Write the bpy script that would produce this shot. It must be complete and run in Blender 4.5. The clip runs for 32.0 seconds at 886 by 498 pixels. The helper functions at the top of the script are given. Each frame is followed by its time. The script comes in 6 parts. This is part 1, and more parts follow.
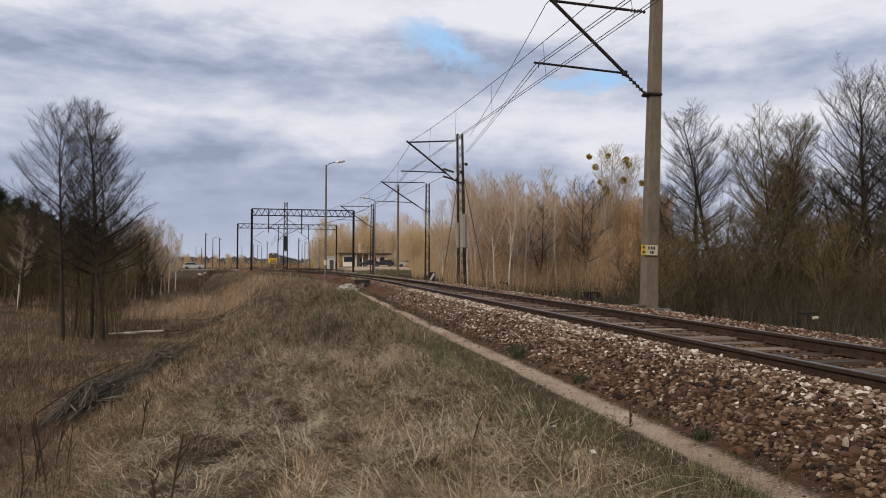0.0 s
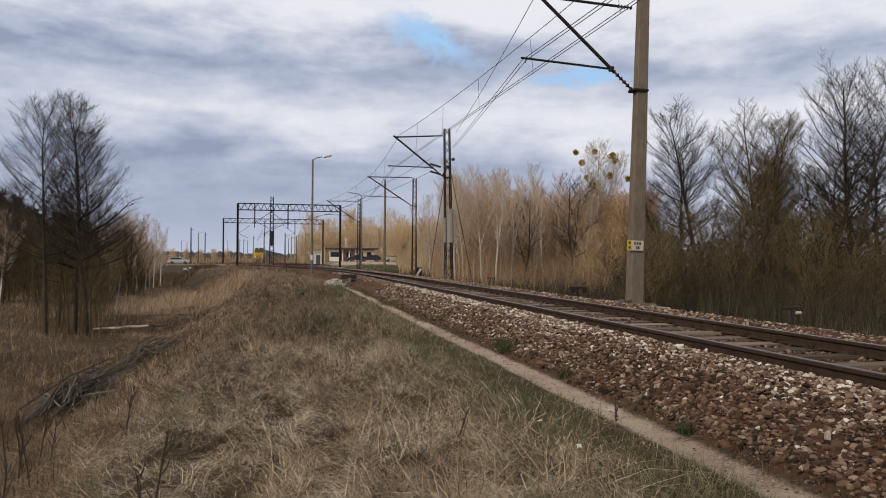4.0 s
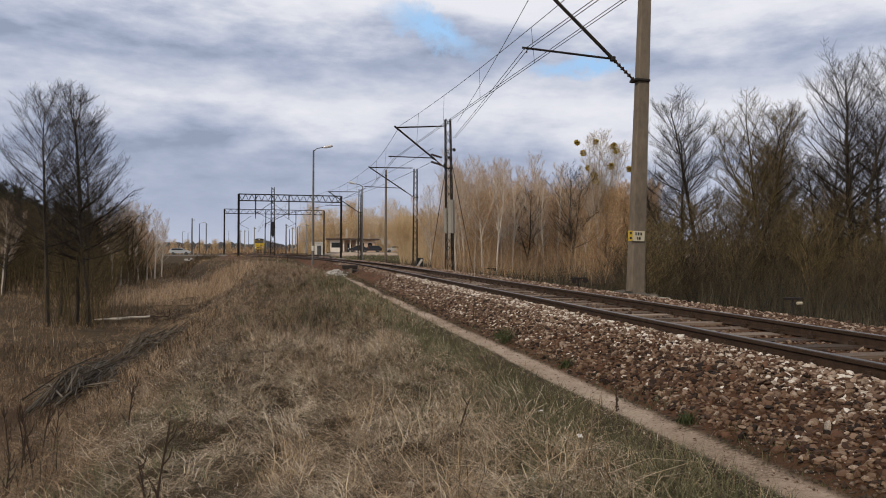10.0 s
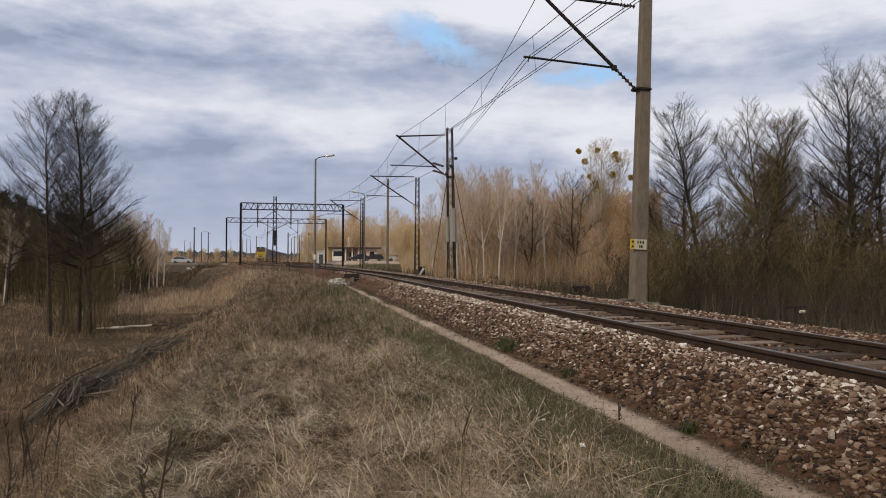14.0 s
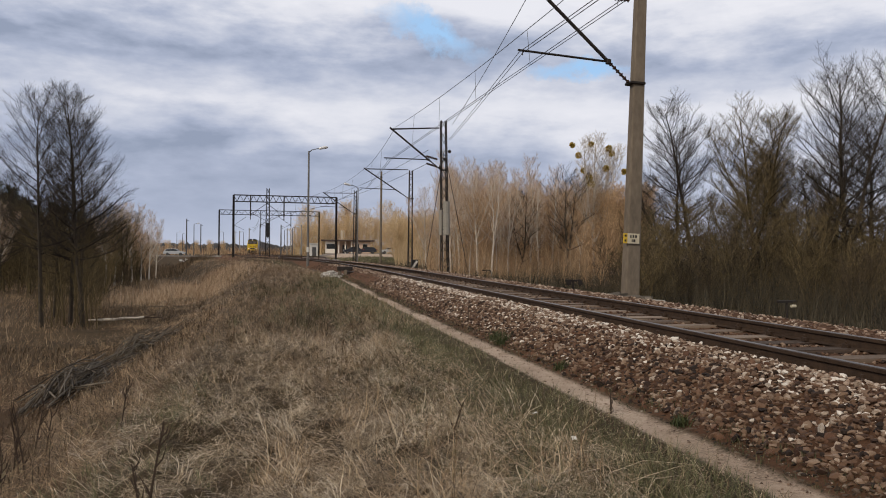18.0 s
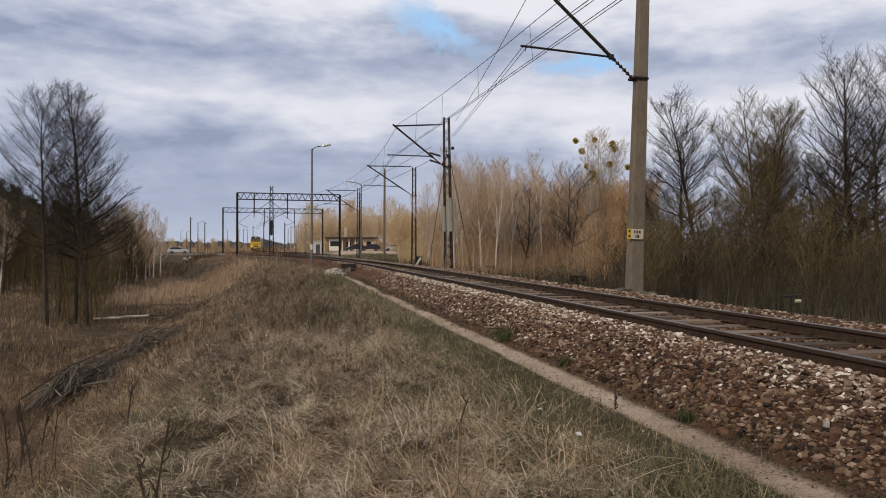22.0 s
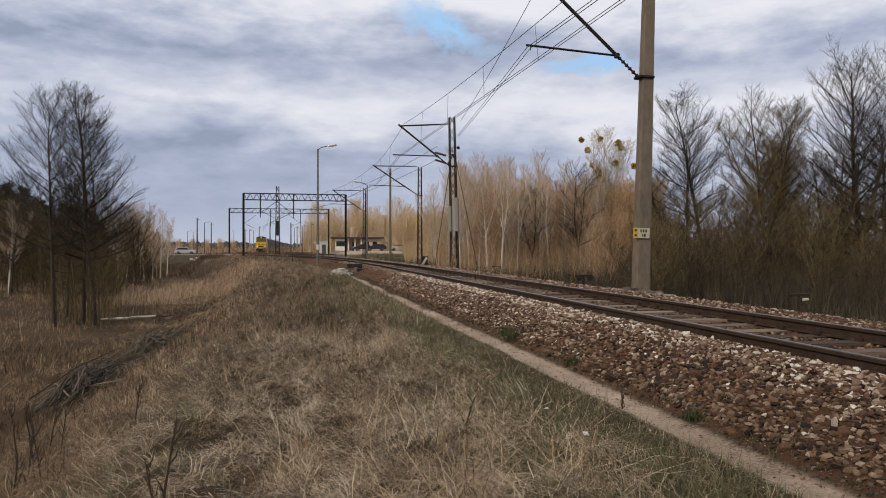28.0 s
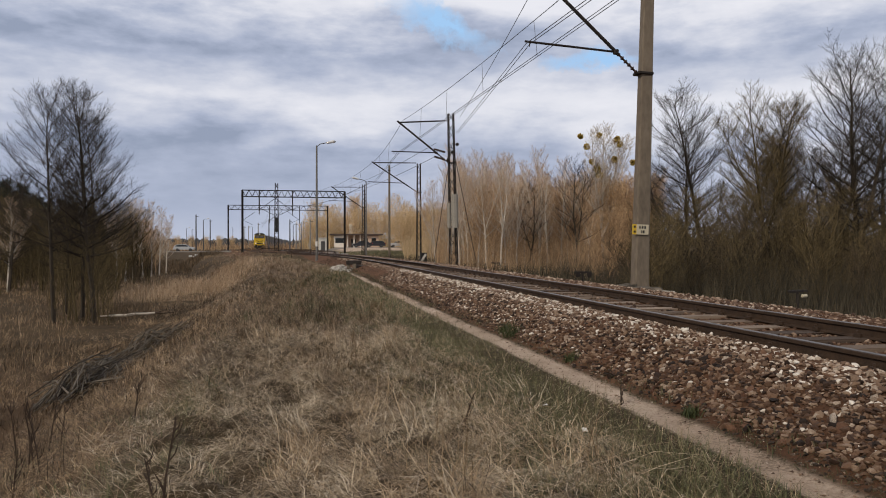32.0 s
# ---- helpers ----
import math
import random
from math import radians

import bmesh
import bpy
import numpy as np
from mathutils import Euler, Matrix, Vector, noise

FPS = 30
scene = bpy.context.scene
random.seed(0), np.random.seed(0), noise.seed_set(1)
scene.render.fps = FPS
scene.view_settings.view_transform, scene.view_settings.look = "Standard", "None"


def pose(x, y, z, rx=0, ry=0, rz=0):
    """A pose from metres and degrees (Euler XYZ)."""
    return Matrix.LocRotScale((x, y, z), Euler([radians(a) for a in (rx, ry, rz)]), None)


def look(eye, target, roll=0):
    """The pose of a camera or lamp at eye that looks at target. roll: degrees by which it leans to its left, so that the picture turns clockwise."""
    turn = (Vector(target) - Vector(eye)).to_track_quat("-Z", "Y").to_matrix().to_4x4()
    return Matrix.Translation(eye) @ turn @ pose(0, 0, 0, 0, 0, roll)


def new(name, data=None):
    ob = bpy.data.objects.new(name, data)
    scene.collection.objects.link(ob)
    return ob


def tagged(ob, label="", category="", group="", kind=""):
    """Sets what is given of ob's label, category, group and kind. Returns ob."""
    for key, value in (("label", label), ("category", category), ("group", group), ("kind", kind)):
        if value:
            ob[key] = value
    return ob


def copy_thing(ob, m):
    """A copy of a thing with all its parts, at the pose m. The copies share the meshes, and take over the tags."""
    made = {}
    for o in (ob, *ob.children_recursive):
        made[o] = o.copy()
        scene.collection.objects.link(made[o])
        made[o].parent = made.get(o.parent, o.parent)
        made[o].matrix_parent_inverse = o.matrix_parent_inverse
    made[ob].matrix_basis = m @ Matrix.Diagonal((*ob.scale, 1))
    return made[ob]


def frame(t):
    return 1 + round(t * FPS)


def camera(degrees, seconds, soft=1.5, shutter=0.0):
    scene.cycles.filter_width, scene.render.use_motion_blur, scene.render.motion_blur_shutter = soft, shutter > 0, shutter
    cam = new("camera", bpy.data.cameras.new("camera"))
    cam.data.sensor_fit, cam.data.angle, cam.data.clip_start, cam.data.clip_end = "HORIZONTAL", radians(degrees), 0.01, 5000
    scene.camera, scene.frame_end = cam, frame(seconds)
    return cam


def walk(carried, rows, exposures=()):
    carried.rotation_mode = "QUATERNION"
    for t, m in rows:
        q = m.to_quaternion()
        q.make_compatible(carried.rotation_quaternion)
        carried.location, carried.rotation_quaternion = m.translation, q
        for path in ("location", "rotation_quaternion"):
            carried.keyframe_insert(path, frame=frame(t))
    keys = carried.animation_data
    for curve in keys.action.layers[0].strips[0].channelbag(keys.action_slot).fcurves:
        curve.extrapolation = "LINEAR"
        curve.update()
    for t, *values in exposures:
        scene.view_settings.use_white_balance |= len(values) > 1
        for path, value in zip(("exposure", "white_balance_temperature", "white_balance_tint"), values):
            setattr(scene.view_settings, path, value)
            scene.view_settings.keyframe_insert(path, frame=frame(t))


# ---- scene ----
DURATION = 32.0
cam = camera(62.66, DURATION, soft=1.0)
EYE = (0.0, 0.0, 0.85)  # rail head is z = 0, the straight track runs along +y
# seconds and turn (degrees, Euler XYZ) of the hand-held camera
LOOKS = [
    (0, 91.179, -0.322, -11.421), (0.5, 91.070, -0.356, -11.503), (1, 90.939, -0.371, -11.624),
    (1.5, 91.041, -0.461, -11.857), (2, 91.269, -0.521, -12.103), (2.5, 91.312, -0.527, -12.252),
    (3, 91.170, -0.447, -12.405), (3.5, 90.949, -0.403, -12.487), (5.5, 90.502, -0.165, -12.156),
    (6, 90.344, -0.082, -12.080), (6.5, 90.159, -0.024, -12.008), (7, 89.970, 0.064, -11.999),
    (7.5, 89.866, 0.044, -12.022), (8, 89.839, 0.052, -12.055), (8.5, 89.793, -0.035, -12.073),
    (9, 89.782, -0.077, -12.126), (9.5, 89.910, -0.197, -12.252), (10, 90.058, -0.358, -12.375),
    (10.5, 90.351, -0.575, -12.572), (11, 90.641, -0.752, -12.643), (11.5, 90.850, -0.715, -12.485),
    (12, 91.017, -0.644, -12.316), (12.5, 91.117, -0.544, -12.488), (13, 91.065, -0.411, -12.563),
    (13.5, 90.908, -0.262, -12.410), (14, 90.730, -0.311, -12.227), (14.5, 90.533, -0.327, -12.115),
    (16.5, 90.110, -0.360, -12.212), (17, 90.077, -0.430, -12.325), (17.5, 90.162, -0.541, -12.532),
    (18, 90.198, -0.580, -12.761), (18.5, 90.077, -0.562, -12.898), (19, 90.139, -0.613, -13.165),
    (19.5, 90.258, -0.685, -13.339), (20, 90.243, -0.533, -13.202), (20.5, 90.154, -0.432, -13.029),
    (21, 90.036, -0.375, -12.857), (21.5, 89.915, -0.352, -12.665), (22, 89.933, -0.256, -12.473),
    (22.5, 90.101, -0.234, -12.251), (23, 90.284, -0.259, -12.195), (23.5, 90.418, -0.211, -12.315),
    (24, 90.478, -0.172, -12.430), (24.5, 90.342, -0.170, -12.489), (25, 90.155, -0.188, -12.505),
    (25.5, 90.154, -0.126, -12.486), (27.5, 89.997, 0.042, -11.912), (28, 89.908, -0.061, -12.005),
    (28.5, 89.728, -0.060, -12.210), (29, 89.469, -0.088, -12.355), (29.5, 89.312, -0.157, -12.483),
    (30, 89.378, -0.144, -12.565), (30.5, 89.587, -0.161, -12.571), (31, 89.729, -0.120, -12.422),
    (31.5, 89.737, -0.029, -12.255), (32, 89.644, 0.000, -12.080),
]

walk(cam, [(t, pose(*EYE, rx, ry, rz)) for t, rx, ry, rz in LOOKS],
     exposures=[(0.0, 0.0), (32.0, 0.0)])


# ---------------------------------------------------------------- node helpers
def material(name):
    m = bpy.data.materials.new(name)
    m.use_nodes = True
    nt = m.node_tree
    bsdf = nt.nodes["Principled BSDF"]
    return m, nt, bsdf


def ramp(nt, fac, stops):
    r = nt.nodes.new("ShaderNodeValToRGB")
    e = r.color_ramp.elements
    while len(e) < len(stops):
        e.new(0.5)
    for el, (p, c) in zip(e, stops):
        el.position, el.color = p, (*c, 1)
    nt.links.new(fac, r.inputs["Fac"])
    return r.outputs["Color"]


def coords(nt, scale=(1, 1, 1), which="Object"):
    tc = nt.nodes.new("ShaderNodeTexCoord")
    mp = nt.nodes.new("ShaderNodeMapping")
    mp.inputs["Scale"].default_value = scale
    nt.links.new(tc.outputs[which], mp.inputs["Vector"])
    return mp.outputs["Vector"]


def noise_tex(nt, vec, scale, detail=4, rough=0.6, out="Fac", distort=0.0):
    n = nt.nodes.new("ShaderNodeTexNoise")
    n.inputs["Scale"].default_value = scale
    n.inputs["Detail"].default_value = detail
    n.inputs["Roughness"].default_value = rough
    n.inputs["Distortion"].default_value = distort
    if vec is not None:
        nt.links.new(vec, n.inputs["Vector"])
    return n.outputs[out]


def mix(nt, fac, a, b, blend="MIX"):
    m = nt.nodes.new("ShaderNodeMix")
    m.data_type, m.blend_type = "RGBA", blend
    for sock, v in ((m.inputs[0], fac), (m.inputs[6], a), (m.inputs[7], b)):
        if isinstance(v, (int, float)):
            sock.default_value = v
        elif isinstance(v, tuple):
            sock.default_value = (*v, 1)
        else:
            nt.links.new(v, sock)
    return m.outputs[2]


def calc(nt, op, a, b=0.0, c=0.0, clamp=False):
    m = nt.nodes.new("ShaderNodeMath")
    m.operation, m.use_clamp = op, clamp
    for sock, v in zip(m.inputs, (a, b, c)):
        if isinstance(v, (int, float)):
            sock.default_value = v
        else:
            nt.links.new(v, sock)
    return m.outputs[0]


def bump(nt, bsdf, height, strength=0.4, distance=0.02):
    b = nt.nodes.new("ShaderNodeBump")
    b.inputs["Strength"].default_value = strength
    b.inputs["Distance"].default_value = distance
    nt.links.new(height, b.inputs["Height"])
    nt.links.new(b.outputs["Normal"], bsdf.inputs["Normal"])


def island(nt):
    return nt.nodes.new("ShaderNodeNewGeometry").outputs["Random Per Island"]


def per_object(nt):
    return nt.nodes.new("ShaderNodeObjectInfo").outputs["Random"]


def surface(name, stops, scale=3.0, rough=0.8, metal=0.0, relief=0.3, depth=0.01, vary="", stretch=(1, 1, 1), fine=8.0, spec=0.3):
    """A two-scale noise surface: broad stains over fine grain."""
    m, nt, bsdf = material(name)
    vec = coords(nt, stretch)
    broad = noise_tex(nt, vec, scale, 5, 0.65)
    grain = noise_tex(nt, vec, scale * fine, 4, 0.7)
    fac = calc(nt, "ADD", calc(nt, "MULTIPLY", broad, 0.65), calc(nt, "MULTIPLY", grain, 0.35))
    if vary:
        rnd = island(nt) if vary == "island" else per_object(nt)
        fac = calc(nt, "ADD", calc(nt, "MULTIPLY", fac, 0.5), calc(nt, "MULTIPLY_ADD", rnd, 0.85, -0.175))
    col = ramp(nt, fac, stops)
    nt.links.new(col, bsdf.inputs["Base Color"])
    bsdf.inputs["Roughness"].default_value = rough
    bsdf.inputs["Metallic"].default_value = metal
    bsdf.inputs["Specular IOR Level"].default_value = spec
    if relief:
        bump(nt, bsdf, grain, relief, depth)
    return m


# ---------------------------------------------------------------- sky and light
SUN_DIR = Vector((-0.66, -0.50, 0.56)).normalized()
SUN_ELEVATION = math.asin(SUN_DIR.z)
SUN_TURN = math.atan2(SUN_DIR.x, SUN_DIR.y)


def cloud_colour(nt, direction):
    """Broken cloud cover seen from below: long flat banks with pale tops and blue-grey bellies."""
    sep = nt.nodes.new("ShaderNodeSeparateXYZ")
    nt.links.new(direction, sep.inputs[0])
    flat = nt.nodes.new("ShaderNodeMapping")
    flat.inputs["Location"].default_value = (1.7, 0.4, 0.9)
    flat.inputs["Scale"].default_value = (1.0, 1.0, 3.0)
    nt.links.new(direction, flat.inputs["Vector"])
    big = noise_tex(nt, flat.outputs[0], 2.6, 3, 0.5)
    puff = noise_tex(nt, flat.outputs[0], 6.5, 9, 0.56)
    wisp = noise_tex(nt, flat.outputs[0], 24.0, 5, 0.55)
    height = calc(nt, "ADD", sep.outputs[2], calc(nt, "MULTIPLY_ADD", big, 0.09, -0.045))
    height = calc(nt, "ADD", height, calc(nt, "MULTIPLY_ADD", puff, 0.05, -0.025))
    banks = ramp(nt, height, [(z, (v, v, v)) for z, v in ((0.0, 0.46), (0.05, 0.30), (0.115, 0.27), (0.150, 0.50), (0.185, 0.66), (0.210, 0.46), (0.245, 0.24), (0.280, 0.42), (0.320, 0.80), (0.375, 0.68), (0.45, 0.56), (0.9, 0.52))])
    grain = calc(nt, "ADD", calc(nt, "MULTIPLY_ADD", puff, 1.30, -0.65), calc(nt, "MULTIPLY_ADD", wisp, 0.32, -0.16))
    fade = ramp(nt, sep.outputs[2], [(0.0, (0.12, 0.12, 0.12)), (0.10, (0.55, 0.55, 0.55)), (0.20, (1.0, 1.0, 1.0))])
    side = calc(nt, "MULTIPLY_ADD", sep.outputs[0], 0.20, -0.03)
    light = calc(nt, "ADD", calc(nt, "ADD", banks, side), calc(nt, "MULTIPLY", grain, fade))
    cloud = ramp(nt, light, [(0.08, (0.30, 0.35, 0.47)), (0.27, (0.415, 0.465, 0.60)), (0.46, (0.57, 0.605, 0.715)), (0.66, (0.735, 0.75, 0.825)), (0.88, (0.82, 0.825, 0.885))])
    return cloud, sep


def build_world():
    world = bpy.data.worlds.new("sky")
    scene.world = world
    world.use_nodes = True
    nt = world.node_tree
    bg = nt.nodes["Background"]
    sky = nt.nodes.new("ShaderNodeTexSky")
    sky.sky_type = "NISHITA"
    sky.sun_disc = False
    sky.sun_elevation = SUN_ELEVATION
    sky.sun_rotation = SUN_TURN
    blue = mix(nt, 1.0, sky.outputs[0], (0.11, 0.11, 0.11), "MULTIPLY")
    cloud, sep = cloud_colour(nt, nt.nodes.new("ShaderNodeTexCoord").outputs["Generated"])
    nt.links.new(mix(nt, 1.0, mix(nt, 0.86, blue, cloud), (1.06, 1.0, 0.90), "MULTIPLY"), bg.inputs["Color"])
    bg.inputs["Strength"].default_value = 0.83


build_world()
sun_data = bpy.data.lights.new("sun", "SUN")
sun_data.energy, sun_data.angle, sun_data.color = 1.8, radians(6), (1.0, 0.855, 0.67)
sun = new("sun", sun_data)
sun.matrix_world = look(SUN_DIR * 300, (0, 0, 0))


# ---------------------------------------------------------------- materials
def leafless(name, dark, pale):
    return surface(name, [(0.25, dark), (0.75, pale)], 4.0, 0.85, vary="island", relief=0.5)


def grass_surface(name, stops):
    """Blades that differ one by one, tuft by tuft and from patch to patch."""
    m, nt, bsdf = material(name)
    vec = coords(nt)
    tuft = noise_tex(nt, vec, 3.4, 2, 0.5)
    patch = noise_tex(nt, vec, 0.55, 3, 0.6)
    # heavy tuft weight paints the lit and shaded contrast of the mounds
    fac = calc(nt, "ADD", calc(nt, "MULTIPLY_ADD", island(nt), 0.62, -0.31), calc(nt, "ADD", calc(nt, "MULTIPLY_ADD", tuft, 1.05, -0.2), calc(nt, "MULTIPLY", patch, 0.35)))
    nt.links.new(ramp(nt, fac, stops), bsdf.inputs["Base Color"])
    bsdf.inputs["Roughness"].default_value = 0.7
    bsdf.inputs["Specular IOR Level"].default_value = 0.3
    return m


GRASS_DEAD = grass_surface("dead_grass", [(0.15, (0.04, 0.028, 0.018)), (0.40, (0.165, 0.116, 0.068)), (0.60, (0.40, 0.305, 0.198)), (0.82, (0.78, 0.67, 0.52))])
GRASS_PALE = grass_surface("bleached_grass", [(0.1, (0.30, 0.22, 0.13)), (0.5, (0.56, 0.44, 0.29)), (0.95, (0.82, 0.70, 0.53))])
GRASS_TAN = grass_surface("tan_grass", [(0.15, (0.09, 0.058, 0.03)), (0.42, (0.27, 0.185, 0.105)), (0.65, (0.48, 0.35, 0.215)), (0.88, (0.74, 0.60, 0.42))])
WEED_GREEN = surface("dull_green_weed", [(0.1, (0.03, 0.036, 0.016)), (0.55, (0.075, 0.078, 0.036)), (0.95, (0.17, 0.15, 0.08))], 0.9, 0.8, vary="island", relief=0)
GRASS_FAR = grass_surface("pinkish_dead_grass", [(0.15, (0.10, 0.068, 0.042)), (0.45, (0.225, 0.155, 0.098)), (0.70, (0.36, 0.265, 0.175)), (0.92, (0.50, 0.39, 0.275))])
# under layer coloured darker to hold the shade between the tussocks
GRASS_UNDER = grass_surface("shade_toned_under_grass", [(0.1, (0.04, 0.027, 0.016)), (0.5, (0.125, 0.086, 0.048)), (0.95, (0.36, 0.275, 0.17))])
GRASS_GREEN = grass_surface("green_grass", [(0.1, (0.055, 0.062, 0.028)), (0.45, (0.115, 0.12, 0.055)), (0.7, (0.20, 0.18, 0.095)), (0.95, (0.42, 0.36, 0.23))])
REED = surface("dry_reed", [(0.1, (0.12, 0.074, 0.042)), (0.5, (0.30, 0.20, 0.115)), (0.95, (0.60, 0.45, 0.28))], 0.5, 0.8, vary="island", relief=0)
REED_GOLD = surface("golden_reed", [(0.1, (0.20, 0.125, 0.07)), (0.5, (0.40, 0.28, 0.18)), (0.95, (0.64, 0.50, 0.36))], 0.5, 0.8, vary="island", relief=0)
STICK = leafless("grey_cut_sticks", (0.04, 0.034, 0.028), (0.22, 0.19, 0.155))
WEED = surface("dry_weed", [(0.2, (0.03, 0.02, 0.015)), (0.8, (0.09, 0.062, 0.045))], 3, 0.9, relief=0)
STONE = surface("brown_ballast_stone", [(0.12, (0.020, 0.013, 0.010)), (0.36, (0.078, 0.044, 0.029)), (0.62, (0.14, 0.081, 0.05)), (0.86, (0.25, 0.175, 0.122)), (0.98, (0.48, 0.40, 0.33))], 6.0, 0.85, vary="island", relief=0.6)
STONE_DARK = surface("earthy_ballast_stone", [(0.15, (0.02, 0.014, 0.01)), (0.5, (0.06, 0.042, 0.03)), (0.85, (0.14, 0.10, 0.072)), (0.97, (0.40, 0.35, 0.29))], 6.0, 0.9, vary="island", relief=0.6)
STONE_SAND = surface("pinkish_ballast_gravel", [(0.15, (0.07, 0.04, 0.026)), (0.45, (0.20, 0.13, 0.09)), (0.75, (0.36, 0.265, 0.20)), (0.95, (0.55, 0.47, 0.39))], 6.0, 0.85, vary="island", relief=0.6)
STONE_PALE = surface("pale_ballast_stone", [(0.15, (0.12, 0.075, 0.05)), (0.38, (0.28, 0.20, 0.145)), (0.55, (0.46, 0.385, 0.315)), (0.80, (0.72, 0.67, 0.60))], 6.0, 0.85, vary="island", relief=0.6)
STONE_LOOSE = surface("loose_ballast_stone", [(0.15, (0.025, 0.015, 0.011)), (0.40, (0.09, 0.044, 0.027)), (0.66, (0.17, 0.092, 0.056)), (0.84, (0.26, 0.19, 0.14)), (0.97, (0.56, 0.50, 0.43))], 6.0, 0.85, vary="object", relief=0.6)
CONCRETE_DARK = surface("mossy_concrete", [(0.25, (0.07, 0.06, 0.05)), (0.8, (0.20, 0.175, 0.145))], 3.0, 0.95, relief=0.8, depth=0.03)
RUBBLE = surface("pale_rubble", [(0.2, (0.35, 0.33, 0.30)), (0.8, (0.62, 0.60, 0.56))], 6.0, 0.85, vary="island", relief=0.4)
RAIL_RUST = surface("rusty_rail", [(0.3, (0.026, 0.017, 0.012)), (0.7, (0.085, 0.052, 0.033))], 7.0, 0.75, 0.2, relief=0.4)
RAIL_HEAD = surface("worn_rail_head", [(0.3, (0.10, 0.085, 0.08)), (0.7, (0.24, 0.22, 0.21))], 3.0, 0.38, 0.8, relief=0.1, stretch=(1, 0.05, 1))
SLEEPER_WOOD = surface("weathered_sleeper", [(0.15, (0.07, 0.049, 0.037)), (0.5, (0.17, 0.126, 0.095)), (0.9, (0.31, 0.245, 0.193))], 2.2, 0.9, vary="object", stretch=(1, 6, 6), relief=0.7)
CONCRETE = surface("old_concrete", [(0.25, (0.10, 0.082, 0.064)), (0.55, (0.195, 0.162, 0.127)), (0.85, (0.28, 0.24, 0.19))], 1.6, 0.9, relief=0.5, stretch=(1, 1, 0.35))
CONCRETE_PALE = surface("pale_concrete", [(0.25, (0.22, 0.21, 0.19)), (0.8, (0.42, 0.40, 0.36))], 1.8, 0.9, relief=0.5)
CONCRETE_GREY = surface("weathered_grey_concrete", [(0.3, (0.09, 0.088, 0.085)), (0.55, (0.18, 0.175, 0.17)), (0.8, (0.34, 0.335, 0.32))], 2.4, 0.9, relief=0.4)
STEEL_DARK = surface("dark_steel", [(0.3, (0.018, 0.016, 0.016)), (0.7, (0.055, 0.045, 0.04))], 5.0, 0.6, 0.4, relief=0.3)
STEEL_GREY = surface("grey_steel", [(0.3, (0.07, 0.07, 0.075)), (0.7, (0.15, 0.15, 0.155))], 5.0, 0.55, 0.5, relief=0.2)
PORCELAIN = surface("brown_insulator", [(0.3, (0.035, 0.02, 0.015)), (0.7, (0.07, 0.04, 0.03))], 8, 0.25, relief=0)
WIRE = surface("copper_wire", [(0.3, (0.03, 0.028, 0.027)), (0.7, (0.08, 0.07, 0.06))], 2, 0.5, 0.6, relief=0)
BARK_ALDER = leafless("alder_bark", (0.018, 0.014, 0.011), (0.072, 0.058, 0.045))
BARK_OLIVE = leafless("willow_bark", (0.02, 0.015, 0.008), (0.14, 0.106, 0.052))
BRUSH = leafless("grey_brown_brush", (0.022, 0.017, 0.011), (0.145, 0.109, 0.07))
BRUSH_GREY = leafless("grey_green_brush", (0.018, 0.016, 0.011), (0.105, 0.09, 0.06))
DARK_WEED = leafless("dark_brown_weed", (0.045, 0.032, 0.02), (0.16, 0.112, 0.068))
TWIG_TAN = leafless("tan_willow_twigs", (0.05, 0.038, 0.019), (0.235, 0.178, 0.088))
PALE_STEM = leafless("pale_young_stem", (0.34, 0.27, 0.20), (0.68, 0.59, 0.48))
BARK_BIRCH = surface("birch_bark", [(0.28, (0.10, 0.085, 0.075)), (0.40, (0.55, 0.50, 0.44)), (0.8, (0.82, 0.77, 0.70))], 3.0, 0.8, stretch=(1, 1, 2.5), relief=0.3)
LOG_WOOD = surface("flaking_log_bark", [(0.34, (0.06, 0.048, 0.038)), (0.44, (0.48, 0.43, 0.37)), (0.8, (0.76, 0.71, 0.64))], 2.2, 0.85, relief=0.5)
TWIG_BIRCH = leafless("birch_twigs", (0.36, 0.25, 0.17), (0.74, 0.57, 0.42))
TWIG_BROWN = leafless("brown_twigs", (0.28, 0.18, 0.105), (0.78, 0.56, 0.35))
TWIG_GOLD = leafless("golden_willow_twigs", (0.50, 0.36, 0.20), (0.85, 0.67, 0.43))
MOSS_GREEN = surface("dark_weed_leaf", [(0.2, (0.03, 0.04, 0.014)), (0.8, (0.10, 0.115, 0.045))], 6, 0.7, vary="island", relief=0)
MISTLETOE = surface("mistletoe_leaf", [(0.2, (0.34, 0.25, 0.05)), (0.8, (0.66, 0.50, 0.12))], 6, 0.6, vary="island", relief=0)
NEEDLE = surface("pine_needles", [(0.3, (0.012, 0.018, 0.009)), (0.7, (0.04, 0.048, 0.02))], 5, 0.8, vary="island", relief=0)
ASPHALT = surface("worn_asphalt", [(0.3, (0.20, 0.185, 0.17)), (0.7, (0.33, 0.305, 0.285))], 2, 0.9, relief=0.4)
GLASS_DARK, _nt, _b = material("car_glass")
_b.inputs["Base Color"].default_value, _b.inputs["Roughness"].default_value = (0.015, 0.018, 0.02, 1), 0.08
# pale base colour stands in for the sky reflected in the cab windows
GLASS_PALE, _nt, _b = material("sky_tinted_glass")
_b.inputs["Base Color"].default_value, _b.inputs["Roughness"].default_value, _b.inputs["Metallic"].default_value = (0.22, 0.2, 0.17, 1), 0.15, 0.4
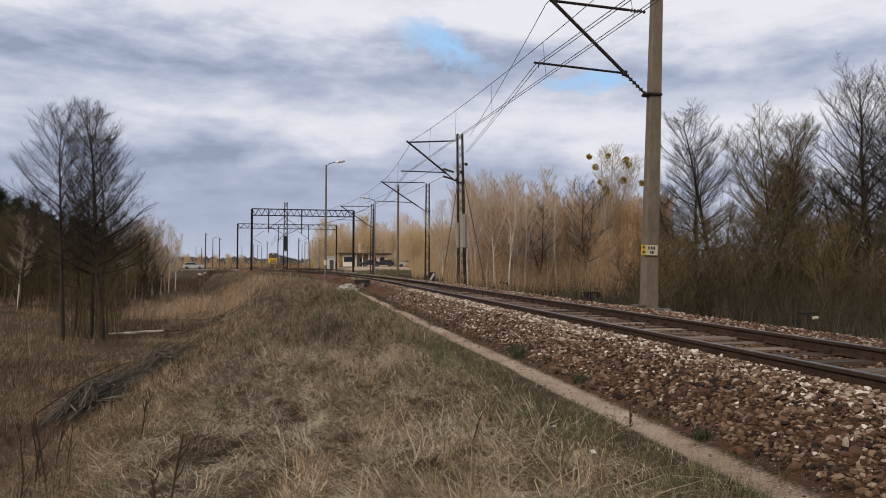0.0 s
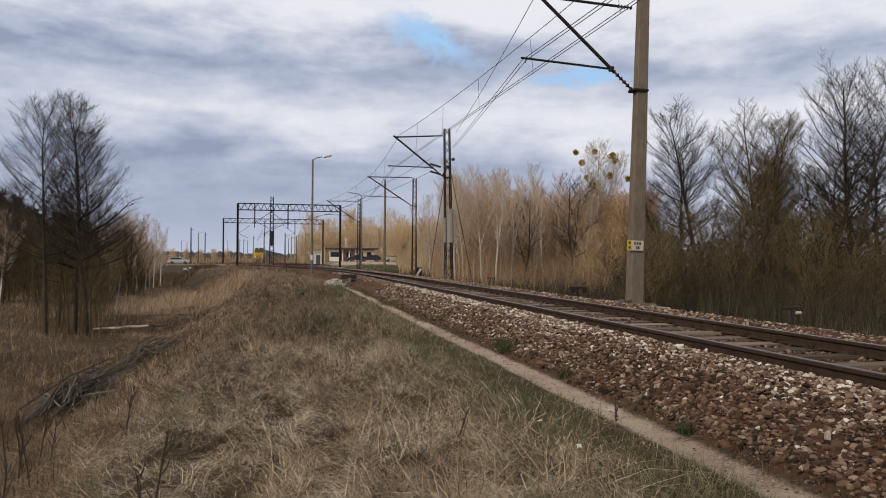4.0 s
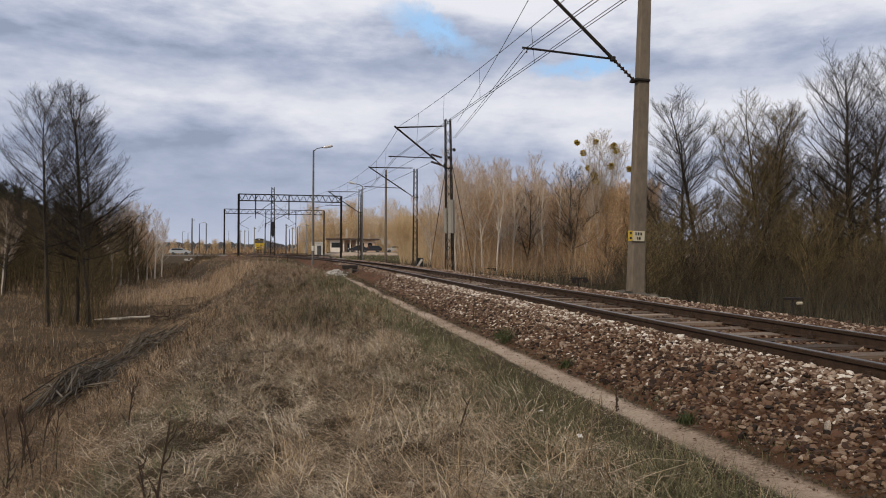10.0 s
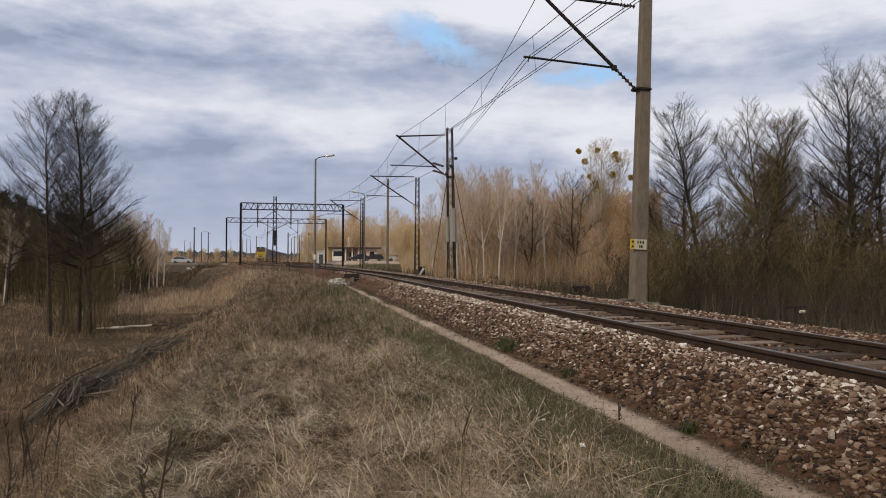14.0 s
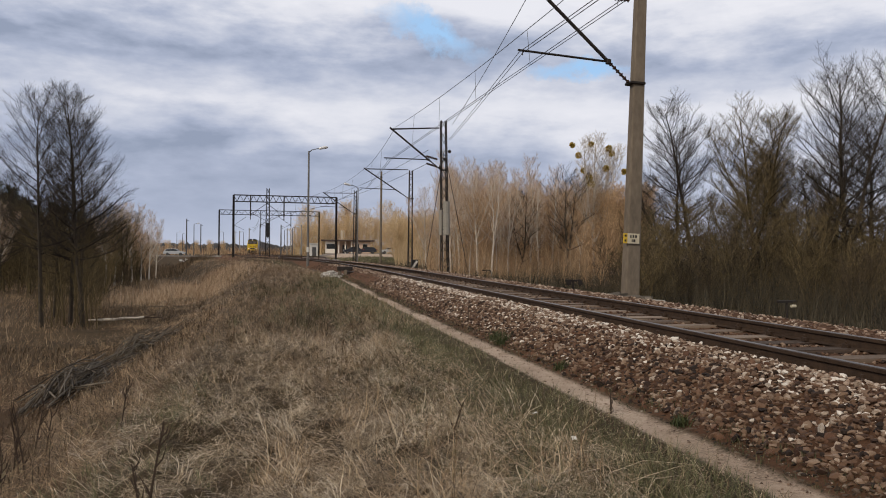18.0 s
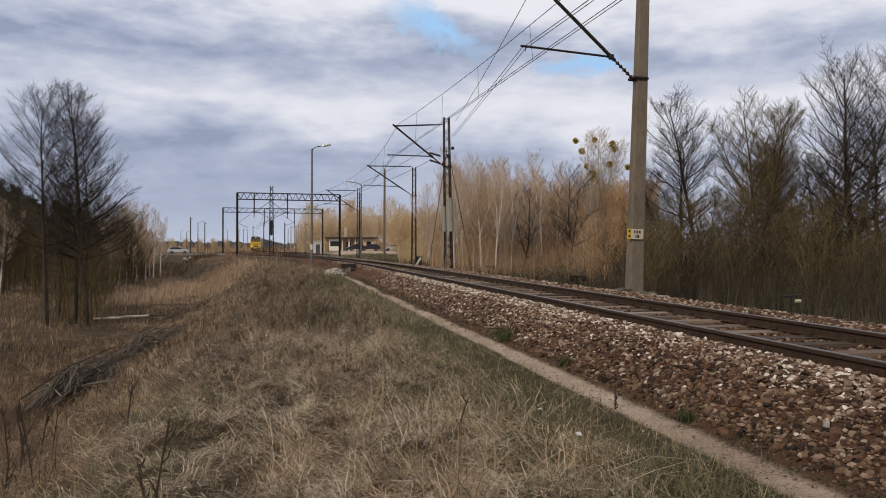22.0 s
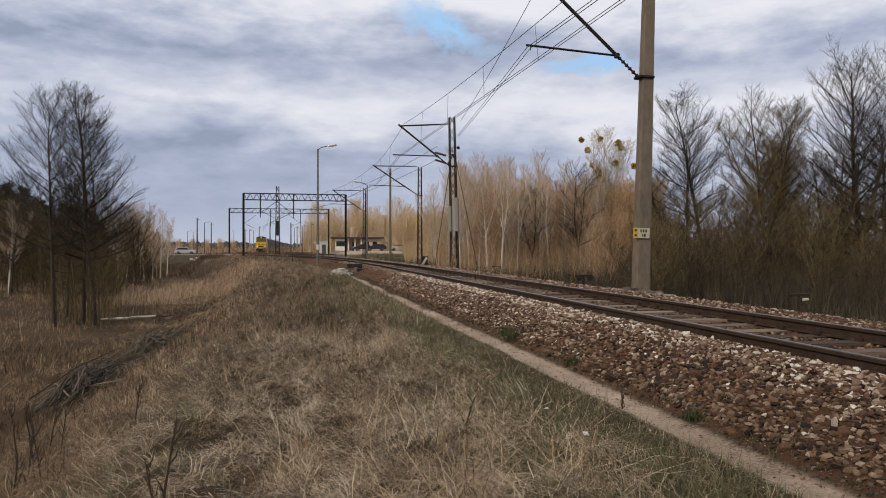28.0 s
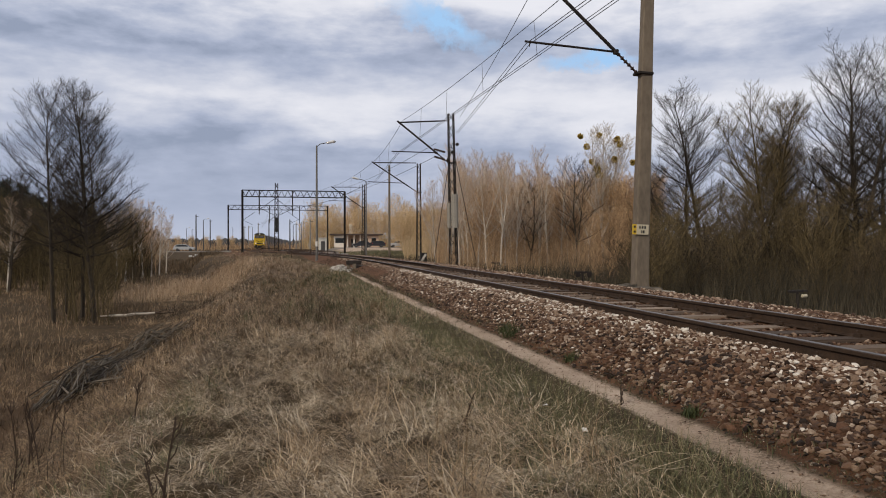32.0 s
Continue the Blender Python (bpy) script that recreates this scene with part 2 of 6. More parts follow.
RUBBER = surface("tyre_rubber", [(0.3, (0.012, 0.012, 0.012)), (0.7, (0.03, 0.03, 0.03))], 9, 0.85, relief=0.2)


def paint(name, colour, rough=0.35, metal=0.0):
    low = tuple(c * 0.8 for c in colour)
    return surface(name, [(0.3, low), (0.65, colour)], 1.5, rough, metal, relief=0.05, spec=0.5)


YELLOW = paint("yellow_paint", (0.72, 0.50, 0.03))
WAGON_BROWN = paint("dusty_brown_wagon_paint", (0.075, 0.058, 0.046), 0.7)
WAGON_GREY = paint("dusty_grey_wagon_paint", (0.10, 0.088, 0.08), 0.7)
GREEN_DARK = paint("dark_green_paint", (0.035, 0.05, 0.04))
BLACK = paint("black_paint", (0.02, 0.02, 0.022))
SILVER = paint("silver_paint", (0.62, 0.64, 0.67), 0.3, 0.4)
CAR_DARK = paint("dark_car_paint", (0.035, 0.04, 0.055), 0.25)
WHITE = paint("white_paint", (0.72, 0.72, 0.70), 0.5)
SIGN_YELLOW = paint("sign_yellow", (0.70, 0.47, 0.03), 0.5)
SIGN_WHITE = paint("sign_white", (0.62, 0.56, 0.42), 0.5)
PLASTER = surface("pale_plaster", [(0.3, (0.72, 0.68, 0.62)), (0.7, (0.88, 0.85, 0.80))], 1.2, 0.9, relief=0.2)
BRICK = surface("station_brick", [(0.3, (0.44, 0.32, 0.25)), (0.7, (0.62, 0.49, 0.40))], 3, 0.9, relief=0.3)
ROOFING = surface("dark_roofing", [(0.3, (0.06, 0.045, 0.04)), (0.7, (0.12, 0.09, 0.08))], 2, 0.9, relief=0.2)
LAMP_GLASS = paint("lamp_cover", (0.75, 0.77, 0.80), 0.25)
# the headlights are off; a faint glow is added to their glass
LIGHT_WARM, _nt, _b = material("glowing_headlight_glass")
_b.inputs["Base Color"].default_value = (0.9, 0.88, 0.8, 1)
_b.inputs["Emission Color"].default_value, _b.inputs["Emission Strength"].default_value = (1, 0.93, 0.75, 1), 0.25
LIGHT_RED = paint("red_lamp", (0.45, 0.03, 0.02), 0.4)


# ---------------------------------------------------------------- mesh builder
class Build:
    """Collects boxes, tubes and ribbons; mesh() turns them into one mesh."""

    def __init__(self):
        self.v, self.f = [], []

    def add(self, verts, faces):
        n = len(self.v)
        self.v.extend(tuple(p) for p in verts)
        self.f.extend(tuple(i + n for i in f) for f in faces)
        return self

    def box(self, sx, sy, sz, m=None, bevel=0.0, taper=1.0):
        """A box on its base centre with chamfered upright edges; taper narrows the top."""
        b = min(bevel, sx * 0.45, sy * 0.45)
        x, y = sx / 2, sy / 2
        if b > 0:
            ring = [(-x + b, -y), (x - b, -y), (x, -y + b), (x, y - b), (x - b, y), (-x + b, y), (-x, y - b), (-x, -y + b)]
        else:
            ring = [(-x, -y), (x, -y), (x, y), (-x, y)]
        n = len(ring)
        layers = [(0, 1.0), (sz, taper)]
        if b > 0:
            k = 1 - b / max(sx, sy)
            layers = [(0, k), (b * 0.6, 1.0), (sz - b * 0.6, taper), (sz, taper * k)]
        verts = [Vector((px * k, py * k, z)) for z, k in layers for px, py in ring]
        faces = [tuple(reversed(range(n)))]
        for j in range(len(layers) - 1):
            faces += [(j * n + i, j * n + (i + 1) % n, (j + 1) * n + (i + 1) % n, (j + 1) * n + i) for i in range(n)]
        faces.append(tuple(range((len(layers) - 1) * n, len(layers) * n)))
        if m is not None:
            verts = [m @ p for p in verts]
        return self.add(verts, faces)

    def tube(self, pts, radii, sides=5, caps=True):
        pts = [Vector(p) for p in pts]
        if isinstance(radii, (int, float)):
            radii = [radii] * len(pts)
        verts, faces = [], []
        n = len(pts)
        way = (pts[1] - pts[0]).normalized()
        ref = Vector((0, 0, 1)) if abs(way.z) < 0.9 else Vector((1, 0, 0))
        side = way.cross(ref).normalized()
        for i, p in enumerate(pts):
            d = (pts[min(i + 1, n - 1)] - pts[max(i - 1, 0)]).normalized()
            side = (side - d * side.dot(d)).normalized()
            other = d.cross(side)
            for k in range(sides):
                a = 2 * math.pi * k / sides
                verts.append(p + (side * math.cos(a) + other * math.sin(a)) * radii[i])
        for i in range(n - 1):
            for k in range(sides):
                k2 = (k + 1) % sides
                faces.append((i * sides + k, i * sides + k2, (i + 1) * sides + k2, (i + 1) * sides + k))
        if caps:
            faces.append(tuple(reversed(range(sides))))
            faces.append(tuple(range((n - 1) * sides, n * sides)))
        return self.add(verts, faces)

    def bar(self, a, b, w):
        return self.tube([a, b], w, 4)

    def lathe(self, profile, sides=10, m=None):
        verts = [Vector((r * math.cos(2 * math.pi * k / sides), r * math.sin(2 * math.pi * k / sides), z)) for r, z in profile for k in range(sides)]
        if m is not None:
            verts = [m @ p for p in verts]
        n = len(profile)
        faces = [tuple(reversed(range(sides)))]
        for j in range(n - 1):
            faces += [(j * sides + k, j * sides + (k + 1) % sides, (j + 1) * sides + (k + 1) % sides, (j + 1) * sides + k) for k in range(sides)]
        faces.append(tuple(range((n - 1) * sides, n * sides)))
        return self.add(verts, faces)

    def mesh(self, name, mat, smooth=False):
        me = bpy.data.meshes.new(name)
        me.from_pydata(self.v, [], self.f)
        me.materials.append(mat)
        if smooth:
            me.polygons.foreach_set("use_smooth", [True] * len(me.polygons))
        me.update()
        return me


def part(name, b, mat, parent, label="", smooth=False, m=None):
    me = b.mesh(name, mat, smooth) if isinstance(b, Build) else b
    ob = new(name, me)
    ob.parent = parent
    if m is not None:
        ob.matrix_basis = m
    if label:
        ob["label"] = label
    return ob


def thing(name, label, category, group="", kind="", m=None, data=None):
    ob = tagged(new(name, data), label, category, group, kind)
    if m is not None:
        ob.matrix_basis = m
    return ob


def fast_mesh(name, verts, tris, mat, flat=False):
    """A mesh from numpy arrays of corners and triangles."""
    me = bpy.data.meshes.new(name)
    verts, tris = np.asarray(verts, np.float32), np.asarray(tris, np.int32)
    me.vertices.add(len(verts))
    me.vertices.foreach_set("co", verts.ravel())
    me.loops.add(tris.size)
    me.loops.foreach_set("vertex_index", tris.ravel())
    me.polygons.add(len(tris))
    me.polygons.foreach_set("loop_start", np.arange(0, tris.size, 3, dtype=np.int32))
    if flat:
        me.polygons.foreach_set("use_smooth", np.zeros(len(tris), bool))
    me.materials.append(mat)
    me.update(calc_edges=True)
    return me


# ---------------------------------------------------------------- plan
CENTRE, BEND, BEND_FROM, BEND_TO = 5.22, 0.09, 30.0, 65.0


def smooth01(v, a, b):
    t = np.clip((np.asarray(v, float) - a) / (b - a), 0, 1)
    return t * t * (3 - 2 * t)


def track_x(y):
    """x of the main track's centre line: straight, a gentle left bend, straight, and back again beyond the crossing."""
    y = np.asarray(y, float)
    t = np.clip(y - BEND_FROM, 0, BEND_TO - BEND_FROM)
    back = np.clip(y - 165.0, 0, 50.0)
    return (CENTRE - BEND * t * t / (2 * (BEND_TO - BEND_FROM)) - BEND * np.maximum(y - BEND_TO, 0)
            + (BEND + 0.021) * (back * back / 100.0 + np.maximum(y - 215.0, 0)))


def wave(x, y, s, seed=0.0):
    return (np.sin(x * s + 1.3 * np.sin(y * s * 0.7 + seed) + seed) * np.cos(y * s * 0.83 + 1.1 * np.sin(x * s * 0.6 + 2 * seed)))


PROFILE_U = [-75, -40, -22, -13.5, -9.9, -9.0, -8.0, -7.0, -6.1, -5.0, -3.4, -2.62, -2.4, -2.14, -1.55, -1.40, -0.95, -0.70, 0.72, 1.0, 1.75, 2.1, 2.7, 3.6, 4.8, 8, 30, 75]
PROFILE_Z = [-1.6, -1.9, -2.2, -2.45, -2.45, -2.15, -1.65, -1.08, -0.83, -0.70, -0.58, -0.51, -0.52, -0.49, -0.205, -0.135, -0.085, -0.168, -0.168, -0.075, -0.055, -0.10, -0.42, -0.75, -1.1, -1.25, -1.4, -1.5]


RAIL_FALL = -0.38


def rail_z(y):
    return RAIL_FALL * smooth01(y, 100, 180)


def mounds(x, y):
    """Tussock mounds of the grassy shoulder."""
    return 0.055 * wave(x, y, 3.6, 0.7) + 0.085 * wave(x, y, 8.3, 2.6) + 0.03 * wave(x, y, 15.0, 1.2)


def ground_z(x, y):
    x, y = np.asarray(x, float), np.asarray(y, float)
    u = x - track_x(y)
    widen = 5.0 * smooth01(y, 55, 105)
    u = np.where(u < -1.45, np.minimum(u + widen, -1.45), u)
    z = np.interp(u, PROFILE_U, PROFILE_Z)
    rough = (u < -2.7) * smooth01(-u, 2.7, 4.0)
    z = z + rough * (0.025 * wave(x, y, 1.9, 0.4) + 0.03 * wave(x, y, 0.7, 1.9))
    z = z + smooth01(u, 4.5, 9) * 0.12 * wave(x, y, 0.6, 2.2)
    near = rough * (1 - smooth01(y, 16, 30)) * (1 - smooth01(-u, 6.0, 6.8))
    z = z + near * mounds(x, y)
    # a low hump of the grassy shoulder
    z = z + 0.22 * np.exp(-((y - 36) / 12.0) ** 2 - ((u + 5.4) / 2.4) ** 2)
    # the road bank and the station yard lie nearly level with the rails
    far = smooth01(y, 118, 150) * (u < -1.45) + smooth01(y, 62, 95) * (u > 2.6)
    z = z * (1 - far) + far * np.where(u < 0, -0.42, -0.62)
    # the yard falls a little towards the crossing, the station stands higher beside it
    z = z + RAIL_FALL * smooth01(y, 100, 180) * (1 - smooth01(x, 6, 14))
    return z + 0.75 * smooth01(y, 95, 140) * smooth01(x, 6, 14)


def gz(x, y):
    return float(ground_z(x, y))


def axis(stops):
    out = []
    for a, b, step in stops:
        out.extend(np.arange(a, b - 1e-6, step))
    return np.array(out + [stops[-1][1]])


def ground_material():
    m, nt, bsdf = material("ground")
    vec = coords(nt)
    broad = noise_tex(nt, vec, 0.35, 6, 0.65)
    mid = noise_tex(nt, vec, 2.6, 6, 0.7)
    fine = noise_tex(nt, vec, 38.0, 4, 0.75)
    mixed = calc(nt, "ADD", calc(nt, "MULTIPLY", broad, 0.4), calc(nt, "ADD", calc(nt, "MULTIPLY", mid, 0.3), calc(nt, "MULTIPLY", fine, 0.3)))
    # straw is darkened so that its colour carries the shade in the grass gaps
    straw = ramp(nt, mixed, [(0.3, (0.03, 0.023, 0.014)), (0.5, (0.068, 0.05, 0.03)), (0.7, (0.16, 0.12, 0.073))])
    litter = ramp(nt, mixed, [(0.3, (0.05, 0.033, 0.022)), (0.6, (0.14, 0.092, 0.056)), (0.75, (0.24, 0.16, 0.095))])
    sand = ramp(nt, mixed, [(0.34, (0.23, 0.175, 0.13)), (0.46, (0.41, 0.315, 0.24)), (0.56, (0.53, 0.425, 0.335)), (0.68, (0.68, 0.57, 0.47))])
    dust = ramp(nt, mixed, [(0.3, (0.06, 0.032, 0.02)), (0.55, (0.135, 0.072, 0.043)), (0.72, (0.25, 0.165, 0.11))])
    green = ramp(nt, mixed, [(0.3, (0.05, 0.046, 0.022)), (0.55, (0.11, 0.10, 0.05)), (0.72, (0.22, 0.19, 0.11))])

    def mask(name):
        a = nt.nodes.new("ShaderNodeAttribute")
        a.attribute_name = name
        edge = calc(nt, "ADD", a.outputs["Fac"], calc(nt, "ADD", calc(nt, "MULTIPLY", calc(nt, "SUBTRACT", mid, 0.5), 1.0), calc(nt, "MULTIPLY", calc(nt, "SUBTRACT", fine, 0.5), 0.9)))
        return calc(nt, "MULTIPLY", calc(nt, "SUBTRACT", edge, 0.25, clamp=True), 2.0, clamp=True)

    col = mix(nt, mask("litter"), straw, litter)
    col = mix(nt, mask("green"), col, green)
    col = mix(nt, mask("path"), col, sand)
    col = mix(nt, mask("bed"), col, dust)
    nt.links.new(col, bsdf.inputs["Base Color"])
    bsdf.inputs["Roughness"].default_value = 0.95
    bsdf.inputs["Specular IOR Level"].default_value = 0.1
    bump(nt, bsdf, fine, 0.9, 0.03)
    return m


def build_ground():
    xs = axis([(-3000, -400, 260), (-400, -80, 32), (-80, -24, 3.5), (-24, -6, 0.6), (-6, -4.8, 0.16), (-4.8, 2.8, 0.085), (2.8, 10, 0.16), (10, 26, 0.6), (26, 90, 4), (90, 400, 31), (400, 3000, 260)])
    ys = axis([(-600, -60, 90), (-60, -6, 6), (-6, 2, 0.5), (2, 11, 0.1), (11, 22, 0.25), (22, 70, 0.6), (70, 180, 2), (180, 400, 22), (400, 3400, 250)])
    gx, gy = np.meshgrid(xs, ys)
    z = ground_z(gx, gy)
    nx, ny = len(xs), len(ys)
    me = bpy.data.meshes.new("ground")
    me.vertices.add(nx * ny)
    me.vertices.foreach_set("co", np.stack([gx, gy, z], -1).astype(np.float32).ravel())
    i = (np.arange(ny - 1)[:, None] * nx + np.arange(nx - 1)[None]).ravel()
    quads = np.stack([i, i + 1, i + nx + 1, i + nx], -1).astype(np.int32)
    me.loops.add(quads.size)
    me.loops.foreach_set("vertex_index", quads.ravel())
    me.polygons.add(len(quads))
    me.polygons.foreach_set("loop_start", np.arange(0, quads.size, 4, dtype=np.int32))
    me.polygons.foreach_set("use_smooth", np.ones(len(quads), bool))
    u = gx - track_x(gy)
    yard = smooth01(gy, 58, 90)
    path = np.exp(-((u + 2.36 + 0.02 * wave(gx, gy, 0.9, 1.0)) / (0.125 + 0.025 * wave(gx, gy, 1.4, 0.2))) ** 4) * (1 - 0.9 * smooth01(gy, 26, 40))
    bed = np.where((u > -2.2) & (u < 2.7), 1.0, 0.0) + yard * ((u > -2.8) & (u < 8.5)) + 0.75 * yard * ((u > -8.5) & (u < -2.6)) * smooth01(gy, 75, 100)
    litter = smooth01(u, 2.6, 4.0) * (1 - smooth01(gy, 60, 90)) + smooth01(-u, 7.4, 8.6) * (0.35 + 0.5 * (1 - smooth01(gy, 14, 24))) + 0.7 * smooth01(-u, 5.9, 6.9) * (1 - smooth01(gy, 12, 20))
    green = 0.55 * smooth01(gy, 70, 95) * (u > 8.5) + 0.12 * smooth01(gy, 60, 90) * (u < -2.6) + 0.65 * np.exp(-((u + 3.1) / 0.5) ** 2) * (1 - yard)
    path = path + 0.85 * smooth01(gy, 114, 126) * smooth01(gx, 7, 12) * (1 - smooth01(gy, 185, 200))
    for name, values in (("path", path), ("bed", bed), ("litter", litter), ("green", green)):
        at = me.attributes.new(name, "FLOAT", "POINT")
        at.data.foreach_set("value", np.clip(values, 0, 1).astype(np.float32).ravel())
    me.materials.append(ground_material())
    me.update(calc_edges=True)
    thing("ground", "dry grassy ground with a sandy footpath and a ditch beside the railway", "ground", kind="structure", data=me)


build_ground()


def build_sky_backdrop():
    """A far arc of broken cloud that drifts slowly to the right."""
    radius, cols, rows = 3300.0, 48, 16
    verts, faces = [], []
    for j in range(rows + 1):
        el = radians(-3 + 47 * j / rows)
        for i in range(cols + 1):
            az = radians(-58 + 116 * i / cols + 12)
            verts.append((radius * math.cos(el) * math.sin(az), radius * math.cos(el) * math.cos(az), radius * math.sin(el)))
    for j in range(rows):
        for i in range(cols):
            a = j * (cols + 1) + i
            faces.append((a, a + 1, a + cols + 2, a + cols + 1))
    me = bpy.data.meshes.new("sky_backdrop")
    me.from_pydata(verts, [], faces)
    m, nt, bsdf = material("drifting_cloud")
    nt.nodes.remove(bsdf)
    norm = nt.nodes.new("ShaderNodeVectorMath")
    norm.operation = "NORMALIZE"
    nt.links.new(nt.nodes.new("ShaderNodeTexCoord").outputs["Object"], norm.inputs[0])
    cloud, sep = cloud_colour(nt, norm.outputs[0])
    # two thin gaps of clear blue with ragged outlines, high above the far masts
    wob = nt.nodes.new("ShaderNodeVectorMath")
    wob.operation = "MULTIPLY_ADD"
    nt.links.new(noise_tex(nt, norm.outputs[0], 13.0, 9, 0.68, out="Color"), wob.inputs[0])
    wob.inputs[1].default_value = (0.12, 0.0, 0.085)
    nt.links.new(norm.outputs[0], wob.inputs[2])
    for middle, wide, high, turn, clear in (((0.259, 0.94, 0.330), 0.08, 0.019, 21, 1.12), ((0.452, 0.894, 0.283), 0.062, 0.013, 2, 1.1)):
        gap = nt.nodes.new("ShaderNodeVectorMath")
        gap.operation = "SUBTRACT"
        gap.inputs[1].default_value = middle
        nt.links.new(wob.outputs[0], gap.inputs[0])
        squash = nt.nodes.new("ShaderNodeMapping")
        squash.vector_type = "TEXTURE"
        squash.inputs["Rotation"].default_value = (0, radians(turn), 0)
        squash.inputs["Scale"].default_value = (wide, 1000.0, high)
        nt.links.new(gap.outputs[0], squash.inputs["Vector"])
        ln = nt.nodes.new("ShaderNodeVectorMath")
        ln.operation = "LENGTH"
        nt.links.new(squash.outputs[0], ln.inputs[0])
        hole = calc(nt, "MULTIPLY", calc(nt, "SUBTRACT", clear, ln.outputs["Value"], clamp=True), 1.1, clamp=True)
        cloud = mix(nt, hole, cloud, (0.37, 0.60, 0.90))
    em = nt.nodes.new("ShaderNodeEmission")
    nt.links.new(cloud, em.inputs["Color"])
    nt.links.new(em.outputs[0], nt.nodes["Material Output"].inputs["Surface"])
    m.cycles.emission_sampling = "NONE"
    me.materials.append(m)
    return thing("sky_backdrop", "broken pale grey clouds with a gap of blue sky", "sky", kind="structure", m=pose(*EYE), data=me)


SKY = build_sky_backdrop()


# ---------------------------------------------------------------- the railway track
def rail_mesh(offset, y0, y1, name, line=track_x, head=False):
    """A flat-bottomed rail swept along the line; head=True is the worn running band on top."""
    if head:
        prof = [(-0.030, 0.0005), (-0.022, 0.004), (0.022, 0.004), (0.030, 0.0005)]
    else:
        prof = [(-0.0575, -0.138), (0.0575, -0.138), (0.0575, -0.128), (0.010, -0.114), (0.009, -0.045), (0.034, -0.034), (0.036, -0.006),
                (0.028, 0.0), (-0.028, 0.0), (-0.036, -0.006), (-0.034, -0.034), (-0.009, -0.045), (-0.010, -0.114), (-0.0575, -0.128)]
    ys = np.concatenate([np.arange(y0, min(y1, 30), 2.0), np.arange(30, y1 + 0.1, 3.0)]) if y1 > 30 else np.arange(y0, y1 + 0.1, 2.0)
    n = len(prof)
    b = Build()
    verts = [(float(line(y)) + offset + px, float(y), pz + float(rail_z(y))) for y in ys for px, pz in prof]
    faces = []
    for j in range(len(ys) - 1):
        faces += [(j * n + i, (j + 1) * n + i, (j + 1) * n + (i + 1) % n, j * n + (i + 1) % n) for i in range(n if not head else n - 1)]
    b.add(verts, faces)
    return b.mesh(name, RAIL_HEAD if head else RAIL_RUST)


def rough_box(sx, sy, sz, seed, name, mat):
    """A worn timber: a chamfered box with uneven corners."""
    rnd = random.Random(seed)
    b = Build().box(sx, sy, sz, bevel=0.025)
    b.v = [(x + rnd.uniform(-0.012, 0.012), y + rnd.uniform(-0.012, 0.012), z + rnd.uniform(-0.008, 0.004)) for x, y, z in b.v]
    return b.mesh(name, mat)


def build_track():
    track = thing("railway_track", "single rusty rail track on weathered wooden sleepers and ballast", "railway track", kind="structure")
    for off in (-0.7525, 0.7525):
        rail = part("rail", rail_mesh(off, -6, 420, "rail"), None, track, "rusty steel rail")
        part("rail_head", rail_mesh(off, -6, 420, "rail_head", head=True), None, rail, "worn shiny running surface")
    sleepers = [rough_box(2.5, 0.24, 0.16, s, "sleeper", SLEEPER_WOOD) for s in range(5)]
    plate = Build().box(0.16, 0.26, 0.022, bevel=0.01)
    for sx in (-0.075, 0.075):
        plate.box(0.05, 0.09, 0.05, pose(sx, 0, 0.02), bevel=0.01)
        plate.lathe([(0.016, 0.05), (0.016, 0.095), (0.008, 0.10)], 6, pose(sx * 1.05, 0, 0.0))
    plate = plate.mesh("fastening", RAIL_RUST)
    rnd = random.Random(5)
    y, n = -5.8, 0
    while y < 118:
        x = float(track_x(y))
        m = pose(x + rnd.uniform(-0.03, 0.03), y, -0.294 + rnd.uniform(-0.010, 0.006), 0, 0, rnd.uniform(-1.2, 1.2) + math.degrees(BEND) * smooth01(y, 30, 65))
        part("sleeper", sleepers[n % 5], None, track, m=m)
        if y < 70:
            for off in (-0.7525, 0.7525):
                part("fastening", plate, None, track, m=pose(x + off, y, -0.158))
        y += 0.62
        n += 1


build_track()


def build_yard_track(shift, y0, y1, label):
    """A far side track of the station yard, beside the main line."""
    track = thing("side_track", label, "railway track", "station side tracks", "structure")
    line = lambda y: track_x(y) + shift * smooth01(y, y0, y0 + 40)
    for off in (-0.7525, 0.7525):
        part("rail", rail_mesh(off, y0, y1, "rail", line), None, track)
    sl = rough_box(2.5, 0.24, 0.16, 9, "sleeper", SLEEPER_WOOD)
    for i in range(60):
        y = y0 + 8 + i * 0.9
        part("sleeper", sl, None, track, m=pose(float(line(y)), y, -0.335, 0, 0, math.degrees(BEND)))


build_yard_track(-4.6, 58, 255, "rusty side track parting from the main line")
build_yard_track(4.6, 62, 255, "rusty side track beside the station building")


# ---------------------------------------------------------------- masts
def lattice(b, h, w0, w1, d0, d1, bars, chord=0.035, thin=0.016):
    """Four corner angles with zigzag lacing."""
    def corner(k, z):
        t = z / h
        return Vector(((w0 + (w1 - w0) * t) / 2 * (1 if k in (1, 2) else -1), (d0 + (d1 - d0) * t) / 2 * (1 if k > 1 else -1), z))
    for k in range(4):
        b.tube([corner(k, 0), corner(k, h)], [chord, chord * 0.85], 4)
    for i in range(bars):
        z0, z1 = h * i / bars, h * (i + 1) / bars
        for k in range(4):
            k2 = (k + 1) % 4
            a, c = (k, k2) if i % 2 == 0 else (k2, k)
            b.bar(corner(a, z0), corner(c, z1), thin)
    return b


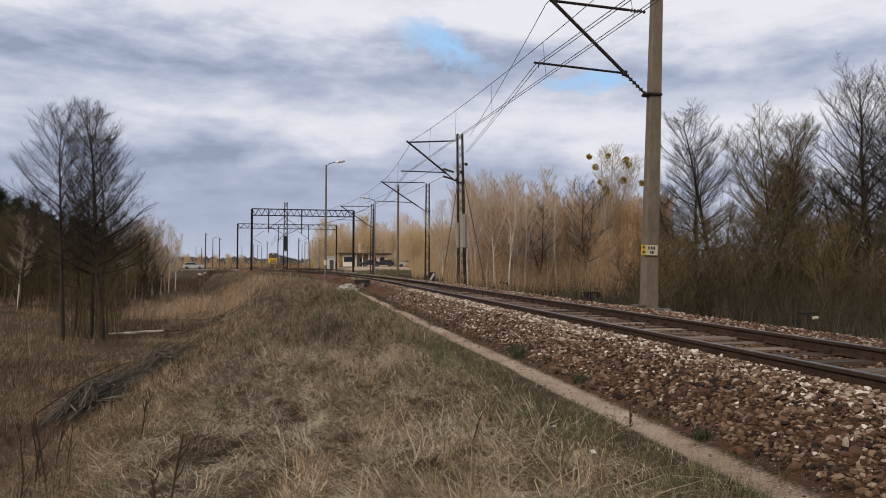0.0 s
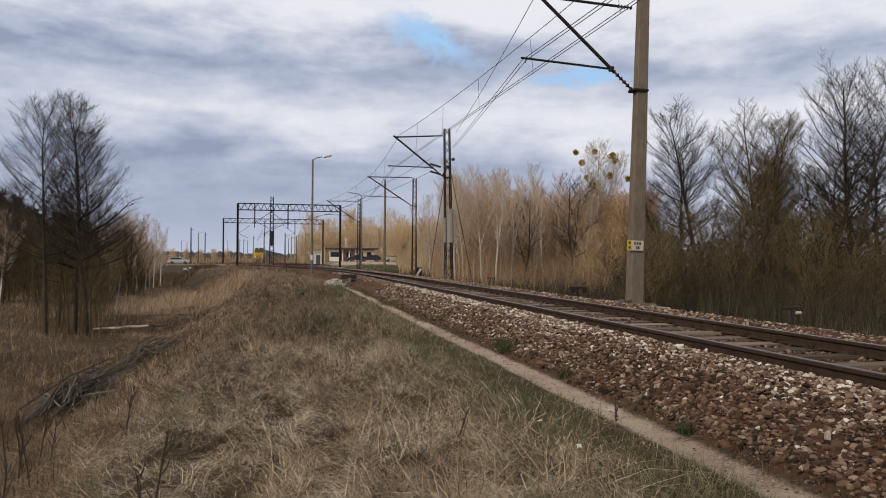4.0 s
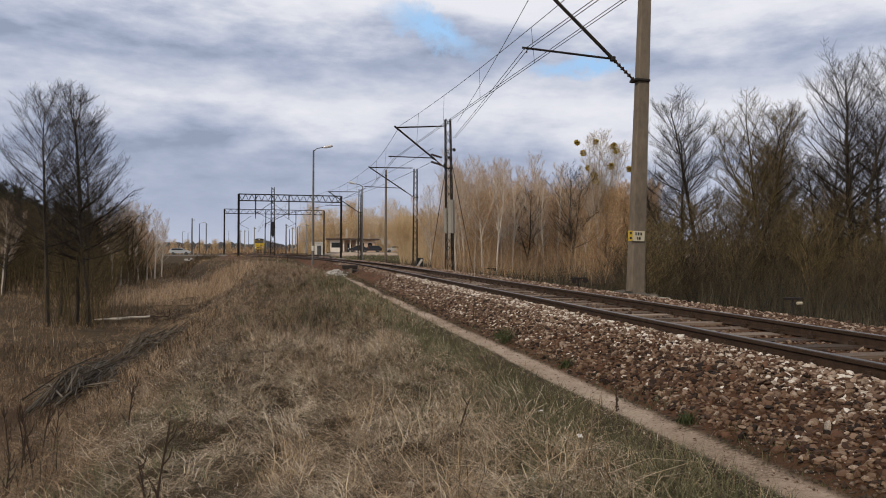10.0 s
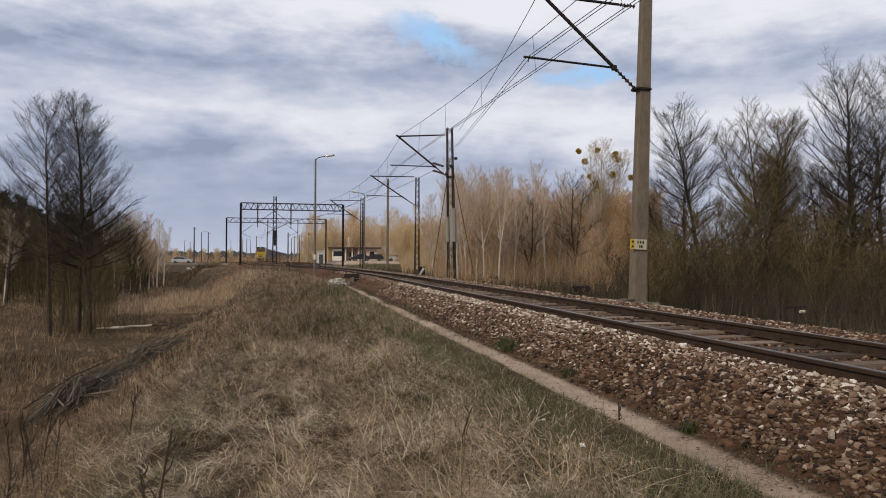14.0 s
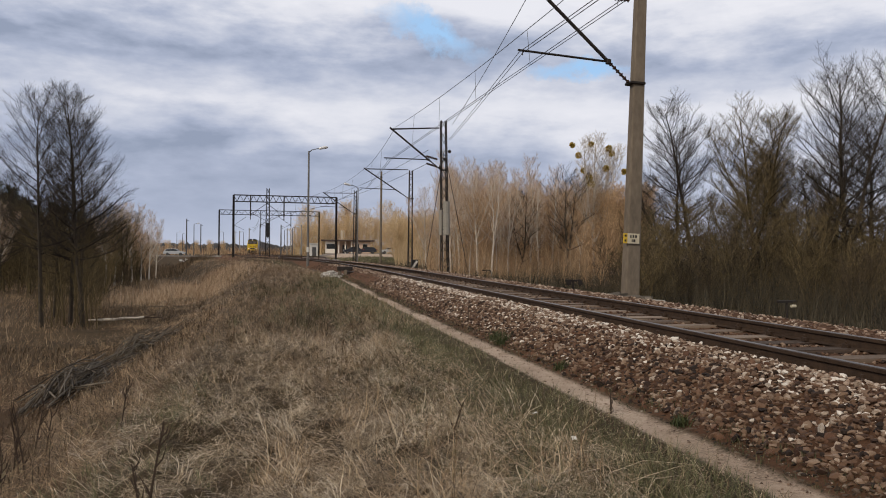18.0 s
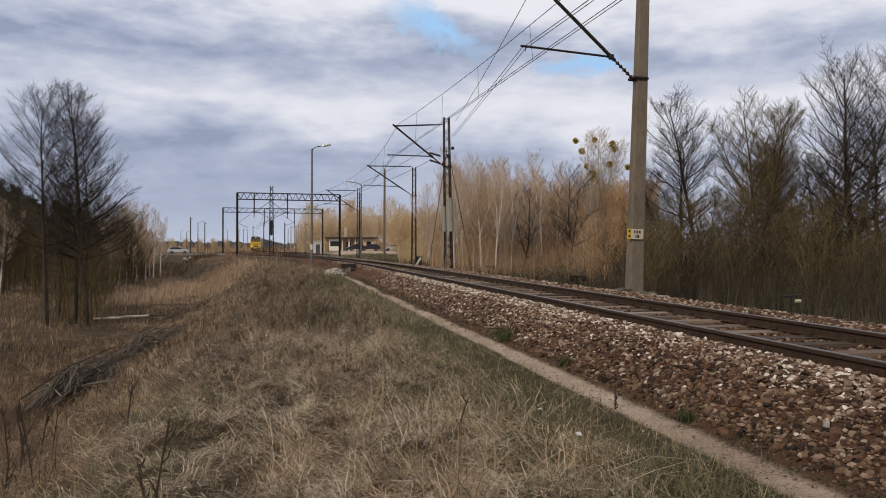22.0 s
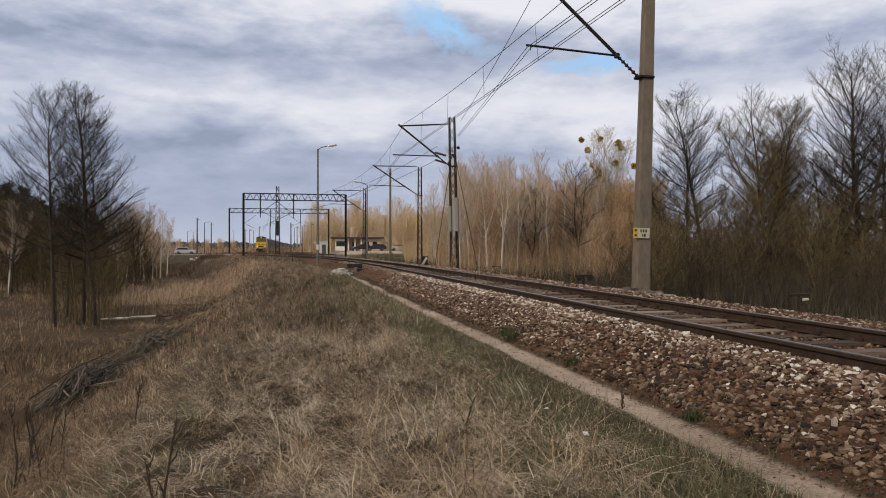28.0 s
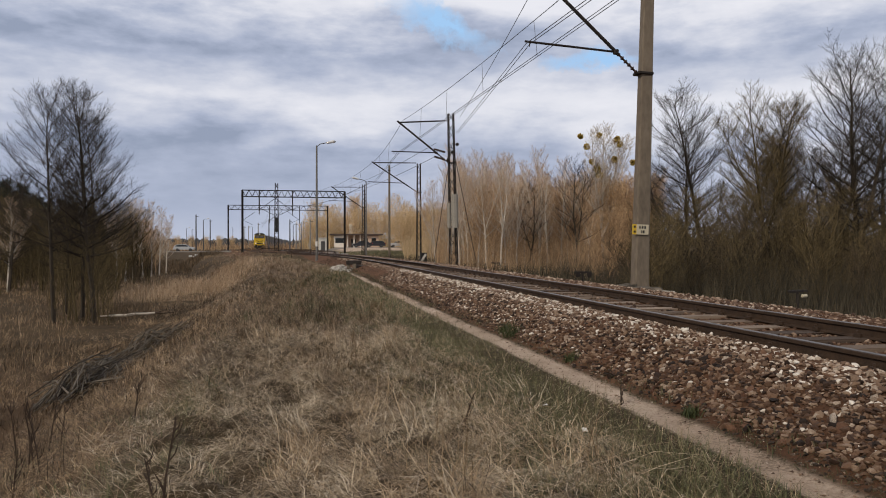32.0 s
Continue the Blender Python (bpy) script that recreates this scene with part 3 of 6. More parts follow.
def insulator(a, b_, r=0.055, discs=5):
    """Ribbed porcelain between two points."""
    a, b_ = Vector(a), Vector(b_)
    d = b_ - a
    turn = d.to_track_quat("Z", "Y").to_matrix().to_4x4()
    prof = []
    L = d.length
    for i in range(discs):
        z = L * i / discs
        prof += [(r * 0.4, z), (r, z + L / discs * 0.4), (r * 0.45, z + L / discs * 0.6)]
    prof.append((r * 0.4, L))
    return Build().lathe(prof, 8, Matrix.Translation(a) @ turn)


def cantilever(mast, side, mx, top, low, tip_x, arm_z, steady_z, r=0.035):
    """Registration arms of a catenary mast, towards the track (side -1 is to -x)."""
    tip = Vector((tip_x, 0, arm_z))
    foot = Vector((mx, 0, low))
    ins0 = foot + (tip - foot).normalized() * 0.02
    ins1 = foot + (tip - foot).normalized() * 0.75
    part("strut", Build().tube([ins1, tip + (tip - foot).normalized() * 0.12], r, 8), STEEL_DARK, mast, "dark diagonal strut")
    part("strut_insulator", insulator(ins0, ins1, 0.06, 6), PORCELAIN, mast, "ribbed brown insulator")
    head = Vector((mx, 0, top))
    mid0 = head + (tip - head) * 0.03
    mid1 = head + (tip - head) * 0.2
    part("stay_insulator", insulator(mid0, mid1, 0.055, 5), PORCELAIN, mast, "ribbed brown insulator")
    part("stay_arm", Build().tube([mid1, tip + Vector((0.05 * side, 0, 0))], r * 0.8, 8), STEEL_DARK, mast, "dark horizontal stay")
    k = (steady_z + 0.04 - low) / (arm_z - low)
    joint = foot + (tip - foot) * k
    part("steady_arm", Build().tube([joint, (tip_x - 0.42, 0, steady_z + 0.10)], r * 0.62, 6).tube([(tip_x - 0.3, 0, steady_z + 0.10), (tip_x - 0.3, 0, steady_z - 0.02)], 0.012, 4), STEEL_DARK, mast, "thin steady arm")
    part("joint_clamp", Build().box(0.12, 0.12, 0.12, Matrix.Translation(joint - Vector((0, 0, 0.06))), bevel=0.02), STEEL_DARK, mast)
    part("mast_clamp", Build().box(0.42, 0.34, 0.06, pose(mx + 0.16, 0, low - 0.03), bevel=0.02), STEEL_DARK, mast)
    return tip


POST_Y, POST_X = 16.8, 8.48
MAST_Y, MAST_X = 37.5, 8.62


def build_concrete_post():
    lean = 1.6
    zb = gz(POST_X, POST_Y)
    post = thing("catenary_mast", "tall tapered concrete catenary post with dark steel bracket", "catenary mast", "overhead line masts", m=pose(POST_X + 0.12, POST_Y, zb - 0.05, 0, lean, 0))
    h = 8.9 - zb
    part("shaft", Build().box(0.405, 0.31, h + 0.6, pose(0.02, 0, -0.6), bevel=0.035, taper=0.62), CONCRETE, post, "weathered beige concrete shaft")
    part("foundation", Build().box(0.95, 0.8, 0.62, pose(0.12, 0, -0.42), bevel=0.12, taper=0.8), CONCRETE_DARK, post, "rough concrete foundation")
    cantilever(post, -1, -0.20, 7.25 - zb, 5.17 - zb, -2.74, 7.28 - zb, 5.62 - zb, 0.045)
    # number plates on the face towards the camera
    z = 1.27 - zb
    plate = part("sign_plate", Build().box(0.32, 0.02, 0.25, pose(-0.03, -0.175, z - 0.125), bevel=0.005), SIGN_WHITE, post, "faded white plate with dark marks")
    part("sign_plate", Build().box(0.11, 0.02, 0.25, pose(-0.25, -0.175, z - 0.125), bevel=0.005), SIGN_YELLOW, post, "small yellow plate")
    for dx, dz, w, hgt in ((0.0, 0.02, 0.03, 0.07), (0.07, 0.02, 0.04, 0.07), (0.14, 0.02, 0.04, 0.07), (0.04, -0.09, 0.02, 0.07), (0.10, -0.09, 0.05, 0.07), (-0.14, -0.08, 0.05, 0.05), (-0.14, 0.04, 0.05, 0.05)):
        part("plate_mark", Build().box(w, 0.006, hgt, pose(dx - 0.11, -0.190, z + dz)), BLACK, plate)
    return post


def build_lattice_mast(x, y, h, w, label, tension=False, lean=0.0, arm=True, tip_x=None, top=7.3, low=5.2, mat=STEEL_DARK, face=None):
    zb = gz(x, y) - 0.05
    mast = thing("catenary_mast", label, "catenary mast", "overhead line masts", m=pose(x, y, zb, 0, lean, 0))
    part("lattice", lattice(Build(), h - zb, w, w * 0.72, w, w * 0.72, int((h - zb) / (w * 1.25))), mat, mast, "riveted lattice steel mast")
    part("foundation", Build().box(w * 2.2, w * 2.2, 0.4, pose(0, 0, -0.25), bevel=0.05), CONCRETE_PALE, mast)
    if arm:
        cantilever(mast, -1, -w * 0.4, top - zb, low - zb, tip_x - x, 7.25 - zb, 5.65 - zb, 0.05)
    return mast, zb


def build_tension_mast():
    mast, zb = build_lattice_mast(MAST_X, MAST_Y, 7.75, 0.37, "dark lattice catenary mast with tension weights and guy wires", lean=-1.2, tip_x=5.86, top=7.38, low=5.15)
    return mast, zb


def build_counterweights(mast, zb):
    disc = Build().lathe([(0.165, 0), (0.18, 0.006), (0.18, 0.138), (0.165, 0.144)], 10).mesh("counterweight", CONCRETE_PALE)
    slim = Build().lathe([(0.10, 0), (0.11, 0.006), (0.11, 0.138), (0.10, 0.144)], 10).mesh("counterweight", CONCRETE_PALE)
    for dx, z0, n in ((0.02, 1.72, 12), (-0.22, 1.72, 9)):
        for i in range(n):
            part("counterweight", disc if dx > 0 else slim, None, mast, "pale concrete weight disc" if i == 0 else "", m=pose(dx, -0.40 if dx > 0 else -0.12, z0 - zb + i * 0.146))
        part("weight_rod", Build().tube([(dx, -0.40 if dx > 0 else -0.12, z0 - zb - 0.1), (dx, -0.40 if dx > 0 else -0.12, 5.9 - zb)], 0.014, 5), STEEL_DARK, mast)
    part("guide_bar", Build().tube([(0.02, -0.30, 0.3 - zb), (0.02, -0.30, 5.6 - zb)], 0.02, 5), STEEL_DARK, mast)
    for s, (a, c) in enumerate((((0, 0, 6.0 - zb), (-1.0, 1.2, -0.3)), ((0.1, 0, 5.9 - zb), (1.5, 0.4, -0.3)))):
        part("guy_wire", Build().tube([a, c], 0.018, 5), WIRE, mast, "taut steel guy wire")
    for k, z in enumerate((5.3, 5.7, 6.1)):
        part("pulley", Build().lathe([(0.05, -0.03), (0.09, -0.02), (0.06, 0), (0.09, 0.02), (0.05, 0.03)], 12, pose(-0.25 + 0.25 * k, -0.28, z - zb, 90, 0, 0)), STEEL_DARK, mast)
    for k, z in enumerate((5.35, 5.75)):
        part("tail_insulator", insulator((-0.3, 0.25, z - zb), (-0.75, 0.9, z + 0.25 - zb), 0.07, 7), PORCELAIN, mast, "ribbed dark insulator")


build_concrete_post()
_m, _zb = build_tension_mast()
build_counterweights(_m, _zb)
build_lattice_mast(10.2, 56.8, 7.25, 0.34, "slim lattice catenary mast standing by the track", tip_x=6.56, low=5.0)
build_lattice_mast(8.4, 82.0, 7.6, 0.36, "slim lattice catenary mast at the yard throat", tip_x=4.9, low=5.0)
build_lattice_mast(8.8, 84.0, 7.2, 0.30, "slim lattice catenary mast at the yard throat", arm=False)


def span(name, ends, sag, r, label, droppers=None, n=14):
    """A wire hung between two points; droppers hang from it down to the wire below."""
    a, c = Vector(ends[0]), Vector(ends[1])
    pts = []
    for i in range(n + 1):
        t = i / n
        p = a.lerp(c, t)
        p.z -= sag * 4 * t * (1 - t)
        pts.append(p)
    w = thing(name, label, "wire", "overhead line wires", data=Build().tube(pts, r, 5).mesh(name, WIRE))
    if droppers:
        la, lc = Vector(droppers[0]), Vector(droppers[1])
        for i in range(1, droppers[2]):
            t = i / droppers[2]
            p = a.lerp(c, t)
            p.z -= sag * 4 * t * (1 - t)
            part("dropper", Build().tube([p, la.lerp(lc, t)], 0.006, 4), WIRE, w)


def pair(a, c, sag, label, r=0.009):
    for k in (-0.045, 0.055):
        span("contact_wire", ((a[0] + k, a[1], a[2]), (c[0] + k, c[1], c[2])), sag, r, label)


def build_wires():
    anchor_hi, anchor_lo = (MAST_X + 0.25, MAST_Y - 0.3, 7.55), (MAST_X + 0.1, MAST_Y - 0.3, 6.72)
    label_m, label_c = "sagging messenger wire of the overhead line", "copper contact wire above the track"
    # the run held by the concrete post ends at the weights of the lattice mast
    span("messenger_wire", ((6.6, -28.0, 7.22), (5.93, POST_Y, 7.22)), 0.5, 0.010, label_m, droppers=((7.7, -28.0, 5.70), (5.69, POST_Y, 5.70), 9))
    pair((7.7, -28.0, 5.70), (5.69, POST_Y, 5.70), 0.03, label_c)
    span("messenger_wire", ((5.93, POST_Y, 7.22), anchor_hi), 0.12, 0.010, label_m, droppers=None)
    pair((5.69, POST_Y, 5.70), anchor_lo, 0.02, label_c)
    # the run that begins at the bracket of the lattice mast
    span("messenger_wire", ((7.3, -10.0, 7.9), (5.86, MAST_Y, 7.28)), 0.75, 0.010, label_m, droppers=((7.75, -10.0, 6.2), (5.72, MAST_Y, 5.66), 10))
    pair((7.75, -10.0, 6.2), (5.72, MAST_Y, 5.66), -0.03, label_c)
    stations = [(5.86, MAST_Y), (6.5, 56.8), (4.6, 82.0), (0.8, 99.0), (-3.6, 147.0), (-7.2, 215.0)]
    for (xa, ya), (xc, yc) in zip(stations, stations[1:]):
        long = yc - ya
        span("messenger_wire", ((xa, ya, 7.25), (xc, yc, 7.25)), 0.05 + long * 0.010, 0.012, label_m,
             droppers=((xa - 0.2, ya, 5.65), (xc + 0.1, yc, 5.65), max(3, int(long / 5))))
        pair((xa - 0.2, ya, 5.65), (xc + 0.1, yc, 5.65), 0.03, label_c, 0.011)
    for z in (6.0, 6.7):
        span("tail_wire", ((MAST_X - 0.8, MAST_Y + 0.8, z - 0.4), (6.0, 78.0, z + 0.2)), 0.25, 0.012, "tensioned tail wire anchored at the lattice mast")


build_wires()


def build_gantry(y, xl, xr, top, label, drops):
    zb = -0.45
    g = thing("catenary_gantry", label, "catenary gantry", "overhead line portals", m=pose(0, y, 0))
    for x in (xl, xr):
        part("gantry_leg", Build().box(0.13, 0.08, top - zb), STEEL_DARK, g, m=pose(x, 0, zb))
        for dx in (-0.10, 0.10):
            part("leg_flange", Build().box(0.07, 0.30, top - zb), STEEL_DARK, g, m=pose(x + dx, 0, zb))
        part("foundation", Build().box(0.9, 0.9, 0.4, pose(x, 0, zb - 0.3), bevel=0.05), CONCRETE_PALE, g)
    beam = Build()
    n = 32
    for dy in (-0.22, 0.22):
        for dz in (-0.85, 0.0):
            beam.tube([(xl, dy, top + dz), (xr, dy, top + dz)], 0.055, 4)
        for i in range(n):
            a, c = xl + (xr - xl) * i / n, xl + (xr - xl) * (i + 1) / n
            beam.bar((a, dy, top - (0.85 if i % 2 else 0)), (c, dy, top - (0 if i % 2 else 0.85)), 0.03)
    part("gantry_beam", beam, STEEL_DARK, g, "lattice cross beam")
    for x, length in drops:
        part("drop_bar", Build().tube([(x, 0, top), (x, 0, top - length)], 0.09, 6), STEEL_DARK, g)
        way = 1 if x < (xl + xr) / 2 - 1.5 else -1
        part("drop_arm", Build().tube([(x, 0, top - length + 0.15), (x + 2.4 * way, 0, top - length + 1.9)], 0.035, 5).tube([(x, 0, top - length + 0.4), (x + 2.0 * way, 0, top - length - 0.6)], 0.03, 5), STEEL_DARK, g)
        part("drop_insulator", insulator((x, 0, top - length - 0.02), (x, 0, top - length - 0.5), 0.09, 4), PORCELAIN, g)


build_gantry(99.0, -5.75, 7.6, 8.0, "dark steel lattice portal spanning three tracks", ((-3.6, 2.7), (0.7, 2.8)))
build_gantry(147.0, -11.2, 7.9, 8.5, "dark steel lattice portal further down the yard", ((-8.6, 3.2), (2.4, 3.0), (-3.4, 3.0)))


def build_lattice_pole(x, y, h, w, label):
    zb = gz(x, y) - 0.05
    p = thing("lattice_mast", label, "mast", m=pose(x, y, zb))
    part("lattice", lattice(Build(), h - zb, w, w * 0.55, w, w * 0.55, 12, 0.06, 0.03), STEEL_DARK, p)
    part("equipment_box", Build().box(0.36, 0.3, 2.0, pose(0, -0.25, 2.7), bevel=0.03), BLACK, p)


build_lattice_pole(-1.4, 100.5, 9.1, 0.6, "tapered dark lattice mast between the tracks")


def build_street_lamp(x, y, h, side, label, pale=True, zb=None, slim=1.0):
    zb = gz(x, y) - 0.05 if zb is None else zb
    lamp = thing("street_lamp", label, "street lamp", "yard lamps", m=pose(x, y, zb))
    part("pole", Build().lathe([(0.13 * slim, 0), (0.125 * slim, 0.9), (0.08 * slim, h)], 8), CONCRETE_GREY if pale else STEEL_GREY, lamp)
    if slim > 0.7 and pale:
        part("painted_band", Build().lathe([(0.13 * slim + 0.012, 1.15), (0.128 * slim + 0.012, 1.55)], 8), WHITE, lamp, "white painted band")
    part("arm", Build().tube([(0, 0, h - 0.1), (side * 0.25, 0, h + 0.12), (side * 0.8, 0, h + 0.25)], 0.035, 6), STEEL_GREY, lamp)
    m = pose(side * 0.75, 0, h + 0.2, 0, -12 * side, 0)
    part("lamp_head", Build().tube([m @ Vector((0, 0, 0)), m @ Vector((side * 0.15, 0, 0.03)), m @ Vector((side * 0.6, 0, 0.04)), m @ Vector((side * 0.75, 0, 0))], [0.04, 0.10, 0.12, 0.04], 8), LAMP_GLASS, lamp, "pale lamp head")


build_street_lamp(2.25, 57.5, 9.0, 1, "tall concrete lamp post with a pale head by the track", slim=0.78)
build_street_lamp(8.05, 75.9, 8.4, -1, "slim concrete lamp post beside the side track", slim=0.65)


def build_plain_pole(x, y, h):
    pole = thing("concrete_pole", "tall plain brownish concrete pole before the station", "pole", m=pose(x, y, gz(x, y) - 0.05))
    part("shaft", Build().lathe([(0.14, 0), (0.13, 0.8), (0.10, h), (0.0, h + 0.02)], 8), CONCRETE, pole)
    part("collar", Build().lathe([(0.115, h - 0.62), (0.125, h - 0.60), (0.125, h - 0.5), (0.113, h - 0.48)], 8), STEEL_DARK, pole, "dark steel collar")


build_plain_pole(10.15, 73.5, 10.0)


# ---------------------------------------------------------------- loose stones of the ballast
def stone_shape(rnd, size):
    """A broken stone: an icosahedron pushed about, flattened, with flat facets."""
    p = (1 + 5 ** 0.5) / 2
    base = [(-1, p, 0), (1, p, 0), (-1, -p, 0), (1, -p, 0), (0, -1, p), (0, 1, p), (0, -1, -p), (0, 1, -p), (p, 0, -1), (p, 0, 1), (-p, 0, -1), (-p, 0, 1)]
    faces = [(0, 11, 5), (0, 5, 1), (0, 1, 7), (0, 7, 10), (0, 10, 11), (1, 5, 9), (5, 11, 4), (11, 10, 2), (10, 7, 6), (7, 1, 8),
             (3, 9, 4), (3, 4, 2), (3, 2, 6), (3, 6, 8), (3, 8, 9), (4, 9, 5), (2, 4, 11), (6, 2, 10), (8, 6, 7), (9, 8, 1)]
    v = np.array(base) / 1.9
    v = v * rnd.uniform(0.62, 1.3, (12, 1)) * np.array([rnd.uniform(0.95, 1.5), rnd.uniform(0.75, 1.15), rnd.uniform(0.45, 0.85)])
    return v * size, np.array(faces)


def turn_matrices(rnd, n):
    """n turns as 3 x 3 matrices. Most stones lie on their broad sides, some tilted."""
    a, tilt, way = rnd.uniform(0, 2 * np.pi, n), rnd.normal(0, 0.85, n), rnd.uniform(0, 2 * np.pi, n)
    q = np.stack([np.cos(a / 2) * np.cos(tilt / 2), np.sin(tilt / 2) * np.cos(way), np.sin(tilt / 2) * np.sin(way), np.sin(a / 2) * np.cos(tilt / 2)], -1)
    q /= np.linalg.norm(q, axis=1)[:, None]
    w, x, y, z = q.T
    return np.stack([np.stack([1 - 2 * (y * y + z * z), 2 * (x * y - z * w), 2 * (x * z + y * w)], -1),
                     np.stack([2 * (x * y + z * w), 1 - 2 * (x * x + z * z), 2 * (y * z - x * w)], -1),
                     np.stack([2 * (x * z - y * w), 2 * (y * z + x * w), 1 - 2 * (x * x + y * y)], -1)], 1)


def scatter_stones(rnd, xs, ys, zs, sizes, name, mat):
    shapes = [stone_shape(rnd, 1.0) for _ in range(24)]
    n = len(xs)
    pick = rnd.integers(0, 24, n)
    V = np.stack([s[0] for s in shapes])[pick]
    V = np.einsum("nij,nkj->nki", turn_matrices(rnd, n), V) * sizes[:, None, None]
    V = V * np.array([1, 1, 0.85]) + np.stack([xs, ys, zs], -1)[:, None]
    F = shapes[0][1][None] + (np.arange(n) * 12)[:, None, None]
    return fast_mesh(name, V.reshape(-1, 3), F.reshape(-1, 3), mat, True)


def build_ballast():
    rnd = np.random.default_rng(3)
    bed = thing("ballast", "reddish brown and pale crushed stone ballast along the track", "ballast", kind="stuff")

    def field(n, u0, u1, y0, y1, s0, s1, name, mat, power=1.6, raise_by=0.0):
        y = y0 + (y1 - y0) * rnd.random(n) ** power
        u = rnd.uniform(u0, u1, n)
        x = track_x(y) + u
        s = rnd.uniform(s0, s1, n) * rnd.choice([0.55, 0.75, 0.95, 1.2], n) * (0.85 + y / 70)
        z = ground_z(x, y) + s * rnd.uniform(-0.05, 0.5, n) + raise_by
        if raise_by:
            # the cribs are filled between the sleepers, which stay mostly bare
            clear = np.abs((y + 5.8 + 0.31) % 0.62 - 0.31) > rnd.uniform(0.08, 0.15, n)
            x, y, z, s = x[clear], y[clear], z[clear], s[clear]
        part(name, scatter_stones(rnd, x, y, z, s, name, mat), None, bed)

    field(17500, -2.06, -1.35, 2.0, 27, 0.019, 0.034, "shoulder_stones", STONE, 1.2)
    field(3600, -1.62, -0.9, 2.0, 27, 0.016, 0.030, "upper_stones", STONE_PALE, 1.3)
    field(7000, -1.50, -0.85, 2.0, 50, 0.012, 0.026, "gravel_stones", STONE_SAND, 1.6)
    field(1000, -1.95, -1.2, 2.0, 26, 0.018, 0.030, "scattered_pale_stones", STONE_PALE, 1.2)
    field(2200, -1.95, -1.0, 9.0, 26, 0.018, 0.030, "weathered_pale_stones", STONE_PALE, 1.0)
    field(1400, -2.1, -1.1, 25, 55, 0.010, 0.020, "far_stones", STONE_DARK, 1.0)
    field(6500, -0.7, 0.7, 2.0, 60, 0.018, 0.034, "crib_stones", STONE, raise_by=0.006)
    field(8500, 0.82, 2.15, 2.0, 60, 0.018, 0.032, "far_shoulder_stones", STONE_SAND)
    field(2600, -2.1, 2.2, -6.0, 2.6, 0.024, 0.042, "rear_stones", STONE, 1.0)
    field(3200, -2.62, -2.08, 2.5, 26, 0.004, 0.011, "path_pebbles", STONE_SAND)
    field(2600, -2.20, -2.02, 2.5, 30, 0.008, 0.026, "foot_stones", STONE_DARK, 1.2)
    # the nearest stones can be picked up one by one
    meshes = []
    for i in range(12):
        v, f = stone_shape(rnd, 1.0)
        meshes.append(fast_mesh("stone", v, f, STONE_LOOSE, True))
    for i in range(280):
        y = rnd.uniform(3.8, 9.0)
        u = rnd.uniform(-2.15, -1.1)
        x = float(track_x(y)) + u
        s = rnd.uniform(0.022, 0.040)
        o = part("stone", meshes[i % 12], None, bed)
        o.matrix_basis = Matrix.LocRotScale((x, y, gz(x, y) + 0.35 * s), Euler(rnd.uniform(0, 6.28, 3)), (s, s, s * 0.8))


build_ballast()


# ---------------------------------------------------------------- grass
def blades(rnd, x, y, length, heading, lean, width, curl, lift=0.0):
    """Ribbons of three segments that rise, bend over and end in a point."""
    n = len(x)
    z = ground_z(x, y) + lift
    V = np.zeros((n, 7, 3))
    angle = lean.copy()
    heading = heading.copy()
    turn = rnd.normal(0, 0.34, n)
    px, py, pz = np.zeros(n), np.zeros(n), np.zeros(n)
    for j in range(4):
        w = width * (1, 0.85, 0.55, 0)[j]
        s = np.stack([-np.sin(heading), np.cos(heading)], -1)
        c = np.stack([x + px, y + py, z - 0.01 + pz], -1)
        if j < 3:
            V[:, 2 * j, :2] = c[:, :2] - s * w[:, None] / 2
            V[:, 2 * j + 1, :2] = c[:, :2] + s * w[:, None] / 2
            V[:, 2 * j, 2] = V[:, 2 * j + 1, 2] = c[:, 2]
        else:
            V[:, 6] = c
        px = px + np.cos(heading) * np.sin(angle) * length / 3
        py = py + np.sin(heading) * np.sin(angle) * length / 3
        heading = heading + turn
        pz = np.maximum(pz + np.cos(angle) * length / 3, 0.01 - lift)
        angle = np.minimum(angle + curl, 2.2)
    F = np.array([(0, 1, 3), (0, 3, 2), (2, 3, 5), (2, 5, 4), (4, 5, 6)])
    F = F[None] + (np.arange(n) * 7)[:, None, None]
    return V.reshape(-1, 3), F.reshape(-1, 3)


def lie(x, y):
    """The way in which the flattened grass lies, swirling from place to place."""
    return 0.6 + 1.7 * wave(x, y, 0.55, 0.9) + 1.0 * wave(x, y, 1.7, 2.1)


def grass_field(seed, n, spread, mat, name, label, length, width, lean, curl, keep=None, flow=0.5, kind="stuff"):
    rnd = np.random.default_rng(seed)
    x, y = spread(rnd, n)
    if keep is not None:
        ok = keep(x, y, rnd)
        x, y = x[ok], y[ok]
    n = len(x)
    tuft = 0.65 + 0.7 * (0.5 + 0.5 * wave(x, y, 2.3, 3.3))
    L = rnd.uniform(*length, n) * tuft
    far = np.maximum(np.hypot(x, y) / 9.0, 1.0)
    v, f = blades(rnd, x, y, L, lie(x, y) + rnd.normal(0, flow, n), np.abs(rnd.normal(lean, 0.35, n)), rnd.uniform(*width, n) * far ** 0.8, rnd.uniform(*curl, n))
    return thing(name, label, "grass", kind=kind, data=fast_mesh(name, v, f, mat))


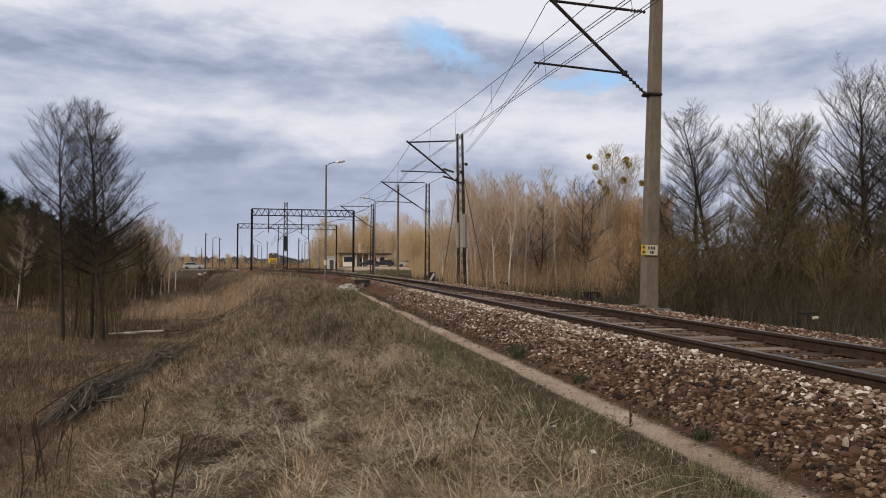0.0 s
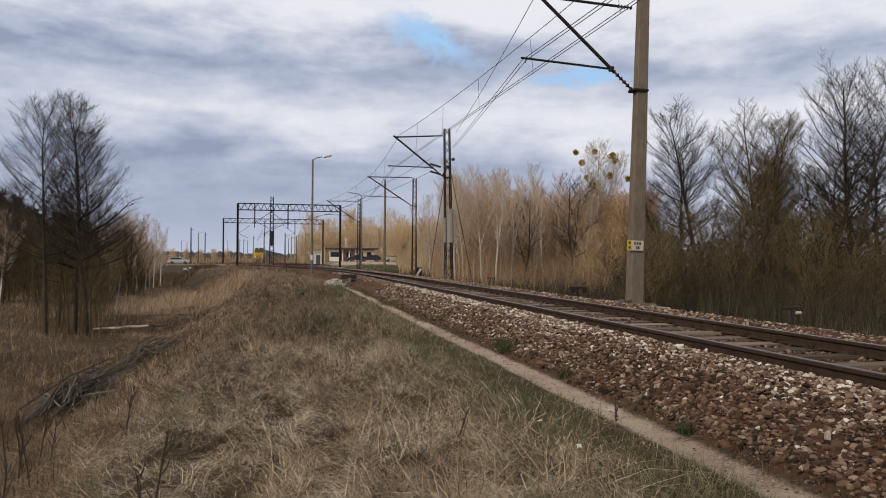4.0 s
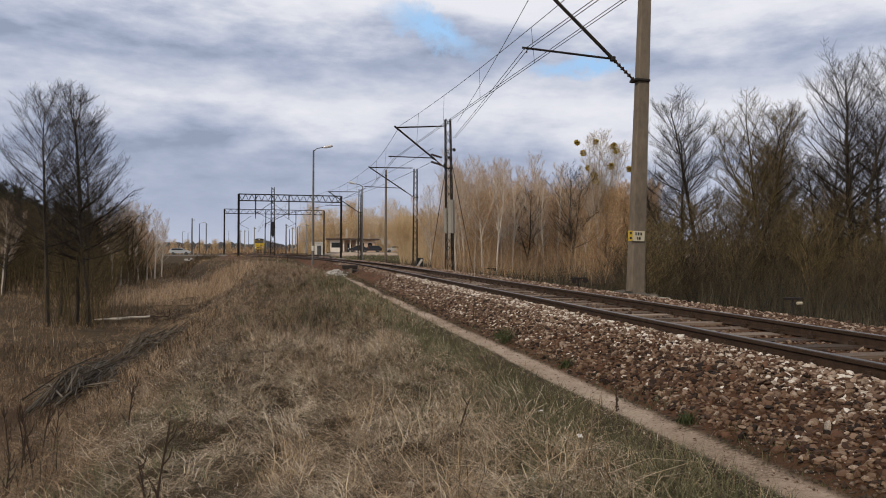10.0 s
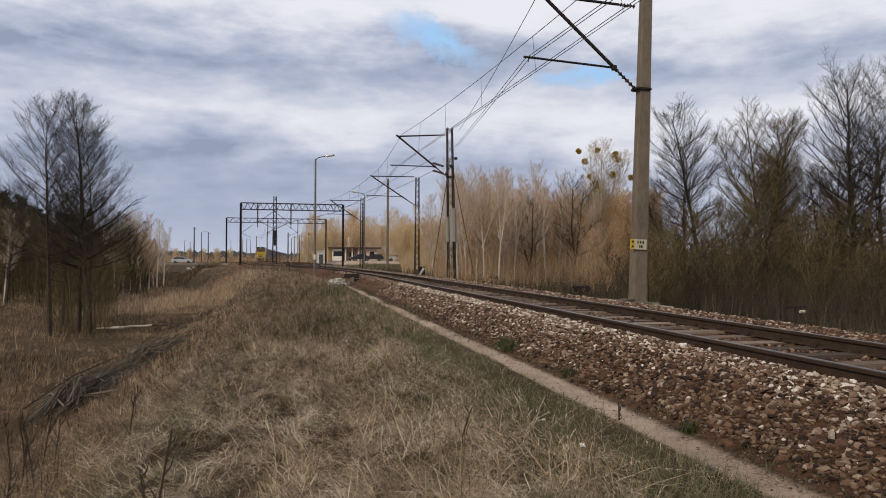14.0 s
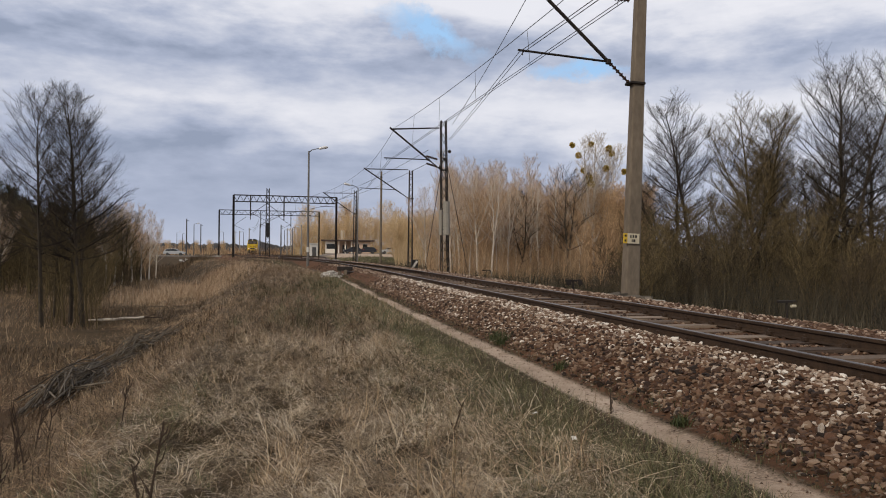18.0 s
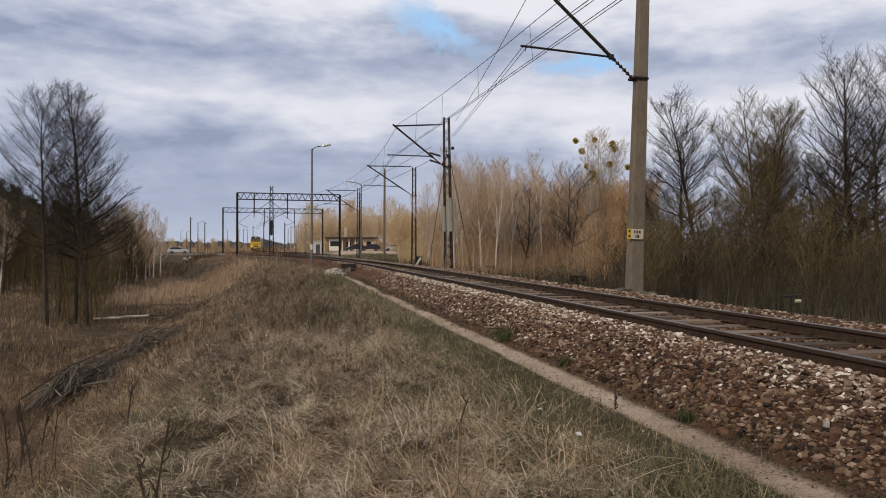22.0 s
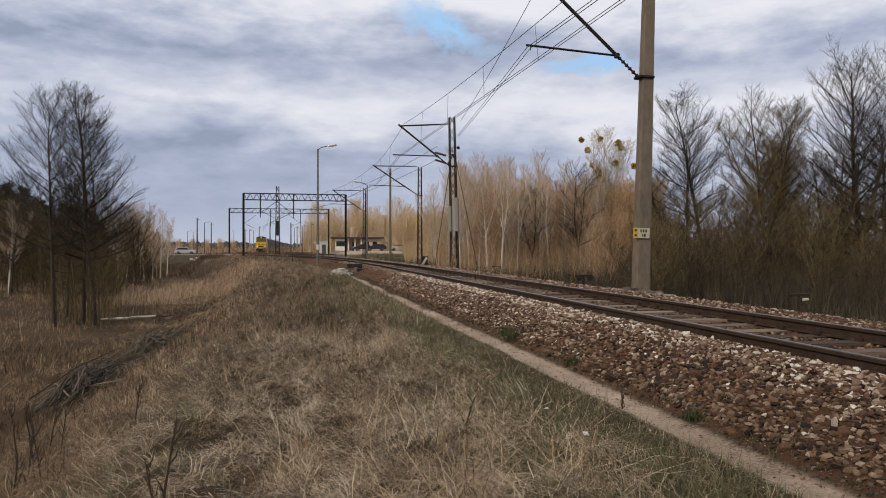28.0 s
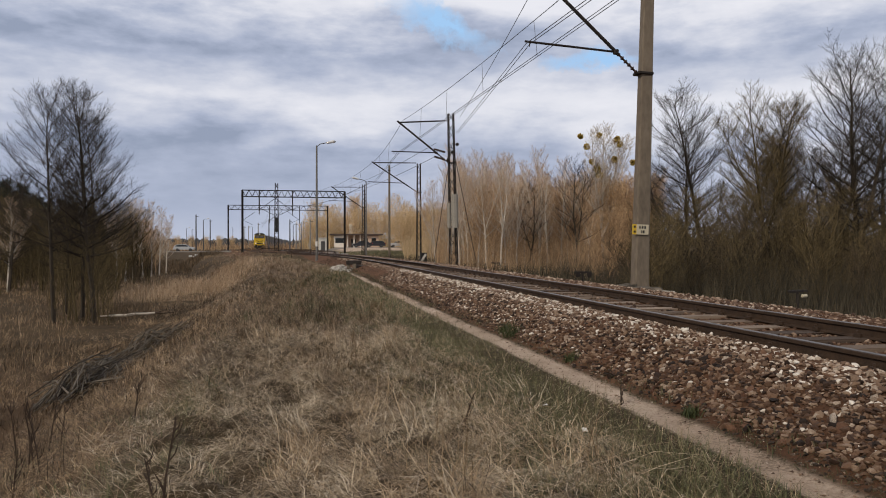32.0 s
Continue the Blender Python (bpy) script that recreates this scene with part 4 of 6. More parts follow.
def wedge(y0, y1, left, right, power):
    """Places thinning out with distance, between two lines along the track."""
    def spread(rnd, n):
        y = y0 * (y1 / y0) ** (rnd.random(n) ** power)
        return rnd.uniform(left, right, n) + (track_x(y) - CENTRE), y
    return spread


def off_path(x, y, rnd):
    u = x - track_x(y)
    return u < -2.47 - 0.09 * np.abs(rnd.normal(size=len(x)))


def dry_side(x, y, rnd):
    u = x - track_x(y)
    return (u < -3.12 - 0.5 * np.abs(rnd.normal(size=len(x)))) & (u > -6.25 + 0.5 * rnd.normal(size=len(x))) & (mounds(x, y) > -0.05 - 0.03 * rnd.random(len(x)))


def tussocks(seed, clumps, per, spread, mat, name, label, keep, length=(0.16, 0.42), width=(0.0022, 0.0046), lean=1.36, mound=0.20, coarse=8.0):
    """Low mops of dead blades, each combed over its own way, that lie across one another."""
    rnd = np.random.default_rng(seed)
    cx, cy = spread(rnd, clumps)
    ok = keep(cx, cy, rnd)
    cx, cy = cx[ok], cy[ok]
    n = len(cx) * per
    each = lambda v: np.repeat(v, per)
    size = each(rnd.uniform(0.55, 1.2, len(cx)) * (0.8 + 0.45 * (0.5 + 0.5 * wave(cx, cy, 1.5, 0.3))))
    # blades hang down the sides of the mounds, most of them leaning one way
    e = 0.06
    sx, sy = (mounds(cx - e, cy) - mounds(cx + e, cy)) / (2 * e), (mounds(cx, cy - e) - mounds(cx, cy + e)) / (2 * e)
    main = 3.5 + 1.0 * wave(cx, cy, 0.55, 0.9)
    comb = each(np.arctan2(sy + 0.30 * np.sin(main), sx + 0.30 * np.cos(main)) + rnd.normal(0, 0.55, len(cx)))
    loose = each(rnd.choice([0.16, 0.3, 0.5, 1.4], len(cx)))
    dx, dy = rnd.normal(0, 0.10, n) * size, rnd.normal(0, 0.10, n) * size
    x, y = each(cx) + dx, each(cy) + dy
    far = np.maximum(np.hypot(x, y) / coarse, 1.0) ** 0.65
    lift = rnd.random(n) ** 0.6 * mound * size * np.exp(-(np.hypot(dx, dy) / 0.16) ** 2)
    v, f = blades(rnd, x, y, rnd.uniform(*length, n) * size, comb + rnd.normal(0, 1, n) * loose, np.clip(each(rnd.normal(lean, 0.22, len(cx))) + rnd.normal(0, 0.28, n), 0.1, 1.75), rnd.uniform(*width, n) * far, each(rnd.uniform(0.08, 0.42, len(cx))) + rnd.uniform(0, 0.2, n), lift)
    return thing(name, label, "grass", kind="stuff", data=fast_mesh(name, v, f, mat))


def thin(a, b, seed, cut):
    """Only some patches of the dry side."""
    return lambda x, y, r: dry_side(x, y, r) & (wave(x, y, a, seed) + 0.6 * wave(x, y, b, 2 * seed) > cut)


tussocks(18, 3000, 34, wedge(2.5, 13.0, -4.6, 2.4, 1.0), GRASS_DEAD, "grass_tussocks", "matted tussocks of dead straw-coloured grass", dry_side)
tussocks(28, 1500, 30, wedge(2.5, 14.0, -4.6, 2.4, 1.0), GRASS_TAN, "grass_tussocks", "tan tussocks of dead grass combed over by the wind", thin(1.4, 3.1, 0.8, -0.1), (0.3, 0.68), (0.0024, 0.005), lean=1.30, mound=0.24)
tussocks(27, 2100, 16, wedge(2.5, 12.0, -4.4, 2.2, 1.0), GRASS_PALE, "grass_tussocks", "bleached locks of long grass lying over the dead grass", thin(2.2, 4.0, 1.7, -0.3), (0.18, 0.45), (0.002, 0.0042), mound=0.24)
tussocks(29, 700, 30, wedge(2.6, 13.0, -4.4, 2.4, 1.0), GRASS_GREEN, "grass_tussocks", "grey green tufts of fresh grass among the dead grass", thin(1.1, 2.7, 2.9, 0.25), (0.12, 0.3), lean=0.8)
tussocks(19, 3000, 24, wedge(12.0, 60.0, -4.8, 2.2, 1.0), GRASS_FAR, "grass_tussocks", "pinkish brown tussocks of dead grass further along the shoulder", dry_side, (0.16, 0.36), (0.002, 0.0042), lean=0.9, coarse=12.0)
tussocks(30, 900, 30, wedge(13.0, 30.0, -4.0, 2.0, 1.0), WEED_GREEN, "weed_tussocks", "dark green weeds growing through the dead grass", thin(0.7, 1.9, 4.4, 0.1), (0.15, 0.38), (0.003, 0.006), lean=0.5, mound=0.05, coarse=12.0)
tussocks(33, 260, 34, wedge(3.0, 9.0, -3.0, -0.6, 1.0), GRASS_GREEN, "grass_tussocks", "fresh green tufts at the edge of the ditch slope", lambda x, y, r: wave(x, y, 1.5, 5.2) > 0.15, (0.1, 0.26), lean=0.7)
tussocks(20, 1500, 26, wedge(3.2, 45.0, -6.5, -1.3, 1.0), REED, "ditch_tussocks", "brown tussocks of dry grass on the ditch slope", lambda x, y, r: np.abs(x + 3.9 - 0.13 * (y - 17)) > 0.7, (0.2, 0.45))
tussocks(21, 500, 30, wedge(2.8, 14.0, -4.5, -0.9, 1.0), DARK_WEED, "ditch_tussocks", "dark withered weeds at the foot of the slope", lambda x, y, r: wave(x, y, 1.3, 0.7) > -0.6, (0.15, 0.35))
grass_field(22, 8000, lambda r, n: (r.uniform(-5.0, 2.7, n), r.uniform(-9.0, 2.8, n)), GRASS_DEAD, "dead_grass", "matted dead grass behind the viewpoint", (0.15, 0.36), (0.005, 0.009), 1.1, (0.1, 0.4), off_path, flow=2.0)
grass_field(11, 46000, wedge(2.5, 15.0, -4.4, 2.7, 1.0), GRASS_UNDER, "dead_grass", "matted dead grass on the shoulder, coloured dark for the shade under the tussocks", (0.10, 0.26), (0.0025, 0.005), 1.35, (0.0, 0.2), off_path, flow=2.0)
grass_field(12, 27000, wedge(13.0, 100.0, -4.8, 2.7, 1.0), GRASS_FAR, "dead_grass", "matted dead straw-coloured grass further along the shoulder", (0.15, 0.34), (0.004, 0.008), 1.0, (0.1, 0.4), off_path, flow=2.0)
grass_field(13, 40000, wedge(2.6, 40.0, 1.05, 2.78, 1.0), GRASS_GREEN, "green_grass", "short fresh green grass along the footpath", (0.06, 0.19), (0.0022, 0.0048), 0.65, (0.1, 0.4), off_path, flow=2.0)
grass_field(31, 4500, wedge(2.6, 22.0, 1.0, 2.72, 1.0), GRASS_PALE, "dead_grass", "pale dead blades among the green grass by the footpath", (0.07, 0.22), (0.002, 0.004), 1.0, (0.1, 0.4), off_path, flow=2.0)
grass_field(32, 7000, wedge(2.6, 42.0, 2.99, 3.26, 0.8), WEED_GREEN, "foot_weeds", "dark low weeds at the foot of the ballast", (0.03, 0.11), (0.003, 0.007), 0.7, (0.1, 0.4), lambda x, y, r: wave(x, y, 2.3, 1.0) > -0.25 - 0.03 * y, flow=2.0)
grass_field(16, 9000, wedge(3.0, 30.0, -5.0, 1.5, 1.0), GRASS_GREEN, "green_grass", "fresh green blades between the dead grass", (0.08, 0.2), (0.004, 0.007), 0.8, (0.1, 0.4), lambda x, y, r: wave(x, y, 0.8, 5.0) > 0.15, flow=2.0)
grass_field(14, 44000, wedge(14.0, 110.0, -19.0, -5.2, 0.9), REED, "dry_reeds", "tall dry brown reeds and grass in the ditch", (0.2, 0.5), (0.0018, 0.0034), 0.75, (0.1, 0.5), lambda x, y, r: wave(x, y, 0.5, 2.0) + 0.6 * wave(x, y, 1.6, 0.5) > -0.25 + 0.3 * r.normal(size=len(x)), flow=1.5)
grass_field(24, 9000, lambda r, n: ((-6.2 + 1.9 * r.normal(size=n)), r.uniform(44.0, 72.0, n)), REED_GOLD, "dry_reeds", "pale golden reeds on the ditch floor", (0.5, 1.0), (0.0022, 0.0045), 0.4, (0.1, 0.4), lambda x, y, r: wave(x, y, 0.6, 1.4) + 0.5 * wave(x, y, 1.7, 0.2) > -0.35, flow=1.5)
grass_field(25, 9000, lambda r, n: (r.uniform(-34.0, -9.0, n), r.uniform(24.0, 66.0, n)), REED_GOLD, "dry_reeds", "golden brown reeds before the wood", (0.3, 0.8), (0.0022, 0.0045), 0.45, (0.1, 0.4), lambda x, y, r: wave(x, y, 0.33, 4.0) + 0.5 * wave(x, y, 1.1, 0.5) > 0.1 + 0.3 * r.normal(size=len(x)), flow=1.5)
grass_field(26, 5000, lambda r, n: (r.uniform(-16.0, -4.2, n) - 0.07 * 90, r.uniform(84.0, 128.0, n)), DARK_WEED, "dry_weeds", "dark brown weeds on the road bank", (0.4, 0.9), (0.006, 0.012), 0.4, (0.05, 0.3), flow=2.0)
grass_field(34, 5000, lambda r, n: (r.uniform(8.0, 34.0, n), r.uniform(88.0, 122.0, n)), GRASS_GREEN, "yard_grass", "rough green grass before the station", (0.15, 0.4), (0.006, 0.012), 0.5, (0.1, 0.4), lambda x, y, r: wave(x, y, 0.4, 1.0) > -0.3, flow=2.0)
grass_field(35, 5000, lambda r, n: (r.uniform(-14.0, 12.0, n), r.uniform(62.0, 125.0, n)), REED, "yard_weeds", "dry brown weeds between the yard tracks", (0.12, 0.35), (0.004, 0.009), 0.6, (0.1, 0.4), lambda x, y, r: (np.abs(x - track_x(y)) > 2.4) & (wave(x, y, 0.5, 3.0) > 0.0), flow=2.0)
# this patch of dark weed colour imitates the shaded band of the ditch floor
grass_field(36, 4000, lambda r, n: (r.uniform(-9.5, -3.6, n), r.uniform(33.0, 42.5, n)), DARK_WEED, "dry_weeds", "dark brown weeds put in for the shade on the ditch floor", (0.15, 0.4), (0.003, 0.007), 0.6, (0.1, 0.4), lambda x, y, r: wave(x, y, 0.7, 2.0) > -0.4, flow=2.0)
grass_field(17, 22000, wedge(3.0, 26.0, -9.5, -1.7, 1.0), DARK_WEED, "dry_weeds", "dark brown weeds on the ditch slope", (0.15, 0.4), (0.004, 0.009), 0.5, (0.05, 0.4), flow=2.0)
grass_field(15, 13000, wedge(4.0, 70.0, 9.2, 14.0, 0.8), BRUSH_GREY, "dry_weeds", "tall dry weeds along the edge of the wood", (0.5, 1.2), (0.005, 0.010), 0.15, (0.02, 0.2), flow=2.0)


# ---------------------------------------------------------------- leafless trees
def prisms(a, c, ra, rc):
    """Three-sided tapering twigs between two sets of points, as corners and triangles."""
    a, c, ra, rc = (np.asarray(v, float) for v in (a, c, ra, rc))
    d = c - a
    d /= np.linalg.norm(d, axis=1)[:, None] + 1e-9
    ref = np.where(np.abs(d[:, 2:3]) < 0.9, np.array([[0, 0, 1.0]]), np.array([[1.0, 0, 0]]))
    p = np.cross(d, ref)
    p /= np.linalg.norm(p, axis=1)[:, None] + 1e-9
    q = np.cross(d, p)
    ring = [p * math.cos(t) + q * math.sin(t) for t in (0, 2.0944, 4.1888)]
    v = np.stack([a + w * ra[:, None] for w in ring] + [c + w * rc[:, None] for w in ring], 1)
    f = np.array([(0, 1, 4), (0, 4, 3), (1, 2, 5), (1, 5, 4), (2, 0, 3), (2, 3, 5)])
    return v.reshape(-1, 3), (f[None] + (np.arange(len(a)) * 6)[:, None, None]).reshape(-1, 3)


def feathered_tree(seed, h, r0, limbs, reach, low=0.3, sub=9, twigs=6, slope=(0.22, 1.15), lean=(0.0, 0.0), forks=0, fork_at=(0.2, 0.45), fine=0.0042, curve=0.07, arms=(), wander=0.07, spread=0.42):
    """A leafless tree: straight leaders, limbs that rise and curve up, and side shoots set left and right along them."""
    rnd = random.Random(seed)
    trunk, seg = Build(), []

    def grow(a, way, length, n, bend, up):
        pts, p, d = [a.copy()], a.copy(), way.normalized()
        for _ in range(n):
            d = (d + Vector((rnd.gauss(0, bend), rnd.gauss(0, bend), rnd.gauss(0, bend * 0.6) + up))).normalized()
            p = p + d * (length / n)
            pts.append(p.copy())
        return pts

    def at(pts, t):
        n = len(pts) - 1
        i = min(int(t * n), n - 1)
        return pts[i].lerp(pts[i + 1], t * n - i), (pts[i + 1] - pts[i]).normalized()

    def shoots(pts, length, r, count, depth):
        """Side shoots along a limb, alternating left and right."""
        for k in range(count):
            t = 0.18 + 0.82 * (k + rnd.random()) / count
            base, d = at(pts, min(t, 0.999))
            side = d.cross(Vector((0, 0, 1)))
            if side.length < 0.2:
                side = Vector((math.cos(k * 2.4), math.sin(k * 2.4), 0))
            side = side.normalized() * (1 if k % 2 else -1)
            side = side + Vector((rnd.gauss(0, 0.45), rnd.gauss(0, 0.45), rnd.gauss(0.15, 0.4)))
            way = d * 0.85 + side * 0.75 + Vector((0, 0, 0.16))
            if depth == 0:
                tip = base + way.normalized() * length * rnd.uniform(0.35, 0.75) * (1.15 - 0.5 * t)
                mid = base.lerp(tip, 0.55) + Vector((0, 0, -0.02))
                seg.append((base, mid, fine, fine * 0.8))
                seg.append((mid, tip + Vector((0, 0, 0.02)), fine * 0.8, fine * 0.45))
            else:
                L = length * rnd.uniform(0.40, 0.62) * (1.12 - 0.62 * t)
                p2 = grow(base, way, L, 3, 0.13, curve)
                r2 = max(fine * 1.25, r * 0.42 * (1 - 0.5 * t))
                for m in range(3):
                    seg.append((p2[m], p2[m + 1], r2 * (1 - 0.25 * m), r2 * (0.75 - 0.25 * m) + fine * 0.4))
                shoots(p2, L, r2, twigs, 0)

    stems = []
    way = Vector((lean[0] / h, lean[1] / h, 1))
    lead = grow(Vector((0, 0, -0.2)), way, h * 0.95 + 0.2, 12, wander * 0.5, 0.03)
    stems.append((lead, h, r0, low, limbs))
    for k in range(forks):
        t = rnd.uniform(*fork_at)
        base, d = at(lead, t)
        a = 2.4 * k + rnd.uniform(0, 1.5) + seed
        L = h * (1 - t) * rnd.uniform(0.84, 1.0)
        stems.append((grow(base, Vector((math.cos(a) * spread, math.sin(a) * spread, 1)), L, 9, wander * 0.7, 0.05), L, r0 * (1 - 0.75 * t) * 0.8, 0.12, int(limbs * 0.62)))
    for pts, L, r, lo, count in stems:
        n = len(pts) - 1
        trunk.tube(pts, [max(r * (1 - 0.88 * i / n), fine * 1.5) for i in range(n + 1)], 6, caps=False)
        k0 = rnd.uniform(0, 6.28)
        for k in range(count):
            g = (k + rnd.random()) / count
            t = lo + (0.985 - lo) * g
            base, d = at(pts, t)
            a = k0 + k * 2.4 + rnd.uniform(-0.4, 0.4)
            rise = slope[0] + (slope[1] - slope[0]) * g + rnd.gauss(0, 0.12)
            length = reach * (L / h) ** 0.5 * ((1 - g) ** 0.34) * (0.74 + 0.30 * g) * rnd.uniform(0.6, 1.15) + 0.18 * reach
            lp = grow(base, Vector((math.cos(a), math.sin(a), rise)), length, 6, wander, curve)
            lr = max(fine * 1.8, r * (1 - 0.85 * t) * 0.42)
            trunk.tube(lp, [lr * (1 - 0.8 * i / 6) + fine * 0.5 for i in range(7)], 4, caps=False)
            shoots(lp, length, lr, max(3, int(sub * (0.45 + 0.55 * length / reach))), 1)
    for t, a, rise, length in arms:
        base, d = at(lead, t)
        lp = grow(base, Vector((math.cos(a), math.sin(a), rise)), length, 7, 0.08, 0.06)
        trunk.tube(lp, [r0 * 0.3 * (1 - 0.8 * i / 7) + fine for i in range(8)], 5, caps=False)
        shoots(lp, length * 0.62, r0 * 0.3, sub + 3, 1)
    A, C, RA, RC = zip(*seg)
    return trunk, prisms(A, C, RA, RC)


def tree_kind(name, label, category, group, bark, twig, *args, **kw):
    trunk, (v, f) = feathered_tree(*args, **kw)
    t = thing(name, label, category, group)
    part("trunk", trunk, bark, t)
    part("crown", fast_mesh("crown", v, f, twig), None, t, "bare branching twigs")
    return t


def plant(ob, spots, seed=0, turned=None):
    """Set the tree on the first spot and copies of it on the others. A spot: x, y, scale. turned: one heading for all."""
    rnd = random.Random(seed)
    for i, (x, y, s) in enumerate(spots):
        m = pose(x, y, gz(x, y) - 0.05, 0, 0, rnd.uniform(0, 360) if turned is None else turned) @ Matrix.Diagonal((s, s, s * (rnd.uniform(0.95, 1.05) if turned is None else 1), 1))
        if i == 0:
            ob.matrix_basis = m
        else:
            c = copy_thing(ob, Matrix.Identity(4))
            c.matrix_basis = m


def seen_at(px, depth):
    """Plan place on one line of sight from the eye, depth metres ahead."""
    yaw = radians(12.08)
    k = (px - 784) / 1288
    return depth * (math.sin(yaw) + k * math.cos(yaw)), depth * (math.cos(yaw) - k * math.sin(yaw))


def spot(px, depth, s=1.0):
    x, y = seen_at(px, depth)
    return x, y, s


# the alders across the ditch
ALDER = tree_kind("alder_tree", "tall leafless alder with a narrow dark crown", "tree", "bare trees", BARK_ALDER, BARK_ALDER, 21, 9.7, 0.10, 46, 2.4, low=0.34, sub=11, twigs=9, slope=(0.15, 1.3), wander=0.08, lean=(-0.55, 0.0))
plant(ALDER, [spot(94, 29.8, 1.0)], turned=0)
ALDER_B = tree_kind("alder_tree", "tall leafless alder with fine dark twigs", "tree", "bare trees", BARK_ALDER, BARK_ALDER, 23, 9.8, 0.10, 38, 2.3, low=0.32, sub=10, twigs=9, slope=(0.15, 1.35), wander=0.10, lean=(-0.45, 0.2))
plant(ALDER_B, [spot(144, 31, 1.0), spot(116, 33.5, 0.74), spot(160, 33.5, 0.93)], turned=0)
ALDER_C = tree_kind("alder_tree", "leafless alder with long side limbs reaching out", "tree", "bare trees", BARK_ALDER, BARK_ALDER, 29, 9.7, 0.10, 38, 2.3, low=0.30, sub=10, twigs=9, slope=(0.15, 1.3), wander=0.10, lean=(0.35, 0.0), arms=((0.54, 0.1, 0.55, 2.7), (0.46, -0.3, 0.38, 3.0), (0.36, 0.5, 0.6, 2.4)))
plant(ALDER_C, [spot(166, 30.5, 1.0)], turned=0)
SLIM = tree_kind("young_alder", "thin young leafless alder stem", "tree", "bare trees", BARK_OLIVE, BARK_OLIVE, 25, 5.6, 0.04, 22, 1.0, low=0.25, sub=6, twigs=5, slope=(0.8, 1.6))
plant(SLIM, [spot(112 + 8 * i, 29.5 + (i * 7 % 5), 0.62 + 0.12 * (i * 3 % 5)) for i in range(11)] + [spot(0 + 18 * i, 44 + (i * 7 % 9), 1.0) for i in range(5)], seed=12)
# the trees beyond the track
EDGE = tree_kind("alder_tree", "leafless grey alder at the wood edge", "tree", "bare trees", BARK_ALDER, BARK_ALDER, 33, 10.3, 0.14, 44, 2.9, low=0.22, sub=12, twigs=9, slope=(0.1, 1.3), wander=0.14)
plant(EDGE, [spot(1246, 36, 1.0), spot(1214, 38.5, 0.82), spot(1290, 36.5, 0.95), spot(1195, 43, 0.74), spot(1422, 40, 0.86), spot(1460, 36, 0.70), spot(15, 46, 0.78)], seed=22)
TALL = tree_kind("alder_tree", "tall broad leafless alder with a forked trunk", "tree", "bare trees", BARK_ALDER, BARK_ALDER, 36, 10.3, 0.17, 52, 3.2, low=0.20, sub=12, twigs=9, slope=(0.1, 1.3), forks=1, fork_at=(0.2, 0.3), spread=0.2, wander=0.09)
plant(TALL, [spot(1526, 29, 0.92), spot(1580, 33, 0.88), spot(1490, 38, 0.74), spot(1378, 42, 0.80)], seed=2)
WILLOW = tree_kind("willow_tree", "leafless willow with dense olive yellow twigs", "tree", "bare trees", BARK_OLIVE, TWIG_TAN, 31, 8.6, 0.12, 28, 2.4, low=0.16, sub=11, twigs=8, slope=(0.55, 1.6), forks=3, fork_at=(0.12, 0.4), fine=0.005)
plant(WILLOW, [spot(1358, 32, 1.04), spot(1400, 35, 0.80), spot(1318, 30, 0.55), spot(1470, 29, 0.52), spot(1512, 33, 0.55), spot(120, 58, 0.9), spot(190, 60, 0.85), spot(60, 56, 0.8), spot(28, 50, 0.72), spot(72, 50, 0.66), spot(104, 47, 0.6), spot(-10, 54, 0.8), spot(238, 62, 0.80), spot(1200, 34, 0.55), spot(1560, 28, 0.46), spot(1262, 30, 0.5), spot(1425, 28, 0.45)], seed=3)
BIRCH = tree_kind("birch_tree", "slender leafless birch with white trunk", "tree", "birch wood", BARK_BIRCH, TWIG_BIRCH, 41, 9.6, 0.11, 30, 2.1, low=0.30, sub=8, twigs=6, slope=(0.65, 1.7), forks=1, fine=0.007)
plant(BIRCH, [spot(792 + 8 * i + (i * 37 % 11), 52 + (i * 29 % 25), 0.78 + 0.02 * (i * 7 % 9)) for i in range(34)] + [spot(770 + 13 * i + (i * 31 % 9), 50 + (i * 23 % 16), 0.66 + 0.03 * (i * 5 % 8)) for i in range(16)] + [spot(14, 47, 0.66)] + [spot(px, d, s) for px, d, s in ((206, 60, 0.70), (222, 63, 0.76), (236, 66, 0.80), (252, 70, 0.82), (268, 74, 0.80), (282, 78, 0.72), (294, 84, 0.62))], seed=4)
FRONT_BIRCH = tree_kind("birch_tree", "white-stemmed leafless birch at the front of the wood", "tree", "birch wood", BARK_BIRCH, TWIG_BIRCH, 44, 8.4, 0.078, 28, 1.8, low=0.34, sub=6, twigs=5, slope=(0.9, 2.0), forks=1, fork_at=(0.3, 0.5), spread=0.25, fine=0.0055)
plant(FRONT_BIRCH, [spot(798 + 9 * i + (i * 31 % 8), 44 + (i * 13 % 9), 0.80 + 0.035 * (i * 5 % 6)) for i in range(12)] + [spot(915, 47, 0.82), spot(968, 50, 0.85), spot(1040, 49, 0.78)], seed=24)
FAR_BIRCH = tree_kind("birch_tree", "leafless birch in the far golden wood", "tree", "birch wood", BARK_BIRCH, TWIG_GOLD, 43, 11.5, 0.12, 22, 3.0, low=0.15, sub=6, twigs=4, slope=(0.6, 1.6), forks=1, fine=0.022)
plant(FAR_BIRCH, [spot(545 + 11 * i, 190 + (i * 29 % 45), 0.95 + 0.07 * (i * 5 % 6)) for i in range(19)], seed=14)
